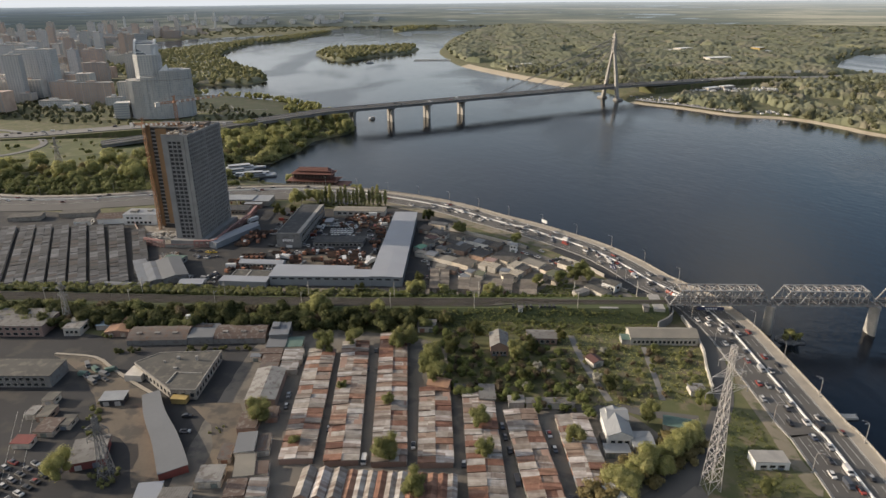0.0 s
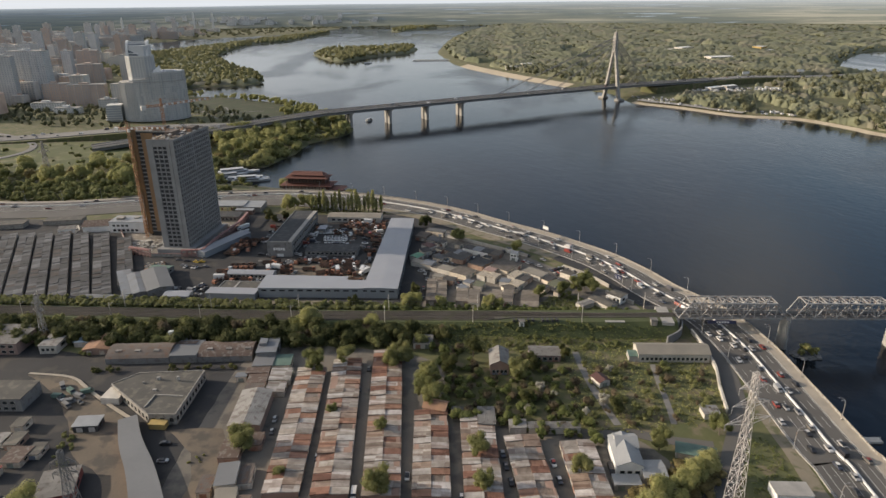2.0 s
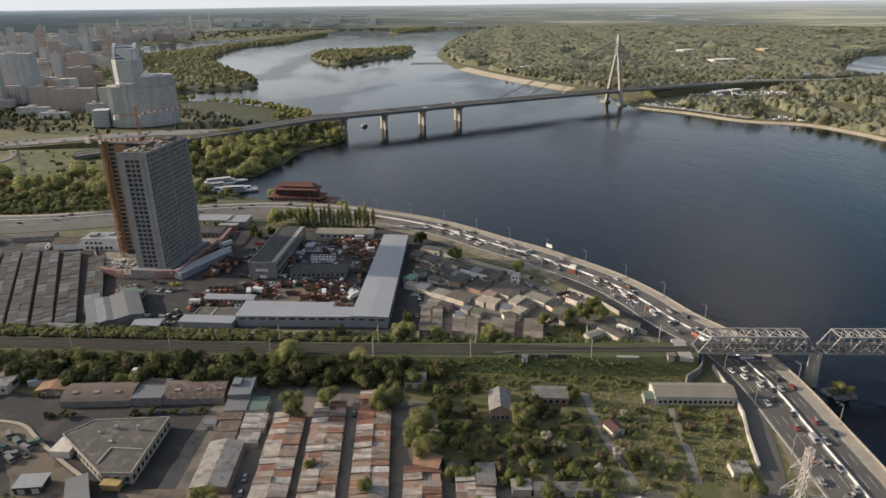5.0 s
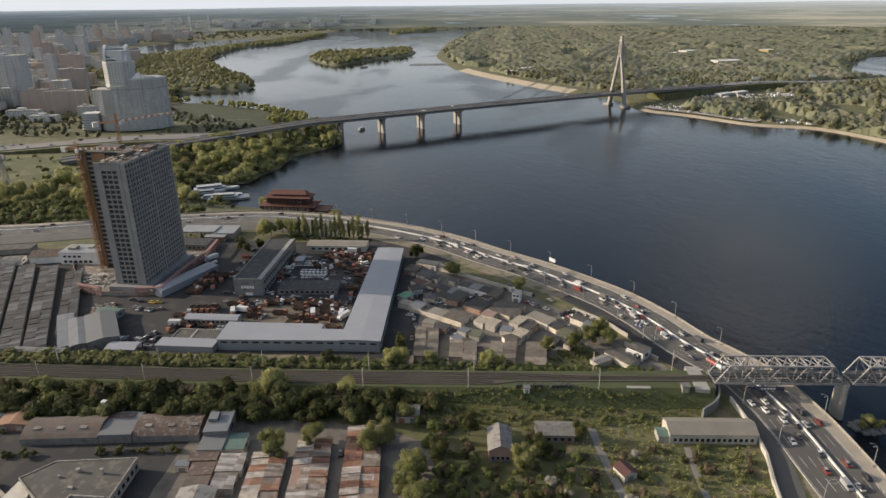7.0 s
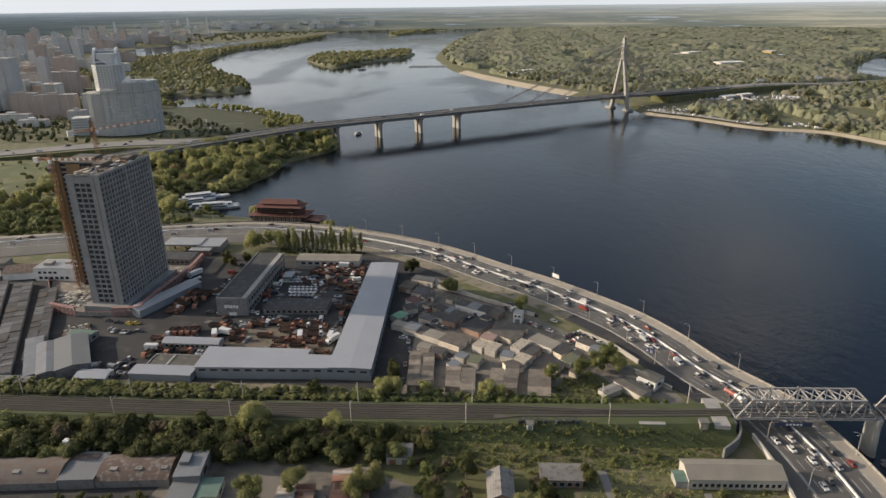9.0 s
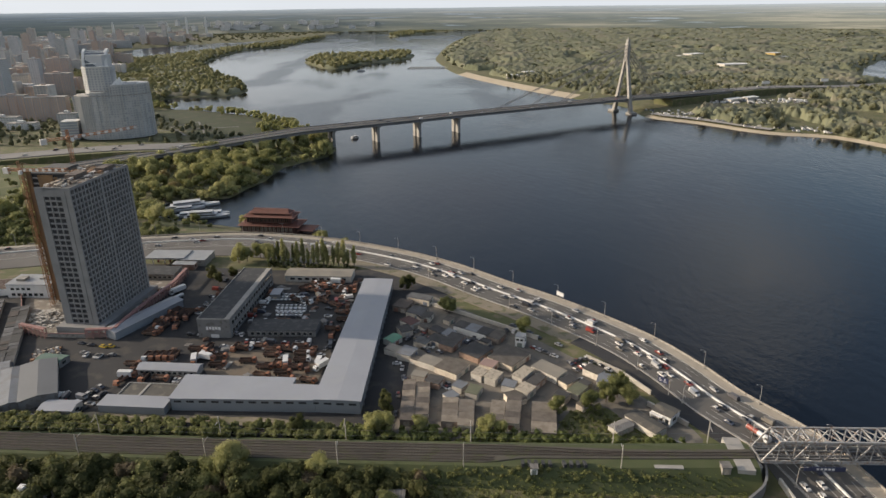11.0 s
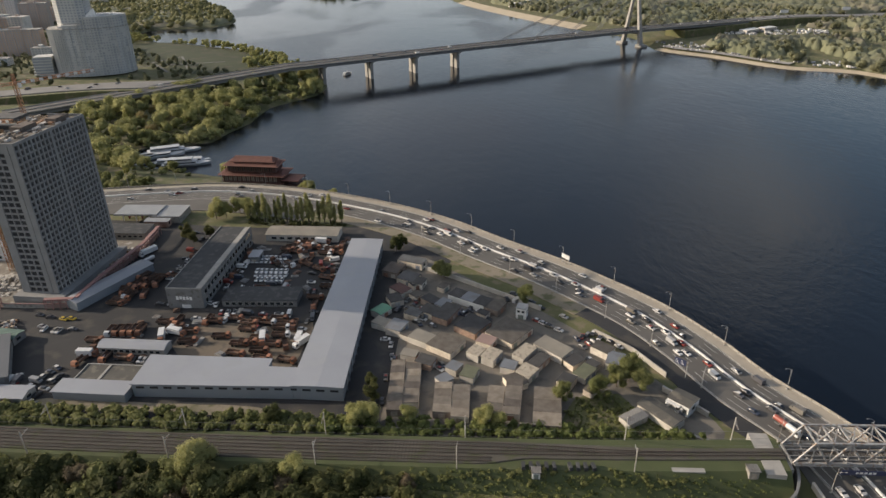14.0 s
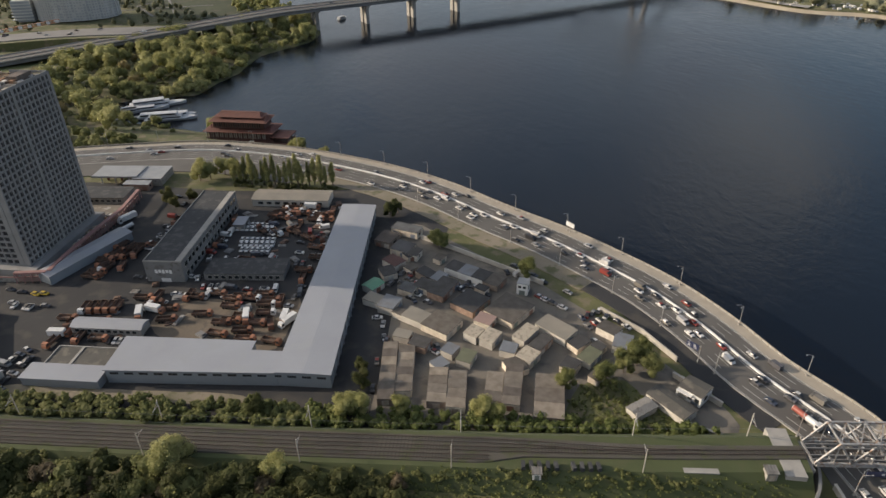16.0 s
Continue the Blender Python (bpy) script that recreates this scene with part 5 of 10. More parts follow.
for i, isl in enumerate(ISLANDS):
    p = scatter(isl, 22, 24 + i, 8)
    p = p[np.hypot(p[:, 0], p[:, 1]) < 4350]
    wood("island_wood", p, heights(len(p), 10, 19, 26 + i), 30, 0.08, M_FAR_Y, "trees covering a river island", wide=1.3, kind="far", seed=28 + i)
east = [(1500, 40), (660, 790), (500, 905), (470, 960), (430, 1030), (350, 1070), (290, 1150), (300, 1290), (160, 1450), (40, 1640), (-80, 1850), (-150, 2080), (-205, 2450), (-195, 3430), (-60, 4360), (100, 4800), (3600, 3000), (3000, 800)]
open_ground = lambda x, y: (np.hypot((x - 420) / 150, (y - 1310) / 75) > 1) & (np.abs((y - 1376) - (x - 415) * 0.5) > 34) & ((x < 560) | (y > 1150) | (np.hypot(x - 640, y - 1230) > 60))


def gaps(x, y, seed=7):
    """An uneven field, mostly above -1, whose low places are clearings."""
    g = random.Random(seed)
    out = 0.0
    for wl_, amp in ((620, 0.55), (430, 0.5), (290, 0.5), (210, 0.45), (150, 0.4), (110, 0.3), (70, 0.25), (48, 0.2)):
        for _ in range(2):
            a, ph = g.uniform(0, math.pi), g.uniform(0, 6.28)
            out = out + amp * np.sin((x * math.cos(a) + y * math.sin(a) * 0.6) * 6.28 / wl_ + ph + 0.8 * np.sin(y / (wl_ * 0.7)))
    return out


def open_wood(pe, r0, r1):
    """Leaves clearings and the shore strip free."""
    rr, az = np.hypot(pe[:, 0], pe[:, 1]), np.degrees(np.arctan2(pe[:, 0], pe[:, 1]))
    pe = pe[(rr >= r0) & (rr < r1) & (az < 45)]
    clear = np.hypot((pe[:, 0] - 330) / 130, (pe[:, 1] - 1230) / 70) < 1
    thin = gaps(pe[:, 0], pe[:, 1])
    return pe[~clear & (thin > -1.75) & open_ground(pe[:, 0], pe[:, 1])]


pe, pe2, pe3 = open_wood(scatter(east, 17, 30, 8, 0, 1700), 0, 1700), open_wood(scatter(east, 23, 43, 8, 1700, 2700), 1700, 2700), open_wood(scatter(east, 38, 44, 8, 2700, 4500), 2700, 4500)
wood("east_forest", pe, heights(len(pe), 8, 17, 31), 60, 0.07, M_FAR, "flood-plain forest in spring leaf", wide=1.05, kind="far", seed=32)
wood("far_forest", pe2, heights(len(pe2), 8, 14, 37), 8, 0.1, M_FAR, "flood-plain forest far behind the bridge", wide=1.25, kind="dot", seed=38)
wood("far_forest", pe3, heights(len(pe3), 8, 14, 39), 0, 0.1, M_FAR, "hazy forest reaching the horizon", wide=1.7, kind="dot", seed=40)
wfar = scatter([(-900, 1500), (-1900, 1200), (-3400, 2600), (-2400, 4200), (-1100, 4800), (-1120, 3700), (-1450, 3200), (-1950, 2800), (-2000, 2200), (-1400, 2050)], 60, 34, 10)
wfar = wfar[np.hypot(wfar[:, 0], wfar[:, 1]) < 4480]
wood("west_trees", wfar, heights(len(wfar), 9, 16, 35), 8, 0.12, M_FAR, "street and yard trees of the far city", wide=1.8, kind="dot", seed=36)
rim = np.radians(np.random.default_rng(91).uniform(-46, 40, 700))
rr_ = np.random.default_rng(92).uniform(4420, 4570, 700)
rim_p = np.stack([rr_ * np.sin(rim), rr_ * np.cos(rim)], 1)
wood("horizon_wood", rim_p, heights(700, 5, 9, 93), 0, 0.16, M_FAR, "line of woods below the horizon", np.zeros(700) + 3, 2.4, "dot", seed=94)


def canopy(name, az0, az1, r0, r1, mask, label, lo=5.0, hi=15.0, seed=1):
    """Closed far woodland as one uneven crown layer."""
    az = np.radians(np.arange(az0, az1, 0.16))
    rings = r0 * 1.0065 ** np.arange(0, int(math.log(r1 / r0) / math.log(1.0065)))
    px, py = np.outer(rings, np.sin(az)), np.outer(rings, np.cos(az))
    rng = np.random.default_rng(seed)
    px, py = px + rng.uniform(-2.5, 2.5, px.shape), py + rng.uniform(-4, 4, py.shape)
    thin = gaps(px, py)
    lump = 0.5 + 0.25 * np.sin(px / 23 + np.sin(py / 31)) + 0.25 * np.sin(py / 29 + 2 * np.sin(px / 37))
    d = wet(px, py)
    ok = (d < -10) & mask(px, py) & (thin > -1.75)
    pz = np.where(ok, land_z(px, py, d) + lo + (hi - lo) * (0.45 * lump + 0.55 * rng.random(px.shape)) * np.clip((-d - 10) / 25, 0.3, 1), land_z(px, py, d) - 2.0)
    k = len(az)
    i = np.arange(len(rings) - 1)[:, None] * k + np.arange(k - 1)[None, :]
    some = ok[:-1, :-1] | ok[1:, :-1] | ok[:-1, 1:] | ok[1:, 1:]
    quads = np.stack([i, i + k, i + k + 1, i + 1], -1)[some]
    v = np.stack([px, py, pz], -1).reshape(-1, 3)
    used = np.unique(quads)
    back = np.zeros(len(v), int)
    back[used] = np.arange(len(used))
    ob = new(name, quick_mesh(name, v[used], back[quads], M_CANOPY))
    return tagged(ob, label, "trees", kind="stuff")


def inside(poly):
    q = np.array(poly, float)
    return lambda x, y: edge_dist(x, y, q) > 6


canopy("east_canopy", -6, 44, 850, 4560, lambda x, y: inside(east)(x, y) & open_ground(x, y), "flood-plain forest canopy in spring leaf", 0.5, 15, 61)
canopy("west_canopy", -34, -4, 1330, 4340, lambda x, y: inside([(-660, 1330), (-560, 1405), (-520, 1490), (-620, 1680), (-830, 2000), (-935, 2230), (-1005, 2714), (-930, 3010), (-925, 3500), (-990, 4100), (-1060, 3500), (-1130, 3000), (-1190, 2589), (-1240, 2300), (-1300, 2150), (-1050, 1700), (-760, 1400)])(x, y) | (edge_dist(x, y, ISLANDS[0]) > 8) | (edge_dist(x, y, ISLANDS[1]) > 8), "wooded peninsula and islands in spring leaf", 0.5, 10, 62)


# ---- large buildings ----
def wall_windows(parent, x0, x1, z0, z1, y, n, face, name="window", depth=0.12):
    """n dark panes along x (face 'y-' or 'y+') or along y (face 'x-' or 'x+'), each with a pale frame standing proud."""
    p = (x1 - x0) / n
    w = p * 0.6
    fr = boxes((-w / 2 - 0.1, w / 2 + 0.1, -0.06, 0.03, -0.1, z1 - z0 + 0.1))
    me_f = mesh_of("window_frame", fr, M_WALLPALE)
    me_p = mesh_of("pane", boxes((-w / 2, w / 2, -0.09, 0.0, 0, z1 - z0)), M_DARKWIN)
    turn = {"y-": 0, "x+": 90, "y+": 180, "x-": -90}[face]
    for i in range(n):
        c = x0 + p * (i + 0.5)
        o = new(name, me_f)
        o.parent = parent
        o.matrix_basis = pose(c, y, z0, 0, 0, turn) if face[0] == "y" else pose(y, c, z0, 0, 0, turn)
        q = new("pane", me_p)
        q.parent = o


def build_hall():
    """The grey L-shaped warehouse."""
    h = thing("warehouse", "long L-shaped warehouse with a pale sheet-metal roof", "warehouse", at=(0, 0, 0))
    # long wing, running away from the railway
    z0, z1 = G, 17.6
    q = [(-75, 361.5), (-56, 361.5), (-62.6, 487), (-79, 487)]
    bm = bmesh.new()
    prism(bm, q, z0, z1)
    part("wall", bm, M_HALLWALL, h)
    bm = bmesh.new()
    lo = [(-75.6, 361), (-55.4, 361), (-62.1, 487.5), (-79.6, 487.5)]
    mid0, mid1 = (-65.5, 361), (-70.85, 487.5)
    a = [bm.verts.new((*lo[0], z1)), bm.verts.new((*mid0, z1 + 0.25)), bm.verts.new((*lo[1], z1))]
    b = [bm.verts.new((*lo[3], z1)), bm.verts.new((*mid1, z1 + 0.25)), bm.verts.new((*lo[2], z1))]
    c = [bm.verts.new((v.co.x, v.co.y, z1 - 0.3)) for v in (a[0], a[2])]
    d = [bm.verts.new((v.co.x, v.co.y, z1 - 0.3)) for v in (b[0], b[2])]
    for f in ((a[0], a[1], b[1], b[0]), (a[1], a[2], b[2], b[1]), (a[0], b[0], d[0], c[0]), (a[2], c[1], d[1], b[2]), (a[0], c[0], c[1], a[2], a[1]), (b[0], b[1], b[2], d[1], d[0])):
        bm.faces.new(f)
    bmesh.ops.recalc_face_normals(bm, faces=bm.faces[:])
    part("roof", bm, M_HALLROOF, h, "pale grey sheet-metal roof")
    # short wing, along the railway
    bm = bmesh.new()
    prism(bm, [(-136, 358.6), (-75.1, 361.4), (-75.1, 372.2), (-88, 372.2), (-88, 377.2), (-137, 376.6)], z0, 16.9)
    part("wall", bm, M_HALLWALL, h)
    bm = bmesh.new()
    prism(bm, [(-136.5, 358.1), (-75.7, 360.9), (-75.7, 372.6), (-87.6, 372.6), (-87.6, 377.7), (-137.5, 377.1)], 16.9, 17.25)
    part("roof", bm, M_HALLROOF, h, "pale grey sheet-metal roof")
    # ribbon windows below the eaves
    me_p = mesh_of("pane", boxes(*[(-1.5 + k * 0.77, -0.82 + k * 0.77, -0.1, 0.05, 0, 0.85) for k in range(4)]), M_DARKWIN)
    me_f = mesh_of("window", boxes((-1.65, 1.7, -0.06, 0.03, -0.12, 0.97)), M_PALESHEET)
    for i in range(15):
        s = (i + 0.6) / 15.2
        o = new("window", me_f)
        o.parent = h
        o.matrix_basis = pose(-136 + 80 * s, 358.6 + 2.9 * min(1, s * 1.31) - 0.03, 15.1, 0, 0, 2.6 if s < 0.76 else 0)
        q2 = new("pane", me_p)
        q2.parent = o
    for y in np.arange(368, 484, 5.8):
        s = (y - 361.5) / 125.5
        o = part("buttress", boxes((-0.35, 0.3, -0.25, 0.25, G, 17.2)), M_HALLWALL, h)
        o.matrix_basis = pose(-56 - 6.6 * s + 0.2, y, 0)
    # low annexe
    an = thing("annexe", "low annexe with a pale flat roof beside the warehouse", "shed")
    part("wall", boxes((-166, -137.2, 355, 362.5, G, 14.6)), M_HALLWALL, an)
    part("roof", boxes((-166.4, -137.0, 354.6, 363, 14.6, 14.9)), M_HALLROOF, an)
    an = thing("annexe", "low shed with a dark felt roof and roof curbs", "shed")
    part("wall", boxes((-162, -138.4, 363.2, 373, G, 14.0)), M_CONC, an)
    part("roof", boxes((-162.3, -138.1, 363.05, 373.3, 14.0, 14.25)), M_ROOFFELT, an)
    part("parapet", boxes((-162.3, -161.9, 363.05, 373.3, 14.25, 14.6), (-162.3, -138.1, 372.9, 373.3, 14.25, 14.6), (-153, -152, 363.2, 372.9, 14.25, 14.5)), M_CONC, an)
    an = thing("annexe", "low long shed with a curved pale roof in the truck yard", "shed")
    part("wall", boxes((-165, -136.5, 384.5, 391, G, 14.2)), M_CONC, an)
    bm = bmesh.new()
    prof = [(384.2 + 7.1 * i / 8, 14.2 + 1.2 * math.sin(math.pi * i / 8)) for i in range(9)]
    for x0, x1 in ((-165.4, -136.1),):
        r0, r1 = [bm.verts.new((x0, y, z)) for y, z in prof], [bm.verts.new((x1, y, z)) for y, z in prof]
        for i in range(8):
            bm.faces.new((r0[i], r0[i + 1], r1[i + 1], r1[i]))
        bm.faces.new(r0)
        bm.faces.new(r1)
    bmesh.ops.recalc_face_normals(bm, faces=bm.faces[:])
    part("roof", bm, M_HALLROOF, an)
    wall_windows(an, -164, -138, 12.2, 13.4, 384.45, 10, "y-")


build_hall()


def build_tower():
    """The unfinished concrete high-rise."""
    t = thing("tower_block", "unfinished grey concrete high-rise with open window grid", "tower block", at=(-226, 425.5, 0), rz=-1.5)
    W, D, top, z0 = 18.5, 49.0, 87.5, 15.0
    fl = 25
    fh = (top - z0) / fl
    # solid filler box, coloured dark in place of shaded rooms
    part("shade_core", boxes((0.5, W - 0.5, 0.5, D - 0.5, G, top - 0.5), (-27, 0.6, 31.5, D - 0.5, G, top - 0.5)), M_CORE, t)
    part("podium", boxes((-3, W + 4, -4, D + 3, G, z0 - 0.3)), M_TOWERC, t)
    slab_me = mesh_of("floor_slab", boxes((-0.05, W + 0.05, -0.05, 0.52, -0.42, 0.42), (W - 0.52, W + 0.05, 0.52, D + 0.05, -0.42, 0.42), (-27.05, -0.05, 31, 31.52, -0.42, 0.42)), M_TOWERC)
    for i in range(fl + 1):
        o = part("floor_slab", slab_me, None, t)
        o.matrix_basis = pose(0, 0, z0 + i * fh)
    pil = lambda x, y, w, d: mesh_of("pilaster", boxes((x - w, x + w, y - d, y + d, z0, top + 0.6)), M_TOWERC)
    for x0, x1 in ((0.0, 4.1), (6.8, 7.35), (10.0, 10.55), (13.25, 15.6), (15.9, W)):
        part("pilaster", boxes((x0, x1, -0.25 if x1 - x0 > 1 else -0.1, 0.5, z0 - 0.2, top + 0.6)), M_TOWERC, t)
    part("top_band", boxes((4.1, 13.25, -0.2, 0.5, top - 3.6, top + 0.6)), M_TOWERC, t)
    for i in range(1, 19):
        part("pilaster", pil(W - 0.2, D * i / 18, 0.42, 0.85 if i in (9, 18) else 0.45), None, t)
    # orange sheathed wing face and hoist
    part("sheathing", boxes((-27.3, -25.2, 30.2, 31.1, z0 - 2, top + 1.5)), M_ORANGE, t, "orange netting over the wing corner")
    part("sheathing", boxes((-21.5, -13, 30.5, 31.1, z0, top - 1), (-12, -10.5, 30.5, 31.1, z0, top - 2)), M_ORANGE, t, "orange boarding over the wing")
    bm = bmesh.new()
    for i in range(int((top - 8) / 3)):
        z = z0 + i * 3
        for a, b in (((-29, 30), (-27.4, 30)), ((-27.4, 30), (-27.4, 28.4)), ((-27.4, 28.4), (-29, 28.4)), ((-29, 28.4), (-29, 30))):
            beam(bm, (*a, z), (*b, z + 3), 0.12)
    for x, y in ((-29, 30), (-27.4, 30), (-27.4, 28.4), (-29, 28.4)):
        beam(bm, (x, y, G), (x, y, top + 3), 0.18)
    part("hoist_mast", bm, M_ORANGE, t, "orange lattice construction hoist")
    # roof clutter
    bm = boxes((2, 8, 20, 30, top, top + 2.2), (10, 15, 34, 44, top, top + 2.6), (-22, -8, 36, 46, top, top + 1.8))
    g = random.Random(3)
    for i in range(170):
        x, y = g.uniform(-25, 16), g.uniform(3, 46)
        if x < 0 and y < 33:
            continue
        w, d, h = g.uniform(0.3, 2.2), g.uniform(0.3, 4.5), g.uniform(0.2, 1.3)
        box(bm, x, x + w, y, y + d, top, top + h)
    tagged(part("roof_clutter", bm, M_CLUTTER, t, "formwork and stacked material on the roof"), kind="stuff")
    part("parapet", boxes((0, W, -0.2, 0.2, top, top + 1.1), (W - 0.2, W + 0.2, 0.2, D, top, top + 1.1), (0, W, D - 0.2, D + 0.2, top, top + 1.1)), M_TOWERC, t)
    bm = boxes((1, W - 1, 1, D - 1, top - 0.1, top + 0.02), (-26, 0.9, 32, D - 1, top - 0.1, top + 0.02))
    part("roof", bm, M_EARTH, t)
    bm = bmesh.new()
    for i in range(9):
        beam(bm, (-14 + i * 2.2, 34, top + 0.4), (-14 + i * 2.2, 47, top + 0.4), 0.16)
    part("formwork", bm, M_ORANGE, t, "orange timber formwork beams")


build_tower()


def lattice_arm(bm, p, q, r, w, n):
    """A square lattice boom from p to q of half width w, with n braced bays."""
    p, q = Vector(p), Vector(q)
    d = (q - p).normalized()
    u = d.orthogonal().normalized() if abs(d.z) > 0.99 else d.cross(Vector((0, 0, 1))).normalized()
    v = d.cross(u)
    cs = [u * a * w + v * b * w for a, b in ((-1, -1), (1, -1), (1, 1), (-1, 1))]
    for c in cs:
        beam(bm, p + c, q + c, r)
    for i in range(n):
        a, b = p.lerp(q, i / n), p.lerp(q, (i + 1) / n)
        for k in range(4):
            beam(bm, a + cs[k], b + cs[(k + 1) % 4], r * 0.7)


def tower_crane(x, y, z0, z1, reach, rz, label, back=14.0):
    """A tower crane: lattice mast, slewing head, jib, counter-jib with its weight, and tie rods."""
    t = thing("tower_crane", label, "crane", "cranes on the building site", at=(x, y, 0), rz=rz)
    bm = bmesh.new()
    lattice_arm(bm, (0, 0, z0), (0, 0, z1), 0.10, 0.8, max(2, int((z1 - z0) / 2.2)))
    part("mast", bm, M_CRANE, t)
    bm = bmesh.new()
    lattice_arm(bm, (1.0, 0, z1 + 0.8), (reach, 0, z1 + 2.2), 0.13, 0.6, int(reach / 2))
    part("jib", bm, M_CRANE, t, "orange and white lattice jib")
    for k in range(3, int(reach), 4):
        part("jib_panel", boxes((k, k + 1.6, -0.75, -0.68, z1 + 0.2 + k * 1.4 / reach, z1 + 1.6 + k * 1.4 / reach)), M_WHITE, t)
    bm = bmesh.new()
    lattice_arm(bm, (-1.0, 0, z1 + 0.8), (-back, 0, z1 + 0.8), 0.13, 0.6, 6)
    part("counter_jib", bm, M_CRANE, t)
    part("counterweight", boxes((-back, -back + 3.2, -0.9, 0.9, z1 - 1.4, z1 + 1.6)), M_SILVERY, t, "white concrete counterweight")
    bm = boxes((-0.9, 0.9, -0.9, 0.9, z1, z1 + 1.6))
    lattice_arm(bm, (0, 0, z1 + 1.6), (0, 0, z1 + 5.5), 0.12, 0.5, 3)
    part("slewing_head", bm, M_CRANE, t)
    part("operator_cab", boxes((0.9, 2.4, -2.0, -0.7, z1 - 1.2, z1 + 0.8)), M_WHITE, t)
    for a, zz in ((reach * 0.6, z1 + 1.9), (-back + 1.5, z1 + 1.4)):
        bm = bmesh.new()
        beam(bm, (0, 0, z1 + 5.3), (a, 0, zz), 0.06)
        part("tie_rod", bm, M_CRANE, t)


M_SILVERY = mat("pale_concrete_block", (0.66, 0.64, 0.60), (0.52, 0.50, 0.47), 0.85, scale=0.5)
tower_crane(-240, 478.5, G, 101.5, 37, 46, "orange tower crane rising behind the unfinished high-rise")
tower_crane(-252.8, 452.5, G, 89.5, 30, -8, "orange tower crane at the front corner of the unfinished high-rise", 10.0)


def shed(x, y, w, d, h, rz=0, roof="flat", wall=None, cover=None, rise=0.8, label="low shed with a flat roof", cat="shed", z=None, along="x", name="shed", over=0.3, group=""):
    """A small building centred on x, y: body, roof, a door and a window or two."""
    t = thing(name, label, cat, group, at=(x, y, G if z is None else z), rz=rz)
    wall, cover = wall or M_WALLPALE, cover or M_ROOFS
    if roof == "flat":
        part("wall", boxes((-w / 2, w / 2, -d / 2, d / 2, 0, h)), wall, t)
        g = random.Random(int(x * 3 + y * 5))
        a = g.uniform(-0.25, 0.25)
        bm = boxes((-w / 2 - over, w / 2 + over, -d / 2 - over, d / 2 + over, h, h + 0.22))
        for v in bm.verts:
            v.co.z += a * v.co.x / w + (0.1 if v.co.y > 0 else 0)
        for v in bm.verts:
            if v.co.z < h + 0.16:
                v.co.z = h + 0.003 + (v.co.z - h) * 0.2
        part("roof", bm, cover, t)
    else:
        bm = bmesh.new()
        gable_walls(bm, -w / 2, w / 2, -d / 2, d / 2, 0, h, rise * 0.93, along)
        part("wall", bm, wall, t)
        bm = bmesh.new()
        gable(bm, -w / 2, w / 2, -d / 2, d / 2, h + 0.12, rise, over, 0.14, along)
        part("roof", bm, cover, t)
    if w < 16 and d < 20:
        g = random.Random(int(x * 5 + y))
        k = max(1, int(w / 4.2))
        for i in range(k):
            c = -w / 2 + (i + 0.5) * w / k
            part("gate" if name == "garage" else "door", boxes((c - min(1.2, w * 0.28), c + min(1.2, w * 0.28), -d / 2 - 0.07, -d / 2 + 0.02, 0, min(2.2, h * 0.75))), M_GATES, t)
        if name != "garage":
            part("window", boxes((w / 2 - 0.02, w / 2 + 0.06, -d * 0.2, d * 0.1, h * 0.4, h * 0.75)), M_DARKWIN, t)
    return t


# ---- garages south of the railway ----
def garage_row(near, far, width, label, pitch=3.5, h=2.7):
    """Back-to-back garages along a line: one body, a sheet roof and a steel gate for each garage."""
    (x0, y0), (x1, y1) = near, far
    L = math.hypot(x1 - x0, y1 - y0)
    t = thing("garage_row", label, "garages", "rows of garages", at=(x0, y0, G), rz=math.degrees(math.atan2(y1 - y0, x1 - x0)))
    n = int(L / pitch)
    p = L / n
    half = width / 2
    part("wall", boxes((0, L, -half + 0.15, half - 0.15, -0.2, h - 0.35)), M_BRICK, t)
    g = random.Random(int(x0 * 11))
    metas = []
    for k in range(3):
        bm = boxes((0.07, p - 0.07, 0.02, half + 0.25, -0.42 + 0.06 * k, 0.0))
        for v in bm.verts:
            if v.co.y > 1:
                v.co.z -= 0.3 + 0.1 * k
        metas.append(mesh_of("roof", bm, M_SHEETS))
    gate = mesh_of("gate", boxes((0.4, p - 0.4, 0, 0.1, 0.1, 2.15), (0.4, p * 0.5 - 0.03, 0.1, 0.14, 0.2, 2.05), (p * 0.5 + 0.03, p - 0.4, 0.1, 0.14, 0.2, 2.05)), M_GATES)
    for i in range(n):
        for side in (1, -1):
            o = part("roof", metas[g.randrange(3)], None, t)
            o.matrix_basis = pose(i * p + (0 if side > 0 else p), 0, h + g.uniform(-0.15, 0.5), 0, 0, 0 if side > 0 else 180)
            q = part("gate", gate, None, t)
            q.matrix_basis = pose(i * p + (0 if side > 0 else p), side * (half - 0.15), 0, 0, 0, 0 if side > 0 else 180)
    return t


GL = "back-to-back brick garages under patched rusty and pale sheet roofs"
garage_row((-72.1, 200.5), (-83.0, 281.5), 12.6, GL)
garage_row((-55.0, 200.8), (-68.3, 290.0), 12.8, GL)
garage_row((-37.3, 201.6), (-51.0, 300.0), 13.0, GL)
garage_row((-20.1, 202.4), (-25.4, 252.0), 13.0, GL)
garage_row((1.5, 166.0), (-6.6, 249.0), 13.0, GL)
garage_row((20.5, 180.0), (10.8, 238.0), 12.6, GL)
garage_row((36.5, 195.0), (31.6, 236.5), 12.4, GL)

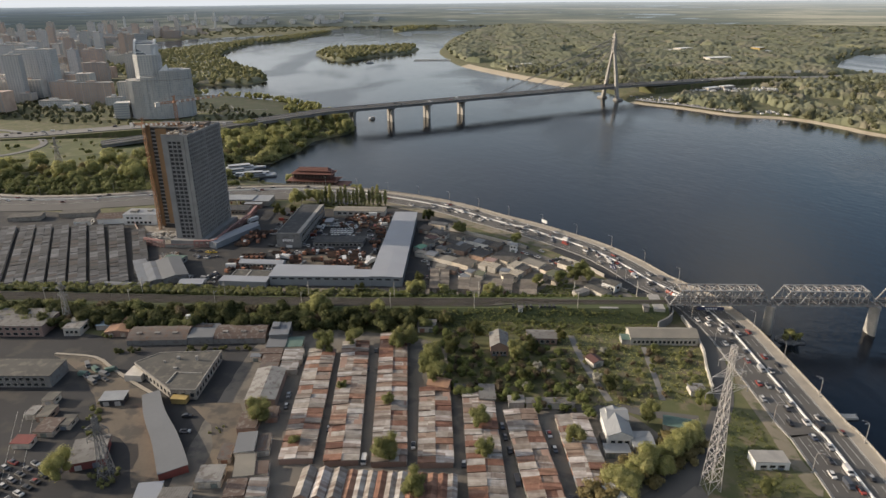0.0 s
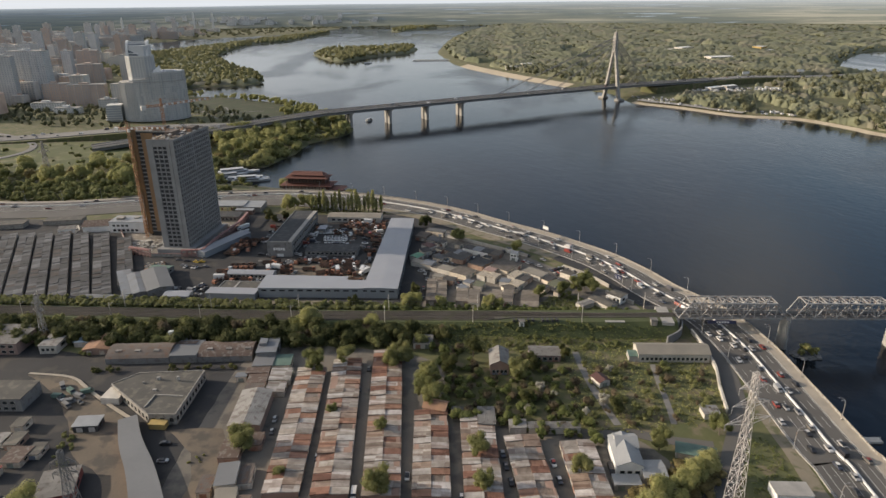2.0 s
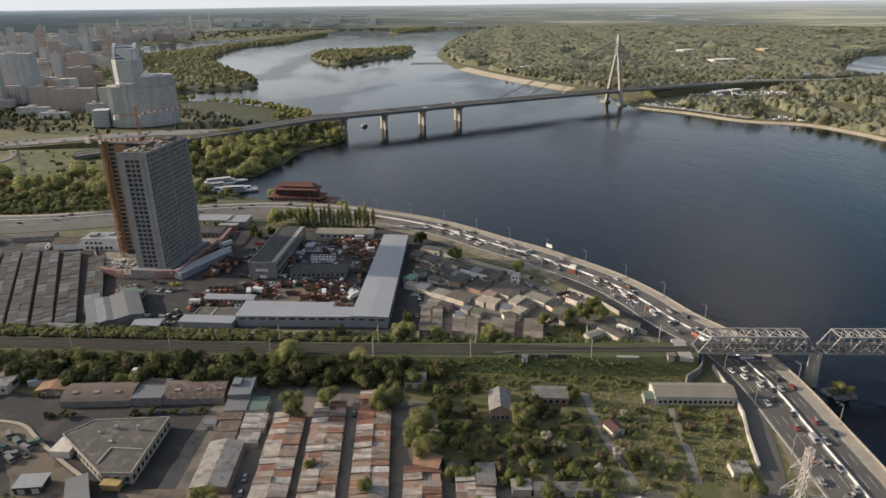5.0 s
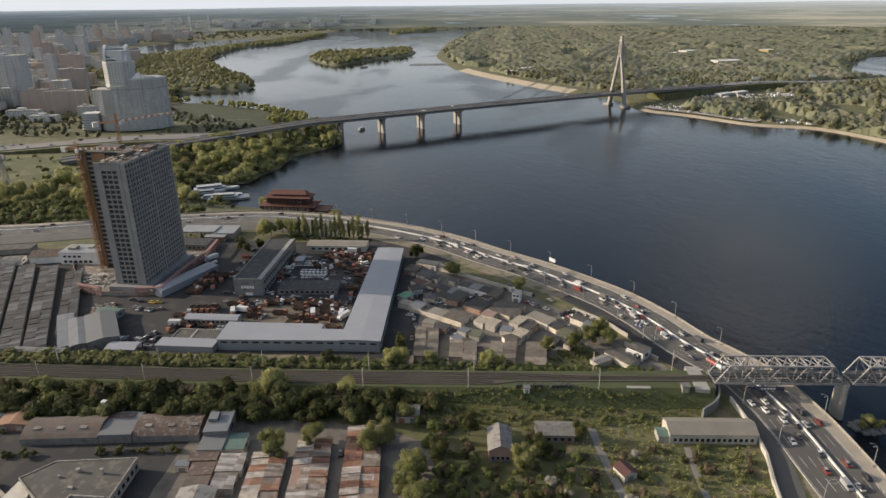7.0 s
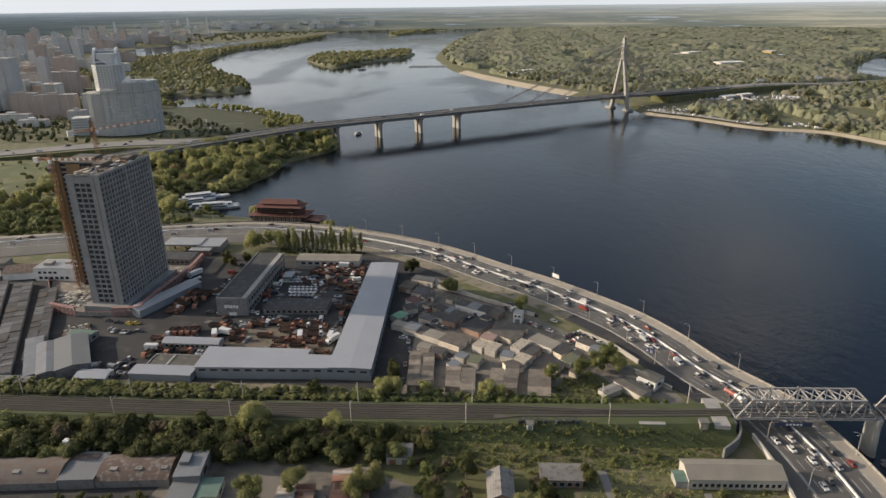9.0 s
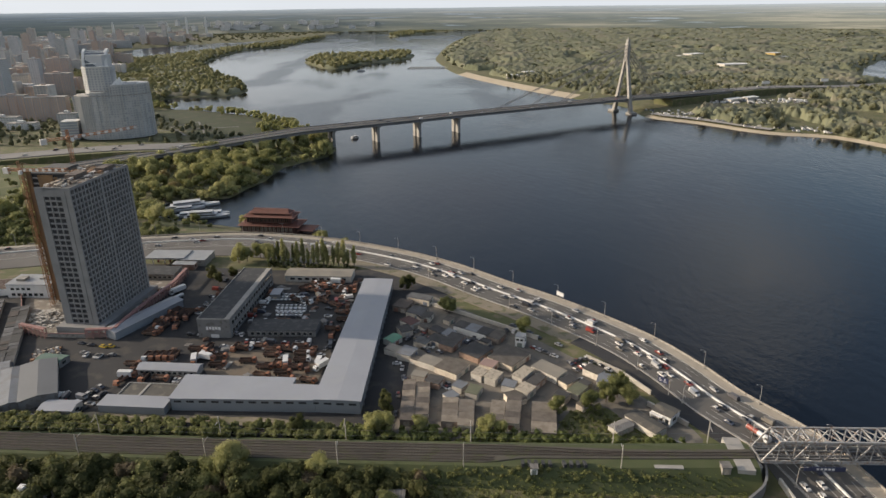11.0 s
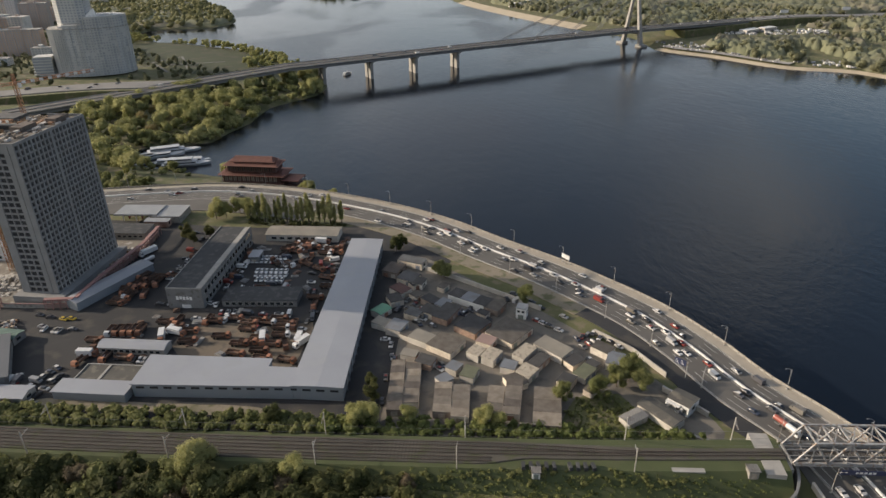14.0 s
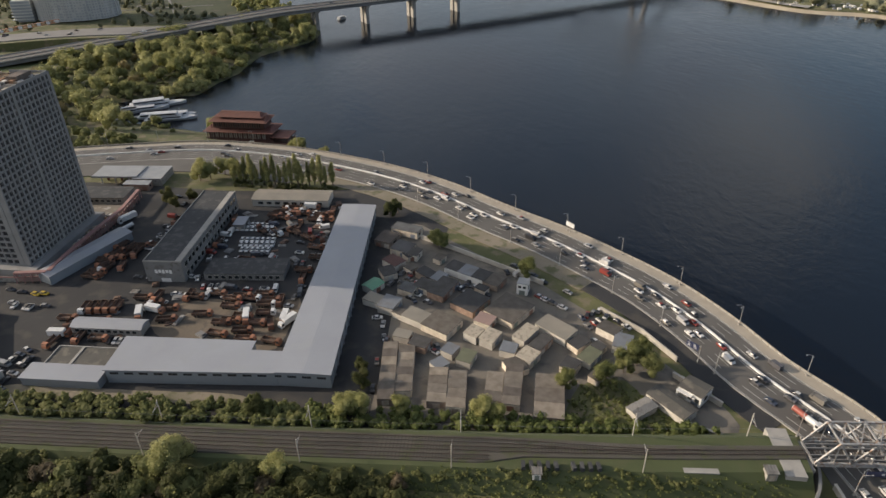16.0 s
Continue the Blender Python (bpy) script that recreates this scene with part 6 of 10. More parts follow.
# a row of deeper gabled garages closing the lanes
for i, (x, w, col) in enumerate(((-64.5, 5.4, "rusty"), (-58.9, 5.2, "pale"), (-53.4, 5.4, "pale"), (-48.8, 3.5, "dark"), (-45.2, 3.5, "rusty"), (-41.6, 3.4, "pale"), (-38.1, 3.4, "pale"), (-34.5, 3.5, "rusty"), (-30.9, 3.5, "dark"),
                                 (-27.3, 3.5, "pale"), (-23.7, 3.5, "dark"), (-20.1, 3.5, "rusty"), (-16.5, 3.5, "dark"), (-13.0, 3.5, "pale"))):
    shed(x, 187.5 + 0.05 * i, w - 0.12, 15.0, 3.2, 2.5, "gable", M_BRICK, M_SHEETS, 1.5 if w > 4 else 0.6, "gabled garage with a " + col + " sheet-metal roof", "garage", along="y", name="garage", over=0.05, group="gabled garages")

# grey sheds west of the garages
S = "grey sheet-roofed shed beside the garages"
shed(-98.8, 246, 12.5, 25, 4.6, 7, "gable", M_BRICK, M_SLATE, 1.2, "long " + S, along="y")
tb_ = shed(-108, 294.5, 9.2, 14, 5.8, 9, "flat", M_WALLGREY, M_PALESHEET, label="tall blue-grey sheet-metal shed", over=0.15)
part("roof_box", boxes((-4, -0.5, -1, 4, 5.95, 7.4)), M_PALESHEET, tb_)
for x, y, w, d, rz, h, c, k in ((-106.6, 283.8, 9.2, 9.0, 7, 3.6, M_GREYPLAIN, "grey felt"), (-98.4, 285.6, 8.4, 9.6, 8, 3.2, M_GREEN2, "grey-green"), (-106.8, 276.4, 10.4, 4.6, 6, 3.0, M_RUST2, "rusted"), (-113.2, 272.6, 4.8, 3.4, 6, 2.6, M_PALESHEET, "pale sheet"), (-95.4, 274, 9.4, 9.6, 8, 3.0, M_GREYSHEETS, "patched grey"), (-104.6, 269.8, 8.6, 6.6, 7, 3.0, M_RUST2, "rusted"),
                            (-103.4, 263, 8.4, 5.0, 7, 3.2, M_SLATERUST, "mottled"), (-94.4, 264.2, 8.0, 8.0, 7, 2.8, M_GREYSHEETS, "patched grey"), (-97.6, 221.5, 7.4, 11.2, 8, 3.2, M_RUST2, "rusted"), (-93.2, 207, 7.4, 11.8, 12, 3.9, M_GREYPLAIN, "plain grey"), (-87.2, 208.8, 5.2, 10.2, 12, 2.6, M_SLATERUST, "mottled"), (-89.2, 195, 7.2, 12.2, 16, 3.2, M_BEIGE, "brown felt"),
                            (-83, 194.8, 5.0, 7.0, 12, 2.6, M_GREYSHEETS, "patched grey"), (-88.4, 183.8, 7.2, 8.6, 10, 2.7, M_RUST2, "rusted"), (-80.8, 184.6, 6.6, 9.4, 10, 2.8, M_GREYSHEETS, "patched grey"), (-90.4, 228.5, 5.0, 8.0, 8, 2.6, M_RUST2, "rusted"), (-100, 190, 9, 9, 8, 2.8, M_SLATE, "grey sheet"), (-99.5, 203, 4.6, 9, 10, 2.5, M_SLATERUST, "mottled")):
    shed(x, y, w, d, h, rz, "flat", M_HUTWALL if c is not M_RUST2 else M_BRICK, c, label="low shed with a " + k + " roof beside the garages", over=0.12)
shed(-151, 296.5, 12, 8, 3.6, 6, "gable", M_BRICK, M_RUST2, 1.0, "brown shed with a rusted roof behind the store halls")
shed(24, 244.8, 20, 4.0, 2.9, 4, "gable", M_WALLPALE, M_SLATE, 0.5, "long pale shed with a corrugated roof", along="x")
shed(9.8, 244.6, 6.5, 5.0, 3.0, 4, "flat", M_WALLPALE, M_SLATE, label="pale shed at the head of a garage row")
shed(-2.6, 249, 6.6, 11, 3.2, 4, "flat", M_CONC, M_SLATE, label="grey box-like shed with a flat roof")
shed(-23.5, 255, 9.5, 7, 3.2, -12, "gable", M_BRICK, M_RUST, 1.8, "shed with an orange rusted gable roof", along="x")
shed(-14.5, 253, 4.5, 4.0, 2.4, 0, "flat", M_CONC, M_ROOFFELT, label="small kiosk with a flat felt roof")
shed(-35.2, 310, 9.2, 8, 3.2, 3, "flat", M_WALLPALE, M_SLATE, label="pale shed at the foot of the tree belt")

# ---- garages and huts north of the railway ----
def split_row(x, y, w, d, rz, h, n, label):
    c, s = math.cos(radians(rz)), math.sin(radians(rz))
    for i in range(n):
        o = (i + 0.5) / n * d - d / 2
        shed(x - s * o, y + c * o, w - 0.06, d / n - 0.06, h + 0.12 * ((i * 7) % 3), rz, "flat", M_HUTWALL, M_ROWROOFS, label=label, cat="garage", name="garage", over=0.02, group="garages by the railway")


GN = "brick garage with a felted flat roof, in a row"
split_row(-37.2, 369.5, 5.6, 30.0, 5, 2.9, 7, GN)
split_row(-31.4, 371.0, 6.0, 24.0, 4, 2.7, 6, GN)
split_row(-19.0, 363.0, 6.6, 17.0, 2, 3.0, 4, GN)
split_row(-12.3, 361.5, 6.5, 18.0, 1, 2.9, 4, GN)
split_row(0.4, 363.4, 6.0, 14.0, -4, 2.9, 3, GN)
split_row(6.8, 365.0, 6.2, 20.0, -5, 3.0, 5, GN)
split_row(19.0, 360.2, 10.0, 20.5, -4, 3.0, 3, "wide garage with a dark felted roof")
def huts(rows, wall, cover, label):
    """Flat-roofed huts (x, y, width, depth, turn, height) of one look, each an object of its own."""
    for x, y, w, d, rz, h in rows:
        shed(x, y, w, d, h, rz, "flat", wall, cover, label=label, cat="hut", name="hut", over=0.15, group="huts by the quay road")


huts(((-46.1, 441.1, 6.7, 8.6, 52.3, 3.2),), M_WALLPALE, M_REDROOF, "white-walled hut with a red-brown roof")
huts(((-3.9, 401.1, 6.2, 7.0, 65.1, 3.0),), M_HUTWALL, M_PINK, "hut with a faded pink roof")
huts(((-47.6, 432.9, 6.3, 7.4, 29.4, 2.8), (-30.6, 432.7, 5.9, 7.9, 51.2, 3.0), (-22.3, 421.9, 13.2, 7.7, 64.0, 3.2), (-0.8, 428.8, 8.3, 7.3, 61.3, 3.0), (-10.3, 412.8, 12.3, 11.3, 56.3, 3.0), (5.5, 408.8, 15.6, 14.0, 54.4, 3.0), (-20.7, 397.6, 11.2, 12.2, 60.0, 3.0)), M_HUTWALL, M_DARKROOFS, "masonry hut with a dark felted roof")
huts(((-27.7, 385.8, 6.4, 7.1, 69.9, 2.8), (17.2, 388.4, 9.3, 5.0, 55.5, 3.0), (7.8, 375.2, 7.1, 7.4, 28.7, 2.8), (43.6, 398.4, 6.0, 8.0, 50.4, 3.2), (31.4, 389.6, 7.4, 5.2, 42.9, 2.8), (27.3, 376.8, 6.5, 5.6, 59.5, 3.0)), M_HUTWALL, M_DARKROOFS, "masonry hut with a brown-grey felted roof")
huts(((-43.0, 409.2, 8.6, 7.1, 71.8, 3.4), (-24.6, 429.8, 6.7, 5.2, 57.3, 2.9), (-16.2, 382.4, 5.4, 5.0, 60.8, 2.8), (5.4, 384.4, 5.7, 5.8, 73.4, 3.0), (47.6, 390.8, 9.0, 6.5, 72.6, 3.2), (-19.4, 374.4, 5.3, 5.0, 42.7, 2.7)), M_WALLPALE, M_PALESHEET, "pale hut with a light sheet roof")
huts(((-7.8, 392.5, 6.4, 5.6, 59.9, 3.4), (-1.6, 390.2, 7.4, 5.8, 61.1, 3.6), (11.6, 392.6, 10.0, 5.4, 55.2, 3.8), (12.4, 380.6, 7.0, 6.3, 55.4, 3.4)), M_WALLPALE, M_CREAMROOF, "cream-walled hut with a pale sunlit roof")
huts(((-31.2, 401.8, 7.0, 9.6, 61.3, 3.0), (-50.1, 412.4, 5.9, 7.5, 66.0, 2.8), (23.4, 397.2, 8.0, 14.2, 49.9, 3.4), (-34.9, 389.8, 4.7, 6.4, 76.6, 2.8)), M_WALLPALE, M_BEIGE, "hut with pale walls and a tan felted roof")
huts(((-9.9, 378.6, 7.0, 5.6, 70.6, 3.0), (34.6, 382.4, 8.4, 5.6, 52.2, 2.8)), M_WALLPALE, M_OLIVE, "hut with an olive-green roof")
for k, c in enumerate((M_DARKROOFS, M_PALESHEET, M_DARKROOFS)):
    o_k = (k - 1) * 6.75
    shed(-12.3 + o_k * math.sin(radians(117.6)) * 1.0, 435.0 - o_k * 0.48, 7.6, 6.6, 3.2, 62.4, "flat", M_WHITE, c, label="white-fronted workshop unit in a short row", cat="workshop", name="workshop_unit", over=0.1, group="row of workshop units")
for x, y, w, d, rz, h in ((-44.2, 470.6, 14.0, 6.5, -20, 3.4), (-52.4, 461.6, 8.4, 10.0, -20, 3.2), (-43.8, 453.6, 9.0, 8.6, -23, 3.0), (-37.8, 449.0, 5.0, 6.4, -16, 3.0), (-30.0, 423.5, 8.0, 7.0, -28, 2.9), (-37.0, 421.0, 7.0, 6.0, -25, 2.8)):
    shed(x, y, w, d, h, rz, "flat", M_HUTWALL, M_ROOFS, label="long shed with a grey felted roof and pale walls", over=0.15)
wc = shed(11.3, 424.6, 4.6, 4.6, 5.4, -14, "flat", M_WHITE, M_PALEROOF, label="white two-storey cabin among the huts", cat="hut", name="hut", over=0.1)
wall_windows(wc, -2, 2, 3.4, 4.4, -2.32, 2, "y-")
shed(-52.2, 422.4, 7.3, 6.1, 2.8, 56, "gable", M_WALLPALE, M_GREEN, 0.7, "small shed with a green painted roof")
shed(59.0, 360.4, 7.0, 15.0, 3.0, 40, "gable", M_WALLPALE, M_ROOFFELT, 0.7, "low house with a dark pitched roof and white walls", along="y")
shed(49.0, 357.6, 9.0, 5.0, 2.6, 36, "gable", M_WALLPALE, M_SLATE, 0.5, "low pale annexe with a sheet roof")
hs = shed(68.0, 366.6, 8.4, 7.4, 4.4, -42, "gable", M_WHITE, M_ROOFFELT, 0.6, "white house with an open porch and dark roof", "house", name="house")
part("porch_post", boxes((-4.0, -3.6, -5.2, -4.8, 0, 3.6), (-4.2, 1.2, -5.3, -3.6, 3.6, 3.8)), M_WHITE, hs)
wall_windows(hs, -1.0, 4.0, 1.4, 3.0, -3.72, 2, "y-")

for x, y, w, d, rz in ((-38, 437, 4.5, 5, 52), (-38, 404, 4, 5, 62), (36, 372, 5, 4, 50), (-40, 448, 5, 5, 40), (-26, 446, 5, 4, 60), (-6, 423, 4, 5, 60), (38.5, 388, 4, 4.5, 48)):
    shed(x, y, w, d, 2.6, rz, "flat", M_HUTWALL, M_DARKROOFS, label="small lean-to shed squeezed between huts", over=0.15)
for a, b in (((-37, 466), (-18, 455)), ((-18, 455), (4, 441)), ((4, 441), (20, 430)), ((42, 413), (56, 400)), ((56, 400), (66, 384))):
    L = math.dist(a, b)
    solid("yard_wall", boxes((0, L, -0.15, 0.15, 0, 2.2), (-0.05, L + 0.05, -0.25, 0.25, 2.2, 2.4)), M_WALLPALE, "pale masonry wall round the garage yard", "wall", at=(*a, G), rz=math.degrees(math.atan2(b[1] - a[1], b[0] - a[0])))

# ---- long garage rows in the west ----
def west_row(cx, cy, L=124, w=9.0, rz=32):
    t = thing("garage_row", "long low garage row under grey sheet roofs", "garages", "western garage rows", at=(cx, cy, G), rz=rz)
    part("wall", boxes((-w / 2, w / 2, -L / 2, L / 2, 0, 2.5)), M_CONC, t)
    bm = bmesh.new()
    g = random.Random(int(cx))
    y = -L / 2
    while y < L / 2 - 1:
        p = min(g.choice((3.4, 3.5, 6.8, 3.6)), L / 2 - y)
        for s in (-1, 1):
            h = 2.55 + g.uniform(0, 0.35)
            x0, x1 = (0.02, w / 2 + 0.3) if s > 0 else (-w / 2 - 0.3, -0.02)
            box(bm, x0, x1, y + 0.04, y + p - 0.04, 2.46, h)
        y += p
    tagged(part("roof", bm, M_GREYROOFS, t, "grey patched roof sheets"), kind="stuff")


for cx, cy in ((-349.5, 393), (-336, 394), (-322.5, 396), (-310, 397.8), (-297.5, 399.6), (-284.5, 400.4), (-271.3, 401.6)):
    west_row(cx, cy)
west_row(-257.5, 402.5, 118, 9.5, 31)
west_row(-243.5, 406.0, 92, 8.5, 30)
shed(-203.5, 371.5, 14.5, 34, 4.6, 34, "gable", M_WALLGREY, M_GREYPLAIN, 1.0, "large grey-roofed barn beside the garage rows", "barn", along="y", name="barn")
shed(-213.2, 366.6, 8.2, 33, 3.7, 34, "gable", M_WALLGREY, M_PALESHEET, 0.7, "long shed with a pale sheet-metal roof", along="y")
shed(-211, 391.5, 13, 7, 3.2, -6, "gable", M_WALLGREY, M_GREEN2, 0.8, "low shed with a grey-green roof")
shed(-221.5, 369.0, 7.6, 40, 3.0, 34, "flat", M_WALLGREY, M_PALESHEET, label="long garage shed with a light sheet roof")
shed(-222, 348.6, 26, 4.4, 2.8, 1, "gable", M_WALLGREY, M_GREYPLAIN, 0.5, "narrow grey shed along the railway wall")
shed(-182.4, 354.6, 14.6, 7.6, 3.0, 2, "gable", M_CONC, M_HALLROOF, 0.9, "small yard hut with a pale metal roof")
for x in range(-330, -180, 22):
    sw = solid("yard_wall", boxes((-11, 11, -0.2, 0.2, 0, 2.4), *[(-11 + i * 4.4, -10.6 + i * 4.4, -0.3, 0.3, 0, 2.6) for i in range(5)]), M_CONC, "grey concrete panel wall along the railway", "wall", "yard wall panels", at=(x, 352.5 + 0.02 * x, G), rz=2)

# ---- truck yard buildings ----
def build_workshop():
    t = thing("workshop", "long two-storey workshop with a black felt roof", "workshop", at=(-144.6, 456.5, G), rz=1)
    w, d, h = 17.0, 69.0, 10.2
    part("wall", boxes((-w / 2, w / 2, -d / 2, d / 2, 0, h)), M_WALLGREY, t, "grey rendered walls")
    part("roof", boxes((-w / 2 + 0.3, w / 2 - 3.2, -d / 2 + 0.3, d / 2 - 0.3, h, h + 0.12)), M_BLACKFELT, t, "black felt roof")
    part("roof_strip", boxes((w / 2 - 3.1, w / 2 - 0.3, -d / 2 + 0.3, d / 2 - 0.3, h, h + 0.1)), M_CONC, t)
    part("parapet", boxes((-w / 2, w / 2, -d / 2, -d / 2 + 0.3, h, h + 0.6), (-w / 2, -w / 2 + 0.3, -d / 2 + 0.3, d / 2, h, h + 0.5), (w / 2 - 0.3, w / 2, -d / 2 + 0.3, d / 2, h, h + 0.5)), M_CONC, t)
    wall_windows(t, -d / 2 + 2, d / 2 - 2, 6.3, 8.3, w / 2 + 0.02, 16, "x+")
    wall_windows(t, -d / 2 + 2, d / 2 - 2, 1.6, 3.6, w / 2 + 0.02, 16, "x+")
    for i in range(5):
        part("wall_panel", boxes((-4.2 + i * 1.6, -3.0 + i * 1.6, -d / 2 - 0.1, -d / 2 + 0.02, 4.4 + 0.3 * (i % 2), 6.2)), M_WHITE, t, "worn white sign shape")
    part("door", boxes((-2, 2.2, -d / 2 - 0.08, -d / 2 + 0.02, 0, 1.9)), M_WHITE, t)


build_workshop()
lb = shed(-110.5, 431.5, 35, 12.5, 3.4, 3, "flat", M_WALLGREY, M_BLACKFELT, label="low workshop with a dark flat roof and many windows", cat="workshop", name="low_workshop")
wall_windows(lb, -16.5, 16.5, 1.0, 2.5, -6.27, 11, "y-")
nb = shed(-110, 501, 41, 12, 4.0, 1, "gable", M_WALLPALE, M_BEIGE, 1.0, "long storehouse with a weathered tan roof", "storehouse", name="storehouse")
wall_windows(nb, -18, 18, 1.4, 2.8, -6.02, 8, "y-")
shed(-189.5, 438, 9.0, 44, 4.2, -22, "gable", M_HALLWALL, M_HALLROOF, 1.0, "long narrow grey store beside the building site", along="y", name="store")
shed(-128, 472, 5.5, 8, 3.6, 1, "flat", M_WALLGREY, M_HALLROOF, label="annexe of the long workshop")
sv = thing("filling_station", "filling station under a pale flat canopy", "filling station", at=(-217, 522, G), rz=3)
part("canopy", boxes((-14, 12, -6.5, 8.5, 4.6, 5.4), (-14.2, 12.2, -6.7, -6.5, 4.5, 5.5)), M_PALEROOF, sv, "pale flat canopy with a thin white edge")
for x in (-10, -2, 6):
    for y in (-4, 5):
        part("column", boxes((x - 0.25, x + 0.25, y - 0.25, y + 0.25, 0, 4.6)), M_WHITE, sv)
    part("pump", boxes((x + 1.2, x + 2.0, -0.5, 0.5, 0, 1.7)), M_REDDULL, sv)
part("kiosk", boxes((3, 11, 1, 8, 0, 4.4)), M_WALLDIM, sv)
shed(-199, 524, 16, 17, 4.4, 3, "flat", M_WALLDIM, M_PALEROOF, label="pale service building with a grey roof", over=0.3)
shed(-202, 511.5, 14, 5, 3.8, 3, "flat", M_BRICK, M_PALEROOF, label="brick-red service building with a pale roof")
wb = shed(-274, 470, 26, 15, 8.2, 3, "flat", M_WHITE, M_PALEROOF, label="white two-storey site office with a pale flat roof", cat="office", name="site_office")
wall_windows(wb, -11, 9, 1.2, 2.8, -7.52, 6, "y-")
wall_windows(wb, -11, 2, 4.9, 6.2, -7.52, 4, "y-")
part("roof_unit", boxes((-9, -4, -3, 2, 8.4, 10.0)), M_WALLDIM, wb)
part("roof_unit", boxes((3, 6, 0, 4, 8.4, 9.4)), M_WALLDIM, wb)
shed(-262, 487, 22, 9, 4.0, 3, "flat", M_WALLDIM, M_PALEROOF, label="low pale site store beyond the office")
shed(-299, 470, 20, 15, 4.6, 14, "gable", M_WHITE, M_RUST2, 2.6, "white-walled house with a dark rust-brown roof", "house", name="house", over=0.6)
shed(-319, 462, 12, 9, 3.4, 14, "gable", M_WHITE, M_SLATE, 1.2, "small white outbuilding with a grey roof")
wl2 = shed(-216, 499, 30, 13, 3.6, 3, "flat", M_WALLDIM, M_BLACKFELT, label="low pale building with a dark flat roof behind the site", over=0.3)
wall_windows(wl2, -14, 14, 1.1, 2.3, -6.52, 9, "y-")
shed(-335, 482, 28, 10, 3.5, 12, "flat", M_WALLDIM, M_ROOFFELT, label="long pale shed by the main road")
shed(-372, 470, 24, 10, 3.5, 12, "flat", M_WALLDIM, M_ROOFFELT, label="long pale shed by the main road")

# site hoarding: pink framed gantries along the street side, solid boards elsewhere
GANTRY = [(-279.5, 463.5), (-248, 421.6), (-231, 416.6), (-210, 417.6), (-196.5, 419.5), (-196.8, 433), (-195.8, 455), (-194, 478), (-196, 500)]
for k, (a, b) in enumerate(zip(GANTRY, GANTRY[1:])):
    L = math.dist(a, b)
    framed = k in (1, 3, 4, 5, 6, 7)
    t = thing("site_hoarding", "pink-red framed hoarding with a covered walkway" if framed else "pale site wall with a pink-red rail", "hoarding", "site hoarding runs", at=(*a, G), rz=math.degrees(math.atan2(b[1] - a[1], b[0] - a[0])))
    part("panel", boxes((0, L, -0.08, 0.08, 0, 2.2)), M_PINK if framed else M_WALLDIM, t)
    part("top_rail", boxes((0, L, -0.2, 0.2, 2.2, 2.5)), M_HOARD, t)
    if framed:
        part("canopy", boxes((0, L, -1.6, 0.3, 5.2, 5.5), (0, L, -1.6, -1.4, 4.6, 5.2)), M_HOARD, t)
        n_p = max(2, int(L / 2.8))
        for q in range(n_p + 1):
            x = (L - 0.35) * q / n_p
            part("post", boxes((x, x + 0.35, -0.22, 0.22, 2.5, 5.2), (x, x + 0.35, -1.6, -1.3, 0, 4.6)), M_HOARD, t)
rb = bmesh.new()
g_r = random.Random(88)
for i in range(190):
    a_r, r_r = g_r.uniform(0, 6.28), g_r.random() ** 0.6
    x, y = -245 + 15 * r_r * math.cos(a_r), 437 + 12 * r_r * math.sin(a_r)
    w = g_r.uniform(0.4, 2.0)
    box(rb, x, x + w, y, y + w * g_r.uniform(0.6, 1.4), G, G + (2.6 * (1 - r_r) + 0.3) * g_r.uniform(0.4, 1.1))
tagged(solid("rubble_heap", rb, M_RUBBLE, "heap of pale rubble and boards on the building site", "rubble"), kind="stuff")
cb = bmesh.new()
for i in range(90):
    x, y = g_r.uniform(-203, -198.5), g_r.uniform(424, 480)
    w, d, h = g_r.uniform(0.5, 2.2), g_r.uniform(0.5, 2.6), g_r.uniform(0.4, 2.0)
    box(cb, x, x + w, y, y + d, G, G + h)
tagged(solid("site_materials", cb, M_CLUTTER, "stacked building materials behind the hoarding", "building materials"), kind="stuff")
sheet("ground_site", [(-276, 462), (-262, 442), (-247, 423), (-230, 418.5), (-198, 420), (-198, 450), (-196, 496), (-230, 494), (-262, 484)], G + 0.06, M_SITE, "trampled pale earth of the building site", "yard")
# scrap heap between the barn and the street
cb = bmesh.new()
for i in range(70):
    x, y = g_r.gauss(-219, 3.0), g_r.gauss(397, 3.5)
    w, h = g_r.uniform(0.4, 1.6), g_r.uniform(0.3, 2.4)
    box(cb, x, x + w, y, y + w, G, G + h)
tagged(solid("scrap_pile", cb, M_CLUTTER, "pile of pale scrap and sacks beside the garages", "scrap"), kind="stuff")


# ---- depot in the south-west ----
d1 = shed(-221, 248, 48, 14, 6.0, 4, "flat", M_WALLGREY, M_ROOFFELT, label="long pale two-storey depot office with a felt roof", cat="office", name="depot_office")
wall_windows(d1, -22, 22, 3.6, 5.0, -7.02, 14, "y-")
wall_windows(d1, -22, 22, 0.9, 2.2, -7.02, 14, "y-")
d2 = shed(-250, 296, 36, 20, 6.0, 4, "flat", M_PINK, M_SLATE, label="pink-plastered two-storey workshop with small windows", cat="workshop", name="pink_workshop")
wall_windows(d2, -17, 17, 3.8, 5.2, -10.02, 9, "y-")
wall_windows(d2, -17, 17, 0.9, 2.3, -10.02, 9, "y-")
d3 = shed(-217.5, 295.5, 8.5, 13, 4.4, 6, "flat", M_WALLPALE, M_SLATE, label="small pale house with a flat roof", cat="house", name="house")
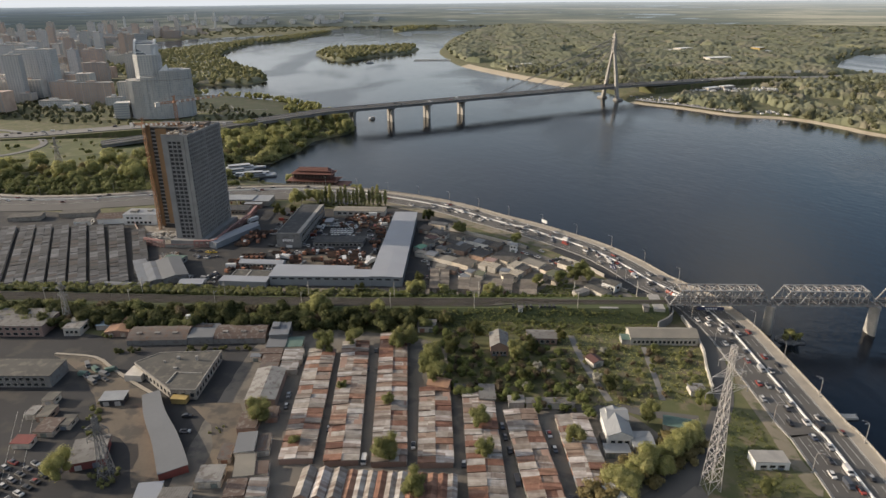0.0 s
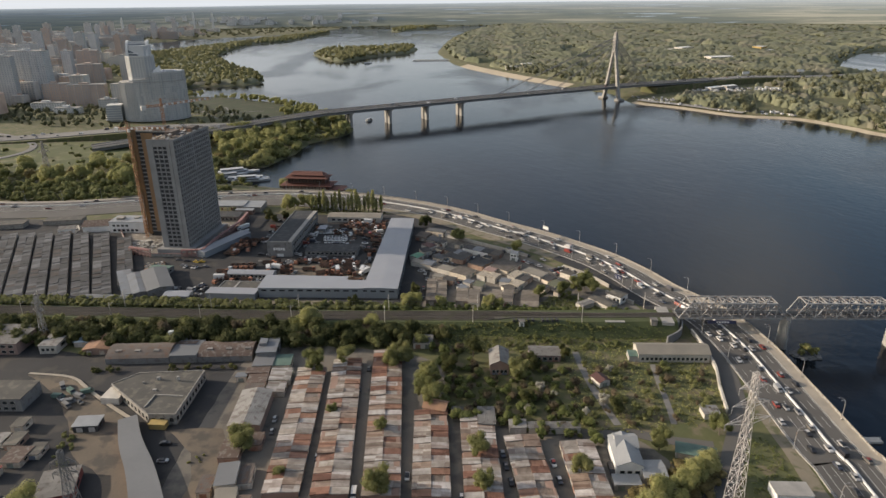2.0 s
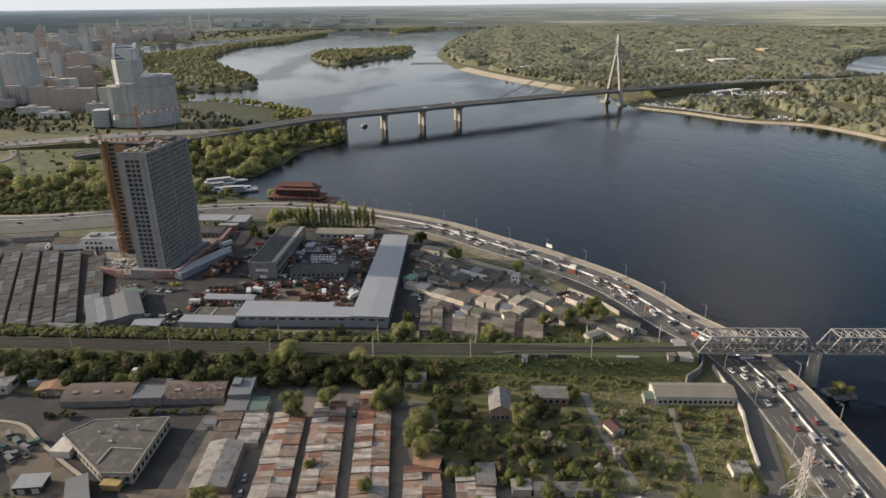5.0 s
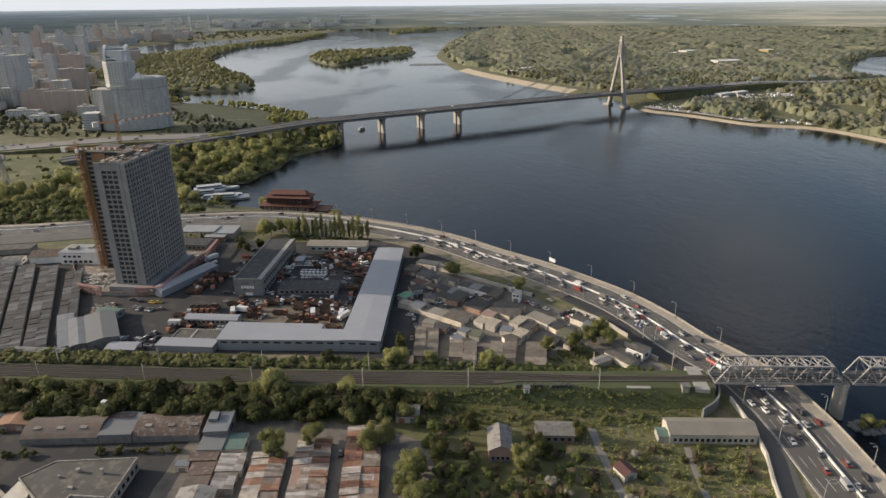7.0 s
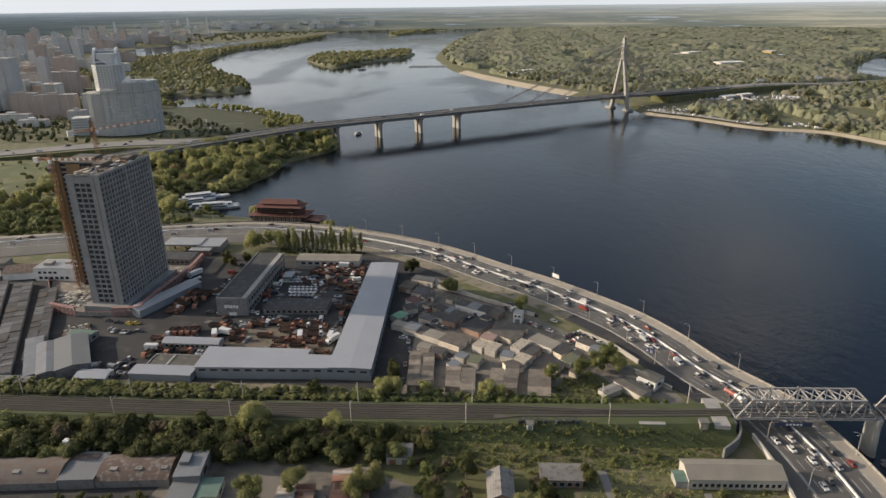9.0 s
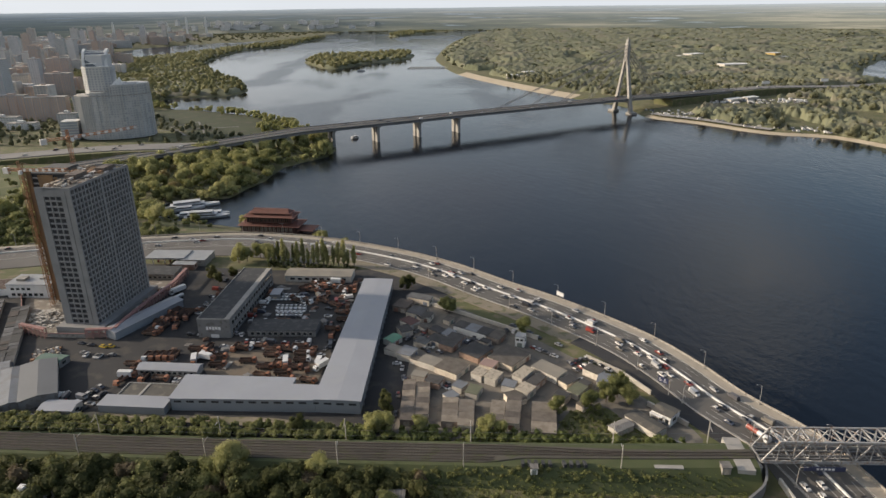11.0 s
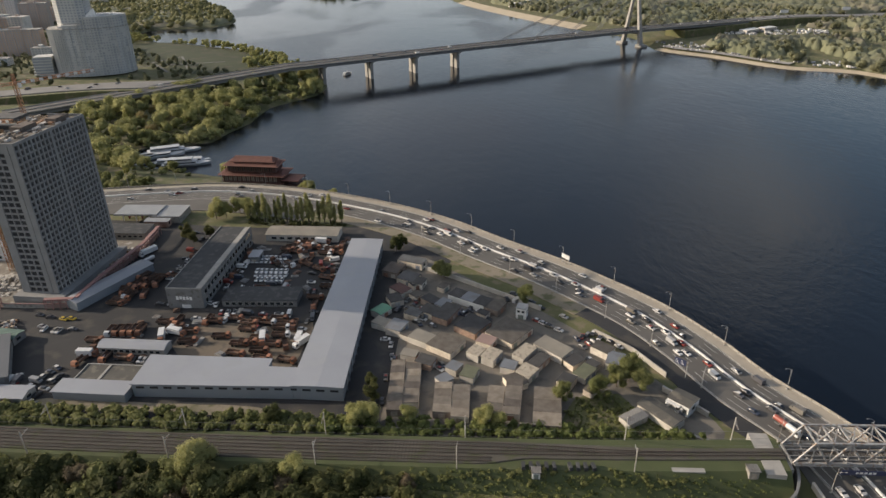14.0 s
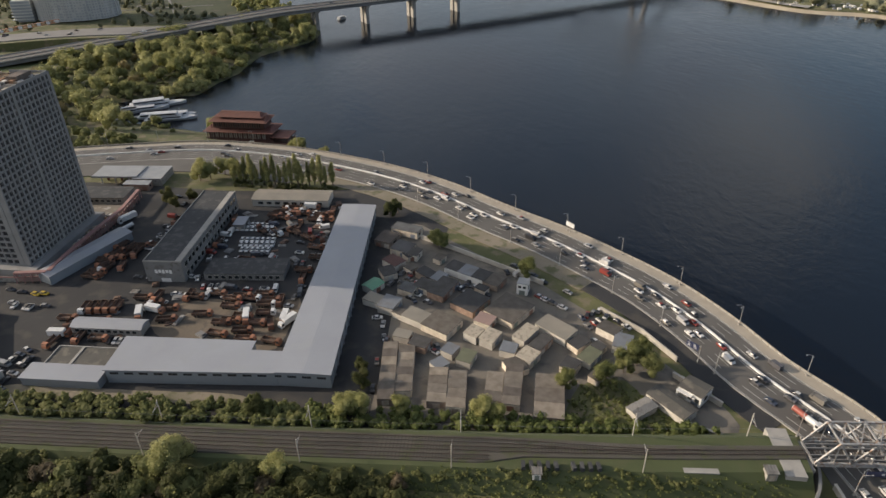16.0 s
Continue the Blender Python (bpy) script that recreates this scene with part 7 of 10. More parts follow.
wall_windows(d3, -3.5, 3.5, 1.6, 3.0, -6.52, 3, "y-")
shed(-203, 300, 11, 7, 2.8, 6, "flat", M_WALLPALE, M_BLUE, label="low shed with a pale blue roof")
shed(-194, 297, 12, 15, 3.0, 8, "gable", M_BRICK, M_RUST, 0.9, "brown shed with a rusted roof", along="y")
shed(-158, 304, 11, 6, 3.4, 4, "flat", M_WALLPALE, M_SLATE, label="small pale boiler house")
solid("chimney", boxes((-0.8, 0.8, -0.8, 0.8, 0, 7.5), (-1.0, 1.0, -1.0, 1.0, 7.0, 7.6)), M_WHITE, "short white rendered chimney", "chimney", at=(-160, 302, G))


def barrel_hall():
    """Three arched store halls end to end."""
    t = thing("arched_hall", "old arched store halls with rusted and grey roofs", "hall", at=(-183, 281, G), rz=6.5)
    seg = 10
    for x0, x1, m in ((0, 30, M_SLATERUST), (30.2, 43, M_GREYPLAIN), (43.2, 69, M_RUST2)):
        bm = bmesh.new()
        arch = m is not M_GREYPLAIN
        prof = [(15 * i / seg, 3.0 + (2.6 * math.sin(math.pi * i / seg) ** 0.8 if arch else 1.6 - abs(i - seg / 2) * 0.1)) for i in range(seg + 1)]
        a, b = [bm.verts.new((x0, y, z)) for y, z in prof], [bm.verts.new((x1, y, z)) for y, z in prof]
        for i in range(seg):
            bm.faces.new((a[i], a[i + 1], b[i + 1], b[i]))
        c = [bm.verts.new((x, y, 2.9)) for x in (x0, x1) for y in (0, 15)]
        bm.faces.new([c[0], c[1]] + a[::-1])
        bm.faces.new([c[2], c[3]] + b[::-1])
        bm.faces.new((c[0], a[0], b[0], c[2]))
        bm.faces.new((c[1], a[-1], b[-1], c[3]))
        bmesh.ops.recalc_face_normals(bm, faces=bm.faces[:])
        part("roof", bm, m, t, "arched sheet roof" if arch else "pale flat-pitched sheet roof")
        part("wall", boxes((x0 + 0.1, x1 - 0.1, 0.1, 14.9, 0, 2.9)), M_WALLGREY, t)
        for k in range(3 if arch else 0):
            x = x0 + 4 + k * 9
            part("skylight", boxes((x, x + 2.6, 3.2, 5.2, 4.0, 5.3)), M_SLATE, t)


barrel_hall()


def admin():
    t = thing("depot_building", "flat-roofed depot building with dimmed, stained pale walls and a stained felt roof", "depot building")
    q = [(-165.5, 258), (-138.5, 237.8), (-127.3, 238.4), (-129.6, 271.5), (-158, 267.5)]
    bm = bmesh.new()
    prism(bm, q, G, 15.8)
    part("wall", bm, M_WALLDIM, t)
    bm = bmesh.new()
    prism(bm, [(x * 0.99 - 1.46, y * 0.99 + 2.54) for x, y in q], 15.8, 15.95)
    part("roof", bm, M_ROOFFELT, t, "stained grey felt roof")
    for (ax, ay), (bx, by) in zip(q, q[1:] + q[:1]):
        bm = bmesh.new()
        beam(bm, (ax, ay, 16.0), (bx, by, 16.0), 0.22)
        part("parapet", bm, M_WALLDIM, t)
        L = math.hypot(bx - ax, by - ay)
        for k in range(int(L / 3.2)):
            s = (k + 0.5) / int(L / 3.2)
            w = part("window", boxes((-0.8, 0.8, -0.06, 0.06, 12.4, 14.2)), M_DARKWIN, t)
            w.matrix_basis = pose(ax + (bx - ax) * s, ay + (by - ay) * s, 0, 0, 0, math.degrees(math.atan2(by - ay, bx - ax)))
    for x, y, w, d, h in ((-147, 262, 1.2, 1.2, 1.6), (-138, 262, 1.0, 1.0, 2.2), (-145, 254, 1.6, 1.0, 0.7), (-152, 259, 0.8, 0.8, 0.9)):
        part("roof_vent", boxes((x, x + w, y, y + d, 15.9, 15.9 + h)), M_CONC, t)
    part("roof_kerb", boxes((-142, -130, 250.8, 251.3, 15.9, 16.4), (-142.4, -141.9, 242, 251.3, 15.9, 16.4)), M_WALLDIM, t)
    part("porch", boxes((-137, -130.5, 234.6, 237.9, G, 13.4), (-137.3, -130.2, 234.3, 237.9, 13.4, 13.7)), M_PORCH, t, "low porch with a yellow-brown roof")
    part("roof_annexe", boxes((-166.5, -158.5, 250, 258.5, G, 14.2)), M_WALLPALE, t, "pale annexe")


admin()


def curved_shed():
    c = spline([(-147.2, 237.5), (-138, 223), (-127.5, 209.8), (-120.5, 200), (-114.2, 190.5)], 4.0)
    w = np.linspace(3.6, 5.4, len(c))
    t = thing("curved_shed", "long curved shed with a plain grey roof and red ends", "shed")
    bm, wl_ = bmesh.new(), bmesh.new()
    tan = np.gradient(c, axis=0)
    tan /= np.linalg.norm(tan, axis=1)[:, None]
    nn = np.stack([-tan[:, 1], tan[:, 0]], 1)
    rr, ww = [], []
    for p, n_, k in zip(c, nn, w):
        a, b = p + n_ * k, p - n_ * k
        rr.append([bm.verts.new((*q, z)) for q, z in ((a, 14.5), (b, 14.1), (b, 13.85), (a, 14.25))])
        a, b = p + n_ * (k - 0.3), p - n_ * (k - 0.3)
        ww.append([wl_.verts.new((*q, z)) for q, z in ((a, 14.2), (b, 13.85), (b, G), (a, G))])
    for m, r_ in ((bm, rr), (wl_, ww)):
        for r, s in zip(r_, r_[1:]):
            for i in range(4):
                m.faces.new((r[i], s[i], s[(i + 1) % 4], r[(i + 1) % 4]))
        m.faces.new(r_[0])
        m.faces.new(r_[-1])
        bmesh.ops.recalc_face_normals(m, faces=m.faces[:])
    part("roof", bm, M_GREYPLAIN, t, "plain dark grey roof")
    part("wall", wl_, M_REDDULL, t, "dull red walls")


curved_shed()
shed(-162, 234.2, 9.5, 6.5, 3.0, 10, "flat", M_BLACKFELT, M_PALEROOF, label="black open shed under a white flat roof", over=0.4)
shed(-151, 199, 12, 15, 3.4, 22, "gable", M_REDDULL, M_SLATE, 0.5, "red shed with a grey roof below the lattice mast", along="x")
for x, y, w, d, rz, h, c in ((-184, 222, 5, 8, 4, 2.6, M_ROOFFELT), (-177, 213, 7.5, 9, 4, 2.6, M_RUST2), (-181, 203.5, 7, 5, 5, 2.6, M_REDDULL), (-172, 217, 5, 7, 5, 2.4, M_ROOFFELT), (-189, 232, 5, 6, 4, 2.8, M_ROOFFELT), (-190, 222, 4, 6, 4, 2.6, M_SLATE), (-108, 178, 10, 8, 6, 2.8, M_SLATE), (-118, 180, 8, 8, 14, 2.6, M_HALLROOF)):
    shed(x, y, w, d, h, rz, "flat", M_HUTWALL, c, label="small depot shed with a worn flat roof")
yl = thing("parking_marking", "faded white parking lines on asphalt", "road marking", kind="structure")
for (ax, ay), (bx, by), k in (((-199.3, 224.2), (-176, 184), 1), ((-196.7, 225.2), (-172, 181), 0), ((-193.7, 227.3), (-168, 183), 1)):
    bm = bmesh.new()
    n_l = 14
    for i in range(n_l):
        s0, s1 = i / n_l, (i + (0.98 if k else 0.55)) / n_l
        beam(bm, (ax + (bx - ax) * s0, ay + (by - ay) * s0, G + 0.06), (ax + (bx - ax) * s1, ay + (by - ay) * s1, G + 0.06), 0.05)
    part("line", bm, M_LINE, yl)
kerb_pts = spline([(-214, 271), (-192, 269), (-178, 259.7), (-160.5, 248.2), (-148.5, 241)], 5)
solid("depot_kerb", strip(kerb_pts, -0.7, 0.7, G, G + 0.5), M_PAVE, "sandy kerb edging the depot lane", "kerb", kind="structure")

# ---- houses and gardens below the railway ----
h1 = shed(2.2, 291.5, 8.4, 13.5, 5.2, 3, "gable", M_BRICK, M_SLATE, 2.4, "brick house with a steep weathered grey roof", "house", along="y", name="house", over=0.5)
wall_windows(h1, -3.6, 3.6, 1.2, 2.6, -6.77, 4, "y-")
wall_windows(h1, -6, 6, 1.2, 2.6, 4.22, 5, "x+")
h2 = shed(23.5, 302, 14.5, 8.5, 3.4, 2, "gable", M_PINK, M_SLATE, 1.3, "low pink-plastered house with a pale roof and white-framed windows", "house", name="house", over=0.4)
wall_windows(h2, -6.6, 6.6, 0.9, 2.4, -4.27, 5, "y-")
h3 = shed(83.2, 306.2, 33, 10.5, 4.3, 3, "gable", M_WALLPALE, M_BEIGE, 2.2, "long pale barrack with a beige pitched roof", "barrack", name="barrack", over=0.4)
wall_windows(h3, -15.5, 15.5, 1.2, 2.6, -5.27, 15, "y-")
h4 = shed(48.5, 228, 9.5, 17, 5.2, 2, "gable", M_WHITE, M_PALEROOF, 2.2, "white house with a pale metal gable roof", "house", along="y", name="house", over=0.3)
wall_windows(h4, -4, 4, 1.5, 3.2, -8.52, 3, "y-")
shed(49.2, 233, 8, 8, 6.0, 2, "gable", M_WHITE, M_PALEROOF, 1.8, "cross gable wing of the white house", along="x")
shed(57, 221, 8, 9, 3.4, 4, "gable", M_CONC, M_PALEROOF, 0.8, "grey shed with a pale roof beside the white house")
shed(47, 215.5, 9, 5, 2.6, 3, "flat", M_CONC, M_PALEROOF, label="low carport with a pale roof")
shed(75.2, 233.5, 14, 6.5, 2.6, -14, "gable", M_CONC, M_GREEN2, 0.5, "low shed with a dull green roof")
shed(88, 260, 6.5, 6, 2.4, 4, "flat", M_WALLPALE, M_SLATE, label="small garden shed with a pale roof")
h5 = shed(101.5, 214, 12.4, 6.6, 3.4, 4, "flat", M_WHITE, M_CONC, label="white flat-roofed substation hut on the verge", cat="hut", name="substation_hut", over=0.1)
wall_windows(h5, -5, 5, 1.2, 2.2, -3.32, 3, "y-")
shed(47, 281, 5.5, 6.5, 2.6, 28, "gable", M_WALLPALE, M_REDROOF, 1.2, "small white garden house with a brown roof", "house", name="house", along="y")
shed(43.5, 192.5, 6, 9, 2.4, 30, "gable", M_CONC, M_PALEROOF, 1.4, "small tent-roofed shed among bushes", along="y")
shed(79.8, 330.0, 3.0, 2.8, 3.0, 4, "flat", M_WALLDIM, M_SLATE, label="small dirty railway hut beside the bridge", z=15.6)
shed(13.4, 325.2, 2.4, 2.2, 2.6, 2, "flat", M_WHITE, M_SLATE, label="small white relay cabin beside the tracks", z=15.3)
for nm, line, w in (("garden_path", spline([(38.8, 307.9), (40.0, 296.2), (43.3, 276.5), (46.8, 262.3), (49.8, 250.5)], 4), 1.5), ("garden_path", spline([(73.2, 298.5), (72.9, 284.6), (73.0, 267.8), (72.3, 252.8)], 4), 1.2), ("lane", spline([(30, 240), (52, 246), (64, 243), (84, 240)], 4), 2.6), ("lane", spline([(101, 352), (103.5, 331), (105.5, 308), (105, 290), (99.7, 260), (91, 238.5), (80, 216), (64, 198.5), (42, 181)], 4), 4.0)):
    solid(nm, strip(line, -w, w, G - 0.2, G + 0.07 + 0.03 * (w > 3) + 0.05 * (w < 1.5)), M_ASPHALT if nm == "lane" else M_ASPHALTPALE, "narrow worn path between gardens" if nm != "lane" else "narrow asphalt lane below the quay road", "path", kind="structure")
for a, b in (((62, 352.5), (88, 340.0)), ((99.2, 331), (101.3, 311)), ((101.3, 311), (100.6, 294)), ((100.6, 294), (97.8, 280)), ((97.8, 280), (95.4, 262)), ((63, 376), (76, 362))):
    L = math.dist(a, b)
    solid("retaining_wall", boxes((0, L, -0.3, 0.3, 0, 2.0), (-0.1, L + 0.1, -0.45, 0.45, 2.0, 2.25)), M_WALLPALE, "pale concrete retaining wall beside the lane", "wall", at=(*a, G), rz=math.degrees(math.atan2(b[1] - a[1], b[0] - a[0])))
solid("platform", boxes((-5, 5, -0.9, 0.9, -0.6, 0.4)), M_CONC, "short pale concrete platform beside the tracks", "platform", at=(60.5, 329.6, 16.7), rz=2)
solid("wing_wall", strip(spline([(96.5, 345), (95.2, 334), (91.5, 325), (84, 317.5)], 2), -0.4, 0.4, G - 0.3, G + 4.6), M_CONC_DARK, "curved dark retaining wall below the railway bridge", "wall")
sheet("ground_verge", [(108.5, 243), (108.8, 226), (110, 210), (112, 198), (116, 202), (115, 218), (114.8, 236), (114.5, 257), (114, 281), (109.5, 284), (107.5, 260)], G + 0.09, M_VERGE, "bare tan earth beside the quay road", "verge")
shed(66, 303.5, 6.5, 5.5, 2.8, 3, "gable", M_CONC, M_GREEN2, 0.8, "small annexe with a dull green roof beside the barrack")
SLEEPER = mesh_of("sleeper", boxes((-0.55, 0.55, -1.3, 1.3, 0, 0.42)), M_BLACKFELT)
for i in range(9):
    x = 9.5 + 2.4 * i + (2.6 if i > 4 else 0)
    y = float(np.interp(x, RAIL[:, 0], RAIL[:, 1])) - 5.9
    t = thing("sleeper_stack", "stack of dark old railway sleepers beside the tracks", "sleepers", "sleeper stacks", at=(x, y, float(bank_z(x, y)) + 0.03), rz=2 + 5 * (i % 3))
    for k in range(3):
        part("sleeper", SLEEPER, None, t).matrix_basis = pose(0.1 * (k % 2), 0.05 * k, 0.43 * k)


# ---- vehicles ----
def loft(profile, halves):
    """A body from side stations (y, z0, z1) with half widths at the bottom and the top."""
    bm = bmesh.new()
    rings = []
    for (y, z0, z1), (w0, w1) in zip(profile, halves):
        rings.append([bm.verts.new(c) for c in ((-w0, y, z0), (w0, y, z0), (w0, y, (z0 + z1) / 2), (w1, y, z1), (-w1, y, z1), (-w0, y, (z0 + z1) / 2))])
    for r, s in zip(rings, rings[1:]):
        for i in range(6):
            bm.faces.new((r[i], r[(i + 1) % 6], s[(i + 1) % 6], s[i]))
    bm.faces.new(rings[0])
    bm.faces.new(rings[-1])
    bmesh.ops.recalc_face_normals(bm, faces=bm.faces[:])
    return bm


def wheel_mesh(r, w):
    bm = bmesh.new()
    beam(bm, (-w / 2, 0, 0), (w / 2, 0, 0), r, 10)
    return mesh_of("wheel", bm, M_TYRE)


W_TRUCK = wheel_mesh(0.52, 0.36)


def wheel_set(ys):
    bm = bmesh.new()
    for x in (-0.78, 0.78):
        for y in ys:
            beam(bm, (x - 0.12, y, 0.32), (x + 0.12, y, 0.32), 0.32, 8)
    return mesh_of("wheel_set", bm, M_TYRE)


W_SET, W_VAN = wheel_set((-1.3, 1.3)), wheel_set((-1.7, 1.6))
CAR_BODY = mesh_of("body", loft([(-2.15, 0.35, 0.75), (-2.0, 0.28, 0.9), (-0.9, 0.25, 0.95), (1.2, 0.25, 1.0), (2.0, 0.28, 0.95), (2.15, 0.35, 0.8)], [(0.75, 0.68), (0.86, 0.8), (0.88, 0.84), (0.88, 0.84), (0.86, 0.8), (0.75, 0.7)]), M_CARS)
CAR_CABIN = mesh_of("glasshouse", loft([(-1.1, 0.9, 0.97), (-0.45, 0.9, 1.40), (0.9, 0.9, 1.42), (1.75, 0.9, 1.0)], [(0.8, 0.76), (0.8, 0.64), (0.8, 0.64), (0.8, 0.74)]), M_GLASS)
CAR_ROOF = mesh_of("roof", boxes((-0.62, 0.62, -0.5, 0.95, 1.38, 1.46)), M_CARS)
VAN_BODY = mesh_of("body", loft([(-2.6, 0.35, 1.0), (-2.4, 0.3, 1.2), (-1.5, 0.3, 2.0), (2.5, 0.3, 2.1), (2.6, 0.35, 2.0)], [(0.9, 0.8), (0.98, 0.9), (1.0, 0.88), (1.0, 0.9), (0.98, 0.88)]), M_CARS)
VAN_GLASS = mesh_of("windscreen", loft([(-2.25, 1.3, 1.36), (-1.6, 1.3, 2.0), (-1.3, 1.3, 1.95)], [(0.95, 0.8), (1.01, 0.85), (1.012, 0.9)]), M_GLASS)


def car(x, y, z, rz, label="parked car with tinted windows", group="cars", material=None, van=False):
    """rz 0 faces the way of -y."""
    t = thing("van" if van else "car", label, "van" if van else "car", group, at=(x, y, z), rz=rz)
    if van:
        b = part("body", VAN_BODY, None, t)
        part("windscreen", VAN_GLASS, None, t)
        ys = (-1.7, 1.6)
    else:
        b = part("body", CAR_BODY, None, t)
        part("glasshouse", CAR_CABIN, None, t)
        r = part("roof", CAR_ROOF, None, t)
        ys = (-1.3, 1.3)
    if material:
        for o in (b,) if van else (b, r):
            o.material_slots[0].link = "OBJECT"
            o.material_slots[0].material = material
    elif not van:
        r.parent = b
    part("wheel_set", W_VAN if van else W_SET, None, t)
    return t


M_TRUCKS = mat("orange_truck_paint", (0.26, 0.105, 0.05), (0.16, 0.075, 0.05), 0.7, scale=0.6, spread=0.6)
M_TIPPER = mat("rusty_tipper", (0.135, 0.085, 0.062), (0.08, 0.062, 0.054), 0.85, scale=0.7, spread=0.4, stain=(0.19, 0.095, 0.055))
M_TAXI = mat("yellow_paint", (0.48, 0.34, 0.04), (0.38, 0.27, 0.035), 0.4, scale=1)
M_REDBAND = mat("faded_red_band", (0.30, 0.07, 0.045), (0.22, 0.06, 0.045), 0.5, scale=0.8)
M_SILVER = mat("white_vehicle_paint", (0.62, 0.62, 0.61), (0.5, 0.5, 0.5), 0.4, scale=0.8)
T_CAB = loft([(-4.1, 0.7, 1.6), (-4.0, 0.6, 2.0), (-3.6, 0.6, 2.75), (-2.3, 0.6, 2.8)], [(1.1, 1.05), (1.2, 1.1), (1.22, 1.1), (1.22, 1.12)])
T_CAB = mesh_of("cab", T_CAB, M_TRUCKS)
T_SCREEN = mesh_of("windscreen", loft([(-4.03, 1.65, 1.7), (-3.72, 1.65, 2.55), (-2.6, 1.65, 2.5)], [(1.1, 1.05), (1.235, 1.16), (1.235, 1.16)]), M_GLASS)
T_FRAME = mesh_of("chassis", boxes((-0.5, 0.5, -3.9, 4.0, 0.6, 0.95), (-1.1, 1.1, -4.15, -3.95, 0.5, 0.8)), M_CONC_DARK)
bm = boxes((-1.22, 1.22, -2.0, 4.1, 1.0, 1.15), (-1.22, -1.12, -2.0, 4.1, 1.15, 2.2), (1.12, 1.22, -2.0, 4.1, 1.15, 2.2), (-1.12, 1.12, -2.0, -1.9, 1.15, 2.4), (-1.12, 1.12, 4.0, 4.1, 1.15, 2.0))
for k in range(5):
    box(bm, -1.3, -1.22, -1.7 + k * 1.3, -1.55 + k * 1.3, 1.05, 2.2)
    box(bm, 1.22, 1.3, -1.7 + k * 1.3, -1.55 + k * 1.3, 1.05, 2.2)
T_BED = mesh_of("tipper_bed", bm, M_TIPPER)
bm = bmesh.new()
beam(bm, (0, -2.0, 1.9), (0, 4.2, 1.9), 0.95, 14)
T_TANK = mesh_of("tank", bm, M_SILVER)
T_BOX = mesh_of("cargo_box", boxes((-1.22, 1.22, -2.0, 4.4, 1.0, 3.5)), M_SILVER)


def truck(x, y, z, rz, load="bed", label="dusty orange tipper truck", group="yard trucks", white=False, long=1.0):
    t = thing("truck", label, "truck", group, at=(x, y, z), rz=rz)
    c = part("cab", T_CAB, None, t)
    part("windscreen", T_SCREEN, None, c)
    if white:
        c.material_slots[0].link = "OBJECT"
        c.material_slots[0].material = M_SILVER
    part("chassis", T_FRAME, None, t)
    o = part({"bed": "tipper_bed", "tank": "tank", "box": "cargo_box"}[load], {"bed": T_BED, "tank": T_TANK, "box": T_BOX}[load], None, t)
    o.matrix_basis = Matrix.Diagonal((1, long, 1, 1))
    for wx in (-0.98, 0.98):
        for wy in (-3.2, 1.6, 2.9):
            part("wheel", W_TRUCK, None, t).matrix_basis = pose(wx, wy, 0.52)
    return t


# traffic on the quay road
rg = random.Random(21)
seg_len = np.hypot(*np.diff(QUAY, axis=0).T)
arc = np.concatenate([[0], np.cumsum(seg_len)])


def on_road(s, d):
    i = int(np.clip(np.searchsorted(arc, s) - 1, 0, len(QUAY) - 2))
    f = (s - arc[i]) / seg_len[i]
    t = (QUAY[i + 1] - QUAY[i]) / seg_len[i]
    p = QUAY[i] + (QUAY[i + 1] - QUAY[i]) * f + np.array([-t[1], t[0]]) * d
    return p, math.degrees(math.atan2(t[1], t[0]))


def s_near(x, y):
    return float(arc[int(np.argmin(np.hypot(QUAY[:, 0] - x, QUAY[:, 1] - y)))])


s_first = s_near(144, 190)
s_last = s_near(-430, 538)
for lane, gap, way in ((6.4, 38, 1), (9.3, 34, 1), (12.2, 46, 1), (16.1, 13.5, -1), (19.2, 14.5, -1), (22.6, 27, -1), (25.7, 90, -1)):
    s = s_first + rg.uniform(0, gap)
    while s < s_last:
        k = gap if s < s_near(-30, 530) else max(gap * 2, 70)
        p, a = on_road(s, lane + rg.uniform(-0.3, 0.3))
        busy = 16 < lane < 24
        van = rg.random() < 0.1
        car(p[0], p[1], RZ + 0.02, a + (90 if way > 0 else -90), "car queueing in traffic on the quay road" if busy else "car driving on the quay road", "cars on the quay road", None, van)
        s += k * rg.uniform(0.65, 1.5)
p, a = on_road(s_near(112, 366), 21.0)
tanker = truck(p[0], p[1], RZ + 0.02, a - 90, "tank", "white tanker lorry with a red band", "lorries", True, 1.5)
bm = bmesh.new()
beam(bm, (0, 1.2, 1.9), (0, 6.2, 1.9), 0.975, 14)
part("red_band", bm, M_REDBAND, tanker, "faded red paint band round the tank")

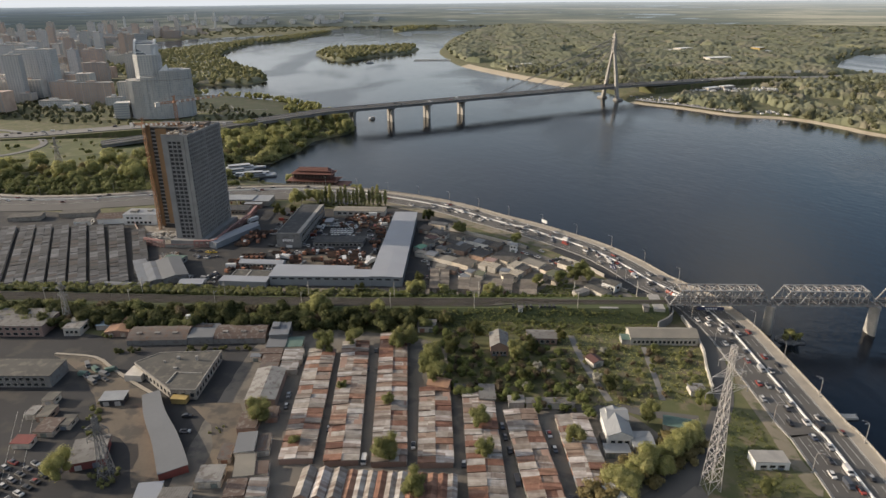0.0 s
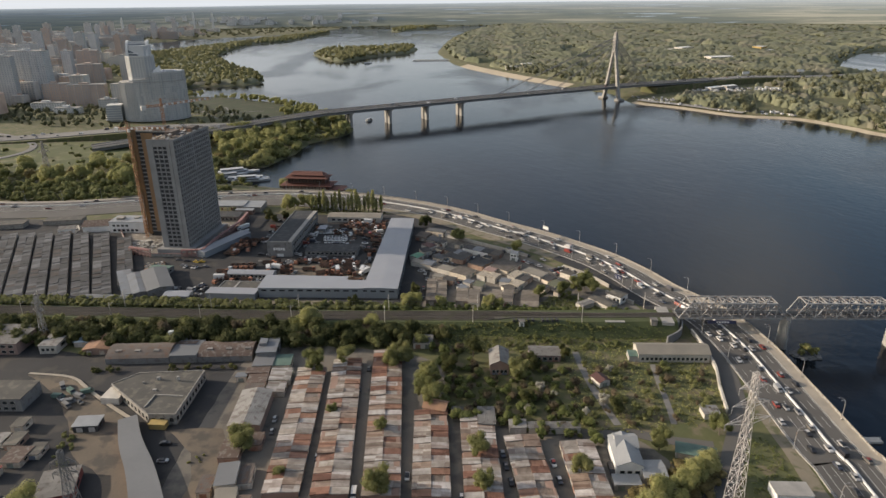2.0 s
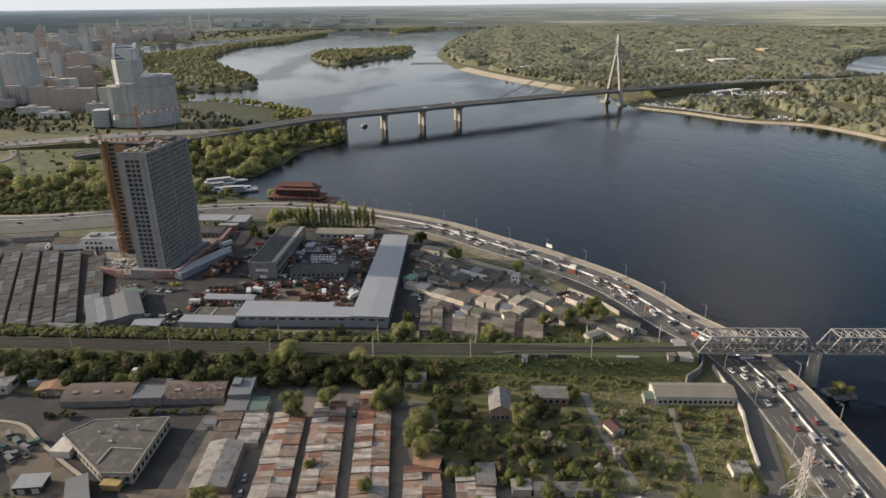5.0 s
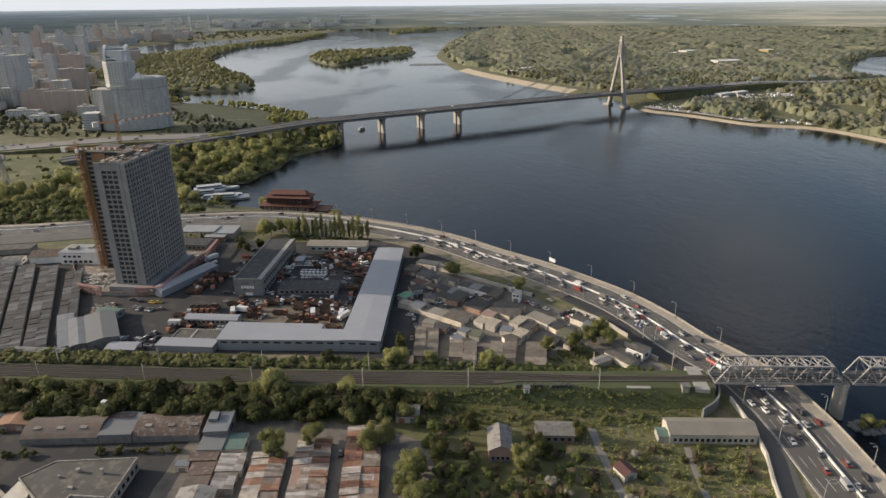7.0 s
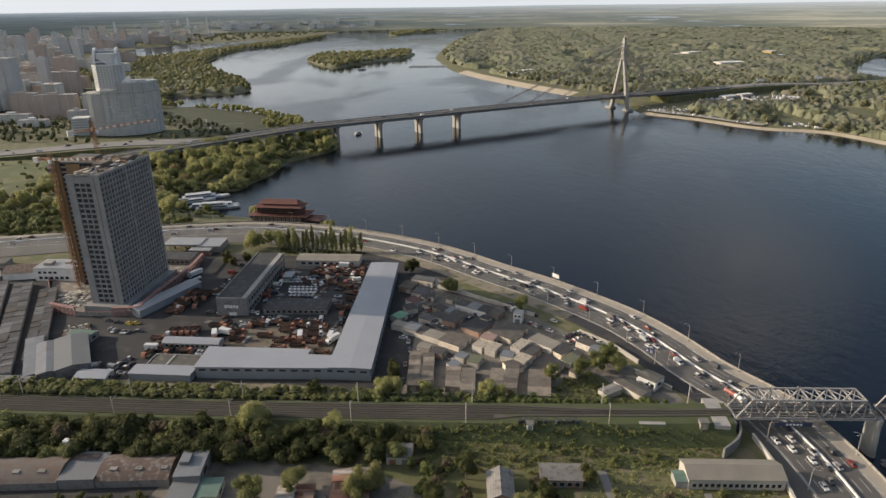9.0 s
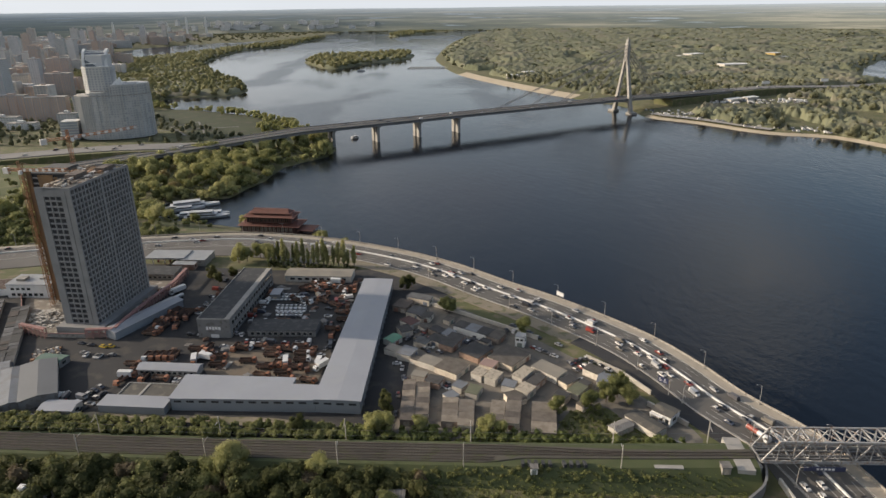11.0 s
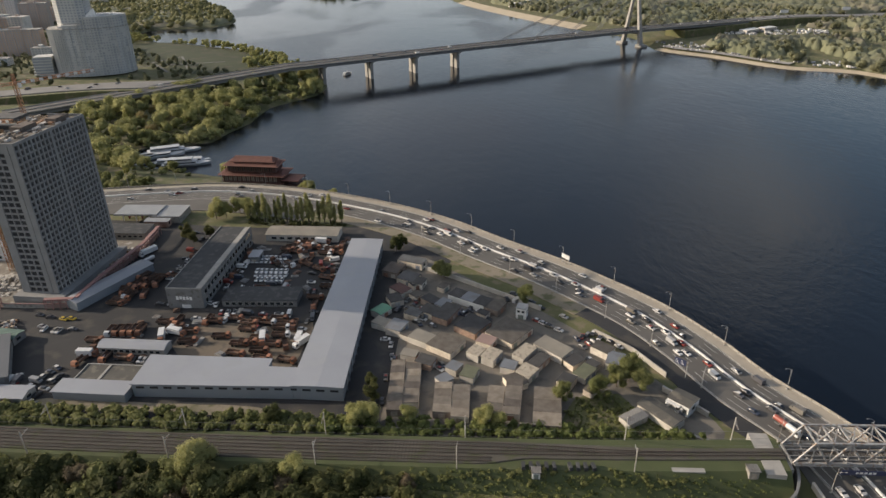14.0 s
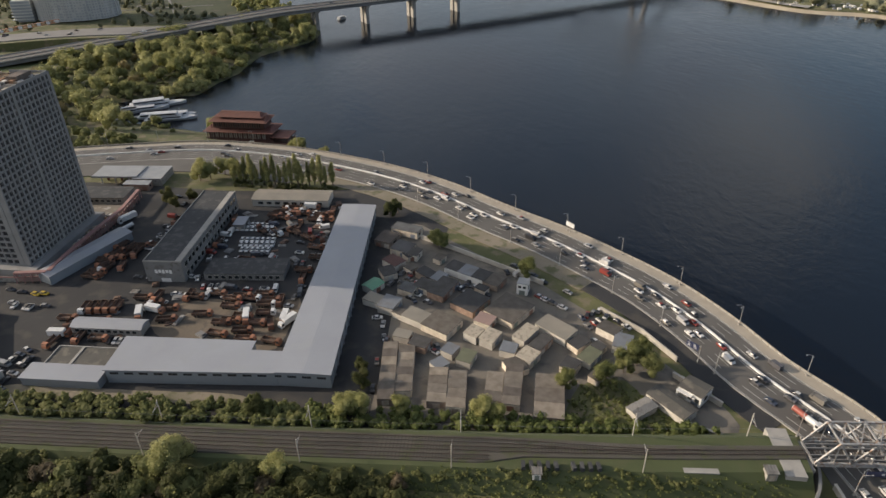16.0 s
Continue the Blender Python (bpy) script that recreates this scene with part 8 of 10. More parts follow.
# truck yard
for i, (x, y, rz) in enumerate(((-106, 412, 92), (-108.5, 405, 88), (-94, 407, 90), (-101, 398.5, 86), (-98, 389.5, 93), (-107, 387, 80), (-95, 384.5, 88), (-84.5, 384, 75), (-108, 394, 92), (-92.5, 401.5, 94), (-133.4, 402, 90), (-131, 394.4, 100), (-141, 405, 88), (-118, 399, 95))):
    truck(x, y, G + 0.05, rz, "bed", "dusty orange tipper truck", white=i % 7 == 2)
for i, (x, y, rz) in enumerate(((-168.5, 399.5, 5), (-165.2, 400, 4), (-161.9, 400.5, 6), (-158.6, 400.8, 3), (-155.3, 401.2, 5), (-157, 392, 95), (-179, 433, -20), (-176, 430, -24), (-177.8, 424, 70), (-178.9, 441, -22), (-175.5, 438.5, -18), (-178.8, 449, -20), (-174, 447, -25), (-171.5, 441, -20))):
    truck(x, y, G + 0.05, rz, "bed", "brown tipper truck parked in a row", "parked tipper trucks", white=i % 7 == 0)
truck(-185, 465, G + 0.05, -24, "tank", "white tanker lorry in the truck yard", "lorries", True)
truck(-190, 474, G + 0.05, -28, "box", "white box lorry parked by the hoarding", "lorries", True, 1.4)
truck(-82, 396, G + 0.05, -30, "box", "pale box trailer in the truck yard", "lorries", True)
truck(-76.5, 430, G + 0.05, 4, "box", "white box lorry beside the warehouse", "lorries", True)
for k, (x0, y0, n) in enumerate(((-128, 473.5, 7), (-129, 469.5, 8), (-123, 459, 7), (-122, 455, 7), (-120, 450, 6))):
    for i in range(n):
        car(x0 + i * 2.5, y0 + 0.1 * i, G + 0.05, rg.uniform(-4, 4), "white car parked in a tight block", "white cars in the yard", M_SILVER)
for x, y, rz in ((-209, 411, 80), (-203, 409.5, 95), (-126, 418.5, 10), (-123, 418.7, 5), (-120, 419, 8), (-117, 418, 0), (-113.4, 418.6, 90), (-106, 418, 85), (-99, 419, 92), (-94, 418.5, 5), (-91, 440, 2), (-88, 440, 4), (-85, 446, 0), (-82, 446, 6), (-92, 449, 90), (-86, 455, 86), (-94, 458, 80), (-80, 457, 4),
                 (-131, 425, 15), (-134, 426, 80), (-152, 424, 90), (-158, 424, 88)):
    car(x, y, G + 0.05, rz + rg.uniform(-5, 5), "dusty car parked in the truck yard", "cars in the yard", None, rg.random() < 0.2)
for x, y, rz in ((-196, 408.5, 75), (-192.5, 409, 82)):
    car(x, y, G + 0.05, rz, "yellow taxi parked beside the building site", "cars in the yard", M_TAXI)
for i in range(34):
    x, y = rg.uniform(-118, -84), rg.uniform(462, 494)
    if rg.random() < 0.45:
        truck(x, y, G + 0.05, rg.uniform(0, 360), "bed", "old tipper or crane lorry in the machinery park", "machinery park", rg.random() < 0.2)
    else:
        car(x, y, G + 0.05, rg.uniform(0, 360), "old car or van in the machinery park", "machinery park", None, rg.random() < 0.4)
# crowded edges of the yard
for x0, y0, x1, y1, n, k in ((-214, 356, -186, 364, 9, 0.3), (-205, 398, -186, 402, 5, 0.2), (-150, 380, -138, 381, 4, 0.2), (-164, 381, -150, 381, 4, 0.2), (-137, 410, -120, 413, 5, 0.5), (-120, 406, -88, 415, 8, 0.8), (-86, 405, -82, 470, 13, 0.6), (-134, 440, -130, 480, 10, 0.3), (-126, 440, -100, 447, 8, 0.1), (-168, 446, -160, 486, 12, 0.3), (-180, 420, -166, 450, 9, 0.9), (-106, 394, -82, 399, 5, 0.9), (-150, 396, -136, 411, 7, 0.7), (-112, 480, -84, 496, 14, 0.7), (-172, 375, -166, 395, 5, 0.6), (-176, 484, -156, 505, 8, 0.2)):
    for i in range(n):
        f = (i + rg.uniform(0.1, 0.9)) / n
        x, y = x0 + (x1 - x0) * (f if abs(x1 - x0) > abs(y1 - y0) else rg.random()), y0 + (y1 - y0) * (f if abs(x1 - x0) <= abs(y1 - y0) else rg.random())
        if rg.random() < k:
            truck(x, y, G + 0.05, rg.choice((0, 90, 20, 85)) + rg.uniform(-8, 8), rg.choice(("bed",) * 19 + ("box",)), "worn tipper or flatbed lorry in the crowded yard", "crowded yard lorries", rg.random() < 0.08)
        else:
            car(x, y, G + 0.05, rg.choice((0, 90)) + rg.uniform(-10, 10), "dusty car squeezed into the crowded yard", "cars in the yard", None, rg.random() < 0.25)
# cars jammed round the low store at the yard's edge
for i, (x, y) in enumerate(((-176.1, 352.8), (-178.0, 357.7), (-179.1, 361.3), (-179.5, 364.7), (-178.4, 367.5), (-177.3, 370.3), (-176.2, 373.2), (-173.5, 356.5), (-173.1, 360.2), (-173.2, 364.7), (-172.3, 367.9), (-172.5, 352.3), (-187.5, 363.0), (-188.7, 366.8))):
    car(x, y, G + 0.05, (70, 160, 75)[i % 3] + rg.uniform(-10, 10), "dusty car jammed in beside the low store", "cars by the low store", None, rg.random() < 0.15)
# cars left between the huts by the quay road
for x, y in ((34.1, 407.8), (36.6, 409.5), (39.0, 411.1), (41.6, 412.7), (44.1, 409.4), (-11.3, 430.9), (-14.8, 425.0), (-21.2, 385.7), (4.6, 438.6), (9.2, 437.5), (-34.7, 427.1), (-45.3, 426.4), (-42.1, 389.6), (-41.6, 434.9)):
    car(x, y, G + 0.05, rg.choice((20, 150, 155)) + rg.uniform(-8, 8), "car parked between the huts", "cars among the huts", None, rg.random() < 0.1)
# scrap and stacked parts
for i in range(60):
    x, y = rg.uniform(-160, -82), rg.uniform(378, 500)
    if -156 < x < -134 and 420 < y < 492 or -130 < x < -90 and 424 < y < 439:
        continue
    w, d, h = rg.uniform(0.8, 3.5), rg.uniform(0.8, 2.5), rg.uniform(0.4, 1.6)
    bm = boxes((-w, w, -d, d, 0, h * 0.6), (-w * 0.6, w * 0.5, -d * 0.7, d * 0.4, h * 0.6, h))
    solid("scrap_block", bm, rg.choice((M_TIPPER, M_CONC_DARK, M_TIPPER, M_CONC_DARK, M_SLATE)), "rusty block of scrap metal in the yard", "scrap", "scrap in the yard", at=(x, y, G + 0.04), rz=rg.uniform(0, 90))
# cars among garages, lanes and lots
for x, y, rz in ((-46.5, 296, 5), (-57.5, 285, 8), (-58.5, 268, 8), (-43, 246, 7), (-47.2, 204, 5), (-65, 222, 8), (-30, 214, 6), (-88.5, 244, 8), (-87, 236, 8), (-10, 205, 3), (5.2, 222, 10), (7, 214, 9), (9.5, 197, 10), (4, 229, 10), (22.5, 225, 10), (43, 223, 5), (24, 216, 12), (12.5, 185, 10), (41, 208, 60), (28, 190, 100), (50, 216, 40), (60, 212, 20), (77, 221, 140), (-96, 262, 8), (-126, 226, 100), (-122, 216, 95), (-186, 252, 60), (-180, 247, 60), (-181, 251, 55), (-176, 250, 60)):
    car(x, y, G + 0.06, rz, "car parked between garages and sheds", "cars among the garages", None, rg.random() < 0.15)
for i in range(30):
    k, j = divmod(i, 10)
    car(-186 + k * 9 + j * 0.9, 165 + j * 3.1, G + 0.06, 70 + rg.uniform(-4, 4), "car in the depot car park", "cars in the depot car park")
for x, y, rz in ((-38, 430, 60), (-40.5, 427, 58), (-36, 426, 62), (-12, 427, 62), (-16.5, 425, 60), (-4, 421, 60), (-33, 419, 62), (-35.5, 416.5, 60), (18, 421, 58), (20.5, 419, 58), (23, 417, 60), (27, 414, 55), (-35.5, 393, 0), (-22, 383, 50), (-41, 388, 5), (-42.5, 376, 8), (-41.5, 362, 5), (0, 408, 60), (-13, 421, 30), (-9, 426, 30), (-16, 427, 20), (-34, 415, 30), (-28, 414, 60), (-38, 434, 20), (36, 402, 40), (39, 404, 35), (41.5, 406, 40), (35, 391, 30), (38, 393, 35), (40, 391, 40), (48, 406, 40), (51, 403, 42), (20, 432, 60), (16, 437, 60), (12, 440, 58), (8, 444, 56), (30, 425, 50), (66, 374, 45), (-44, 398, 3), (-47, 402, 95)):
    car(x, y, G + 0.06, rz, "car parked among the huts and garages", "cars among the huts", None, rg.random() < 0.15)

for i, (x, y) in enumerate([(-190.9, 261.0), (-184.6, 257.4), (-178.6, 254.0), (-187.9, 253.3), (-180.8, 250.0), (-177.5, 257.9)]):
    car(x, y, G + 0.08, 40 + 17 * i, "dark old van parked on the depot dirt lot", "old vans in the depot", M_GREEN2 if i % 2 else M_CONC_DARK, True)


# ---- lamps, masts, pylons ----
def street_lamp(x, y, z, rz, h=9.5):
    t = thing("street_lamp", "slim grey street lamp with curved twin arms", "street lamp", "quay street lamps", at=(x, y, z), rz=rz)
    bm = bmesh.new()
    beam(bm, (0, 0, 0), (0, 0, h * 0.8), 0.14, 6)
    beam(bm, (0, 0, h * 0.8), (0.25, 0, h * 0.94), 0.11, 6)
    part("pole", bm, M_STEEL, t)
    for a in (-0.7, 0.7):
        bm = bmesh.new()
        beam(bm, (0.25, 0, h * 0.94), (1.0, a, h), 0.08, 5)
        beam(bm, (1.0, a, h), (2.0, a * 1.4, h + 0.05), 0.07, 5)
        arm = part("arm", bm, M_STEEL, t)
        part("lamp_head", boxes((1.9, 2.5, a * 1.4 - 0.13, a * 1.4 + 0.13, h - 0.02, h + 0.12)), M_LAMPHEAD, arm)
    part("base", boxes((-0.3, 0.3, -0.3, 0.3, -0.05, 0.5)), M_CONC, t)


s = s_near(144, 196)
while s < s_near(-420, 537):
    p, a = on_road(s, 0.9)
    street_lamp(p[0], p[1], RZ + 0.15, a + 90)
    if s < s_near(-20, 520):
        q, a2 = on_road(s + 14, 28.4)
        street_lamp(q[0], q[1], G, a2 - 90, 9)
    s += 31.5


def rail_mast(x, y, z, arm):
    t = thing("catenary_mast", "pale concrete overhead-line mast with a bracket", "mast", "railway masts", at=(x, y, z))
    bm = bmesh.new()
    beam(bm, (0, 0, -1.5), (0, 0, 9.5), 0.17, 8)
    part("pole", bm, M_WALLPALE, t)
    bm = bmesh.new()
    beam(bm, (0, 0, 7.4), (0, arm * 3.6, 7.7), 0.07)
    beam(bm, (0, 0, 9.0), (0, arm * 2.6, 7.7), 0.05)
    part("bracket", bm, M_STEEL, t)


for x, side in [(-57.1 - 49.5 * i, e) for i in range(7) for e in (-1, 1)] + [(-11.4, -1), (-9.5, 1), (43.8, -1), (43.0, 1), (77.5, 1)]:
    rail_mast(x, float(np.interp(x, RAIL[:, 0], RAIL[:, 1])) + 6.9 * side, float(np.interp(x, RAIL[:, 0], RAILZ)) - 0.6, -side)
wires = thing("overhead_wire", "thin dark overhead railway wire", "wire")
for d in TRACKS:
    part("wire", strip(RAIL, d - 0.02, d + 0.02, RAILZ + 6.3, RAILZ + 6.34), M_CONC_DARK, wires)


def lattice(name, x, y, z, h, base, top, arms, material, label, rz=0.0, panels=9, r=0.16):
    """A four-legged lattice mast with cross-braced panels and cross-arms (height, reach)."""
    t = thing(name, label, "pylon", at=(x, y, z), rz=rz)
    half = lambda s: base + (top - base) * min(1, s * 1.25) if s < 0.8 else top
    cs = ((-1, -1), (1, -1), (1, 1), (-1, 1))
    lv = [h * (1 - (1 - i / panels) ** 1.35) for i in range(panels + 1)]
    pt = lambda i, c: (c[0] * half(lv[i] / h), c[1] * half(lv[i] / h), lv[i])
    for c in cs:
        bm = bmesh.new()
        for i in range(panels):
            beam(bm, pt(i, c), pt(i + 1, c), r)
        part("leg", bm, material, t)
    for f in range(4):
        a, b = cs[f], cs[(f + 1) % 4]
        bm = bmesh.new()
        for i in range(panels):
            beam(bm, pt(i, a), pt(i + 1, b), r * 0.6)
            beam(bm, pt(i, b), pt(i + 1, a), r * 0.6)
            beam(bm, pt(i + 1, a), pt(i + 1, b), r * 0.6)
        part("bracing", bm, material, t)
    for z_a, reach in arms:
        for e in (-1, 1):
            bm = bmesh.new()
            w = half(z_a / h)
            for c in (-w, w):
                beam(bm, (e * w, c, z_a), (e * reach, 0, z_a + 0.6), r * 0.8)
                beam(bm, (e * w, c, z_a + 2.4), (e * reach, 0, z_a + 0.6), r * 0.6)
                for k in (0.33, 0.66):
                    beam(bm, (e * (w + (reach - w) * k), c * (1 - k), z_a + 0.6 * k), (e * (w + (reach - w) * k), c * (1 - k), z_a + 2.4 - 1.8 * k), r * 0.5)
            part("cross_arm", bm, material, t)
            bm = bmesh.new()
            beam(bm, (e * reach, 0, z_a + 0.5), (e * reach, 0, z_a - 1.6), 0.14, 6)
            part("insulator", bm, M_CONC_DARK, t)
    return t


lattice("power_pylon", 76.6, 199, G, 57, 2.5, 0.75, ((40, 8), (46, 6.5), (52, 5)), M_STEELPALE, "tall pale steel lattice power pylon", 20, 14, 0.085)
lattice("lattice_mast", -138, 188, G, 26, 2.4, 0.7, ((17, 4), (21, 4)), M_CONC_DARK, "dark steel lattice mast above the depot", 10, 8, 0.12)
lattice("lattice_mast", -464, 648, 6, 34, 3.2, 0.8, ((23, 6), (29, 5)), M_STEEL, "grey lattice power pylon in the meadow", 10, 8, 0.16)
lattice("lattice_mast", -228, 303, G, 24, 1.6, 0.6, ((16, 3), (20, 3)), M_STEEL, "slim lattice mast above the tree belt", 0, 8, 0.1)
# road sign gantry
sg = thing("road_sign", "dark blue overhead road sign on a grey post", "road sign", at=(73.5, 384.5, G), rz=-40)
bm = bmesh.new()
beam(bm, (0, 0, 0), (0, 0, 7.5), 0.16, 6)
beam(bm, (0, 0, 7), (-4.5, 0, 7), 0.12, 6)
part("post", bm, M_STEEL, sg)
part("panel", boxes((-5.2, -0.6, -0.2, -0.05, 5.0, 7.6)), M_SIGN, sg, "dark sign panel")
for i in range(2):
    for k in range(3):
        part("marking", boxes((-4.8 + i * 2.2, -3.5 + i * 2.2 - 0.3 * k, -0.23, -0.2, 5.5 + 0.62 * k, 5.72 + 0.62 * k)), M_WHITE, sg)
bn = thing("banner", "dark blue banner board on the railway bridge", "banner", at=(107, rail_y - 6.2, 16.0), rz=2)
part("panel", boxes((0, 14, -0.1, 0.1, 0, 1.8)), M_SIGN, bn)
for i in range(5):
    part("marking", boxes((4.2 + i * 1.3, 5.1 + i * 1.3, -0.14, -0.1, 0.5, 1.3)), M_WHITE, bn)


bb = thing("billboard", "small white billboard on the quay footway", "billboard", at=(34.6, 475.6, RZ + 0.15), rz=-48)
part("post", boxes((-0.15, 0.15, -0.15, 0.15, 0, 3.4)), M_STEEL, bb)
part("panel", boxes((-2.6, 2.6, -0.12, 0.12, 3.4, 5.6)), M_WHITE, bb)
part("frame", boxes((-2.75, 2.75, -0.16, 0.16, 3.25, 3.4), (-2.75, 2.75, -0.16, 0.16, 5.6, 5.75)), M_STEEL, bb)


# ---- floating restaurant and boats ----
def build_restaurant():
    t = thing("floating_restaurant", "red pagoda-roofed floating restaurant at the quay", "restaurant", at=(-180, 617, 0), rz=-3)
    part("hull", boxes((-24, 24, -9.5, 9.5, -1, 2.2)), M_MAROON, t, "dark red pontoon hull")
    for z, w, d, h in ((2.2, 22, 8.2, 5.4), (9.6, 18.5, 6.8, 4.8)):
        part("storey", boxes((-w, w, -d, d, z, z + h)), M_MAROON, t)
        for k in range(int(w * 2 / 3.4)):
            x = -w + 1.2 + k * 3.4
            part("window", boxes((x, x + 2.2, -d - 0.06, -d + 0.02, z + 1.0, z + h - 0.9)), M_WALLDIM if z < 5 else M_DARKWIN, t, "pale lattice window panel" if z < 5 else "dark window panel")
        for k in range(int(w * 2 / 3.4) + 1):
            x = -w - 0.6 + k * 3.4
            part("column", boxes((x, x + 0.4, -d - 1.5, -d - 1.1, z, z + h)), M_MAROON, t)
    for z, w, d, rise, cut in ((7.6, 25.5, 10.6, 2.0, 0.7), (14.4, 21.0, 9.0, 2.2, 0.75), (16.8, 17.5, 5.6, 2.6, 0.55)):
        bm = bmesh.new()
        rings = []
        for s, zz in ((1.0, 0.25), (0.93, 0.0), (cut, rise), (cut * 0.98, rise + 0.2)):
            rings.append([bm.verts.new((x * w * (s if s > 0.9 else 1 - (1 - s) * d / w * 1.2), y * d * s * (1 if s > 0.9 else 0.35), z + zz)) for x, y in ((-1, -1), (0, -1), (1, -1), (1, 0), (1, 1), (0, 1), (-1, 1), (-1, 0))])
        for r, q in zip(rings, rings[1:]):
            for i in range(8):
                bm.faces.new((r[i], r[(i + 1) % 8], q[(i + 1) % 8], q[i]))
        bm.faces.new(rings[-1])
        bm.faces.new(rings[0][::-1])
        bmesh.ops.recalc_face_normals(bm, faces=bm.faces[:])
        part("roof", bm, M_PAGODA, t, "upswept red-brown tiled roof")
    part("railing", boxes((-24, 24, -9.6, -9.4, 2.2, 3.3), (-24, 24, 9.4, 9.6, 2.2, 3.3), (23.8, 24, -9.4, 9.4, 2.2, 3.3)), M_MAROON, t)
    part("gangway", boxes((-20, -17, -24, -9.5, 2.0, 2.3), (8, 11, -24, -9.5, 2.0, 2.3)), M_CONC, t)
    sd = thing("pontoon_terrace", "small roofed terrace pontoon beside the restaurant", "pontoon", at=(-150, 612, 0), rz=-6)
    part("hull", boxes((-6, 6, -7, 7, -1, 1.6)), M_MAROON, sd)
    part("roof", boxes((-6.5, 6.5, -7.5, 7.5, 5.2, 5.6)), M_PAGODA, sd)
    for x in (-5.5, 5.5):
        for y in (-6.5, 0, 6.5):
            part("column", boxes((x - 0.2, x + 0.2, y - 0.2, y + 0.2, 1.6, 5.2)), M_MAROON, sd)


build_restaurant()


def boat(x, y, L, rz, decks=2, label="white river boat moored in the bay", group="boats in the bay"):
    t = thing("boat", label, "boat", group, at=(x, y, 0), rz=rz)
    w = L * 0.09 + 1.2
    bm = bmesh.new()
    rings = []
    for s, k in ((-0.5, 0.8), (-0.3, 1.0), (0.2, 1.0), (0.4, 0.6), (0.5, 0.05)):
        rings.append([bm.verts.new(c) for c in ((L * s, -w * k * 0.7, -0.4), (L * s, w * k * 0.7, -0.4), (L * s, w * k, 1.6 + max(0, s) * 1.4), (L * s, -w * k, 1.6 + max(0, s) * 1.4))])
    for r, q in zip(rings, rings[1:]):
        for i in range(4):
            bm.faces.new((r[i], r[(i + 1) % 4], q[(i + 1) % 4], q[i]))
    bm.faces.new(rings[0])
    bm.faces.new(rings[-1])
    bmesh.ops.recalc_face_normals(bm, faces=bm.faces[:])
    part("hull", bm, M_BOAT, t)
    for k in range(decks):
        part("cabin", boxes((-L * 0.42 + k * L * 0.06, L * (0.22 - 0.08 * k), -w * (0.8 - 0.12 * k), w * (0.8 - 0.12 * k), 1.6 + 2.3 * k, 3.7 + 2.3 * k)), M_BOAT, t)
        part("window_band", boxes((-L * 0.40 + k * L * 0.06, L * (0.2 - 0.08 * k), -w * (0.8 - 0.12 * k) - 0.04, w * (0.8 - 0.12 * k) + 0.04, 2.4 + 2.3 * k, 3.2 + 2.3 * k)), M_DARKWIN, t)
    part("mast", boxes((-0.1, 0.1, -0.1, 0.1, 1.6 + 2.3 * decks, 4.5 + 2.3 * decks)), M_STEEL, t)


for x, y, L, rz, d in ((-276, 681, 46, 27, 2), (-281, 670, 38, 27, 1), (-250, 651, 38, 14, 2), (-262, 655, 30, 16, 1), (-290, 663, 28, 30, 1), (-246, 659, 24, 14, 1)):
    boat(x, y, L, rz, d)
solid("pontoon", boxes((-5, 5, -1.6, 1.6, -0.5, 0.9), (-4.6, -0.5, -1.2, 1.2, 0.9, 1.3), (4.2, 4.5, -0.1, 0.1, 0.9, 2.2)), M_WALLPALE, "small pale mooring pontoon below the quay wall", "pontoon", at=(153, 262, 0), rz=4)
rk = bmesh.new()
g_k = random.Random(12)
for i in range(60):
    a_k, r_k = g_k.uniform(0, 6.28), g_k.uniform(0, 1) ** 0.5
    x, y, w = 157 + 7 * r_k * math.cos(a_k), 331 + 5 * r_k * math.sin(a_k), g_k.uniform(0.5, 1.3)
    box(rk, x - w, x + w, y - w, y + w, -2.5, 1.5 * (1 - r_k) + g_k.uniform(0.1, 0.7))
tagged(solid("rock_footing", rk, M_CONC_DARK, "rough rocks heaped at the foot of a bridge pier", "rocks"), kind="stuff")
for x, y, h in ((156, 331, 6.5), (159.5, 329.5, 5.0), (153.5, 329, 4.5)):
    plant("yellow", x, y, h, 0.9, "bushes at the bridge pier")
solid("jetty", boxes((-30, 10, -1.5, 1.5, 0.6, 1.0), *[(-30 + 6 * i, -29.6 + 6 * i, -1.2, 1.2, -2, 0.6) for i in range(8)]), M_CONC, "narrow grey jetty with moored boats", "jetty", at=(-266, 660, 0), rz=27)
boat(-378, 1922, 22, 10, 1, "small vessel out on the river", "boats on the river")
boat(-196, 1000, 14, 60, 1, "small motor boat under the bridge", "boats on the river")
for i in range(3):
    t = thing("boat_dock", "floating dock with rows of moored boats", "dock", "floating docks", at=(-205, 1985 + i * 22, 0), rz=3)
    part("walkway", boxes((-55, 55, -1, 1, 0.2, 0.6)), M_CONC, t)
    for k in range(14):
        part("moored_boat", boxes((-54 + k * 8, -51 + k * 8, 1.2, 8, 0.1, 1.5), (-53.6 + k * 8, -51.4 + k * 8, 2.5, 5, 1.5, 2.4)), M_WHITE, t)


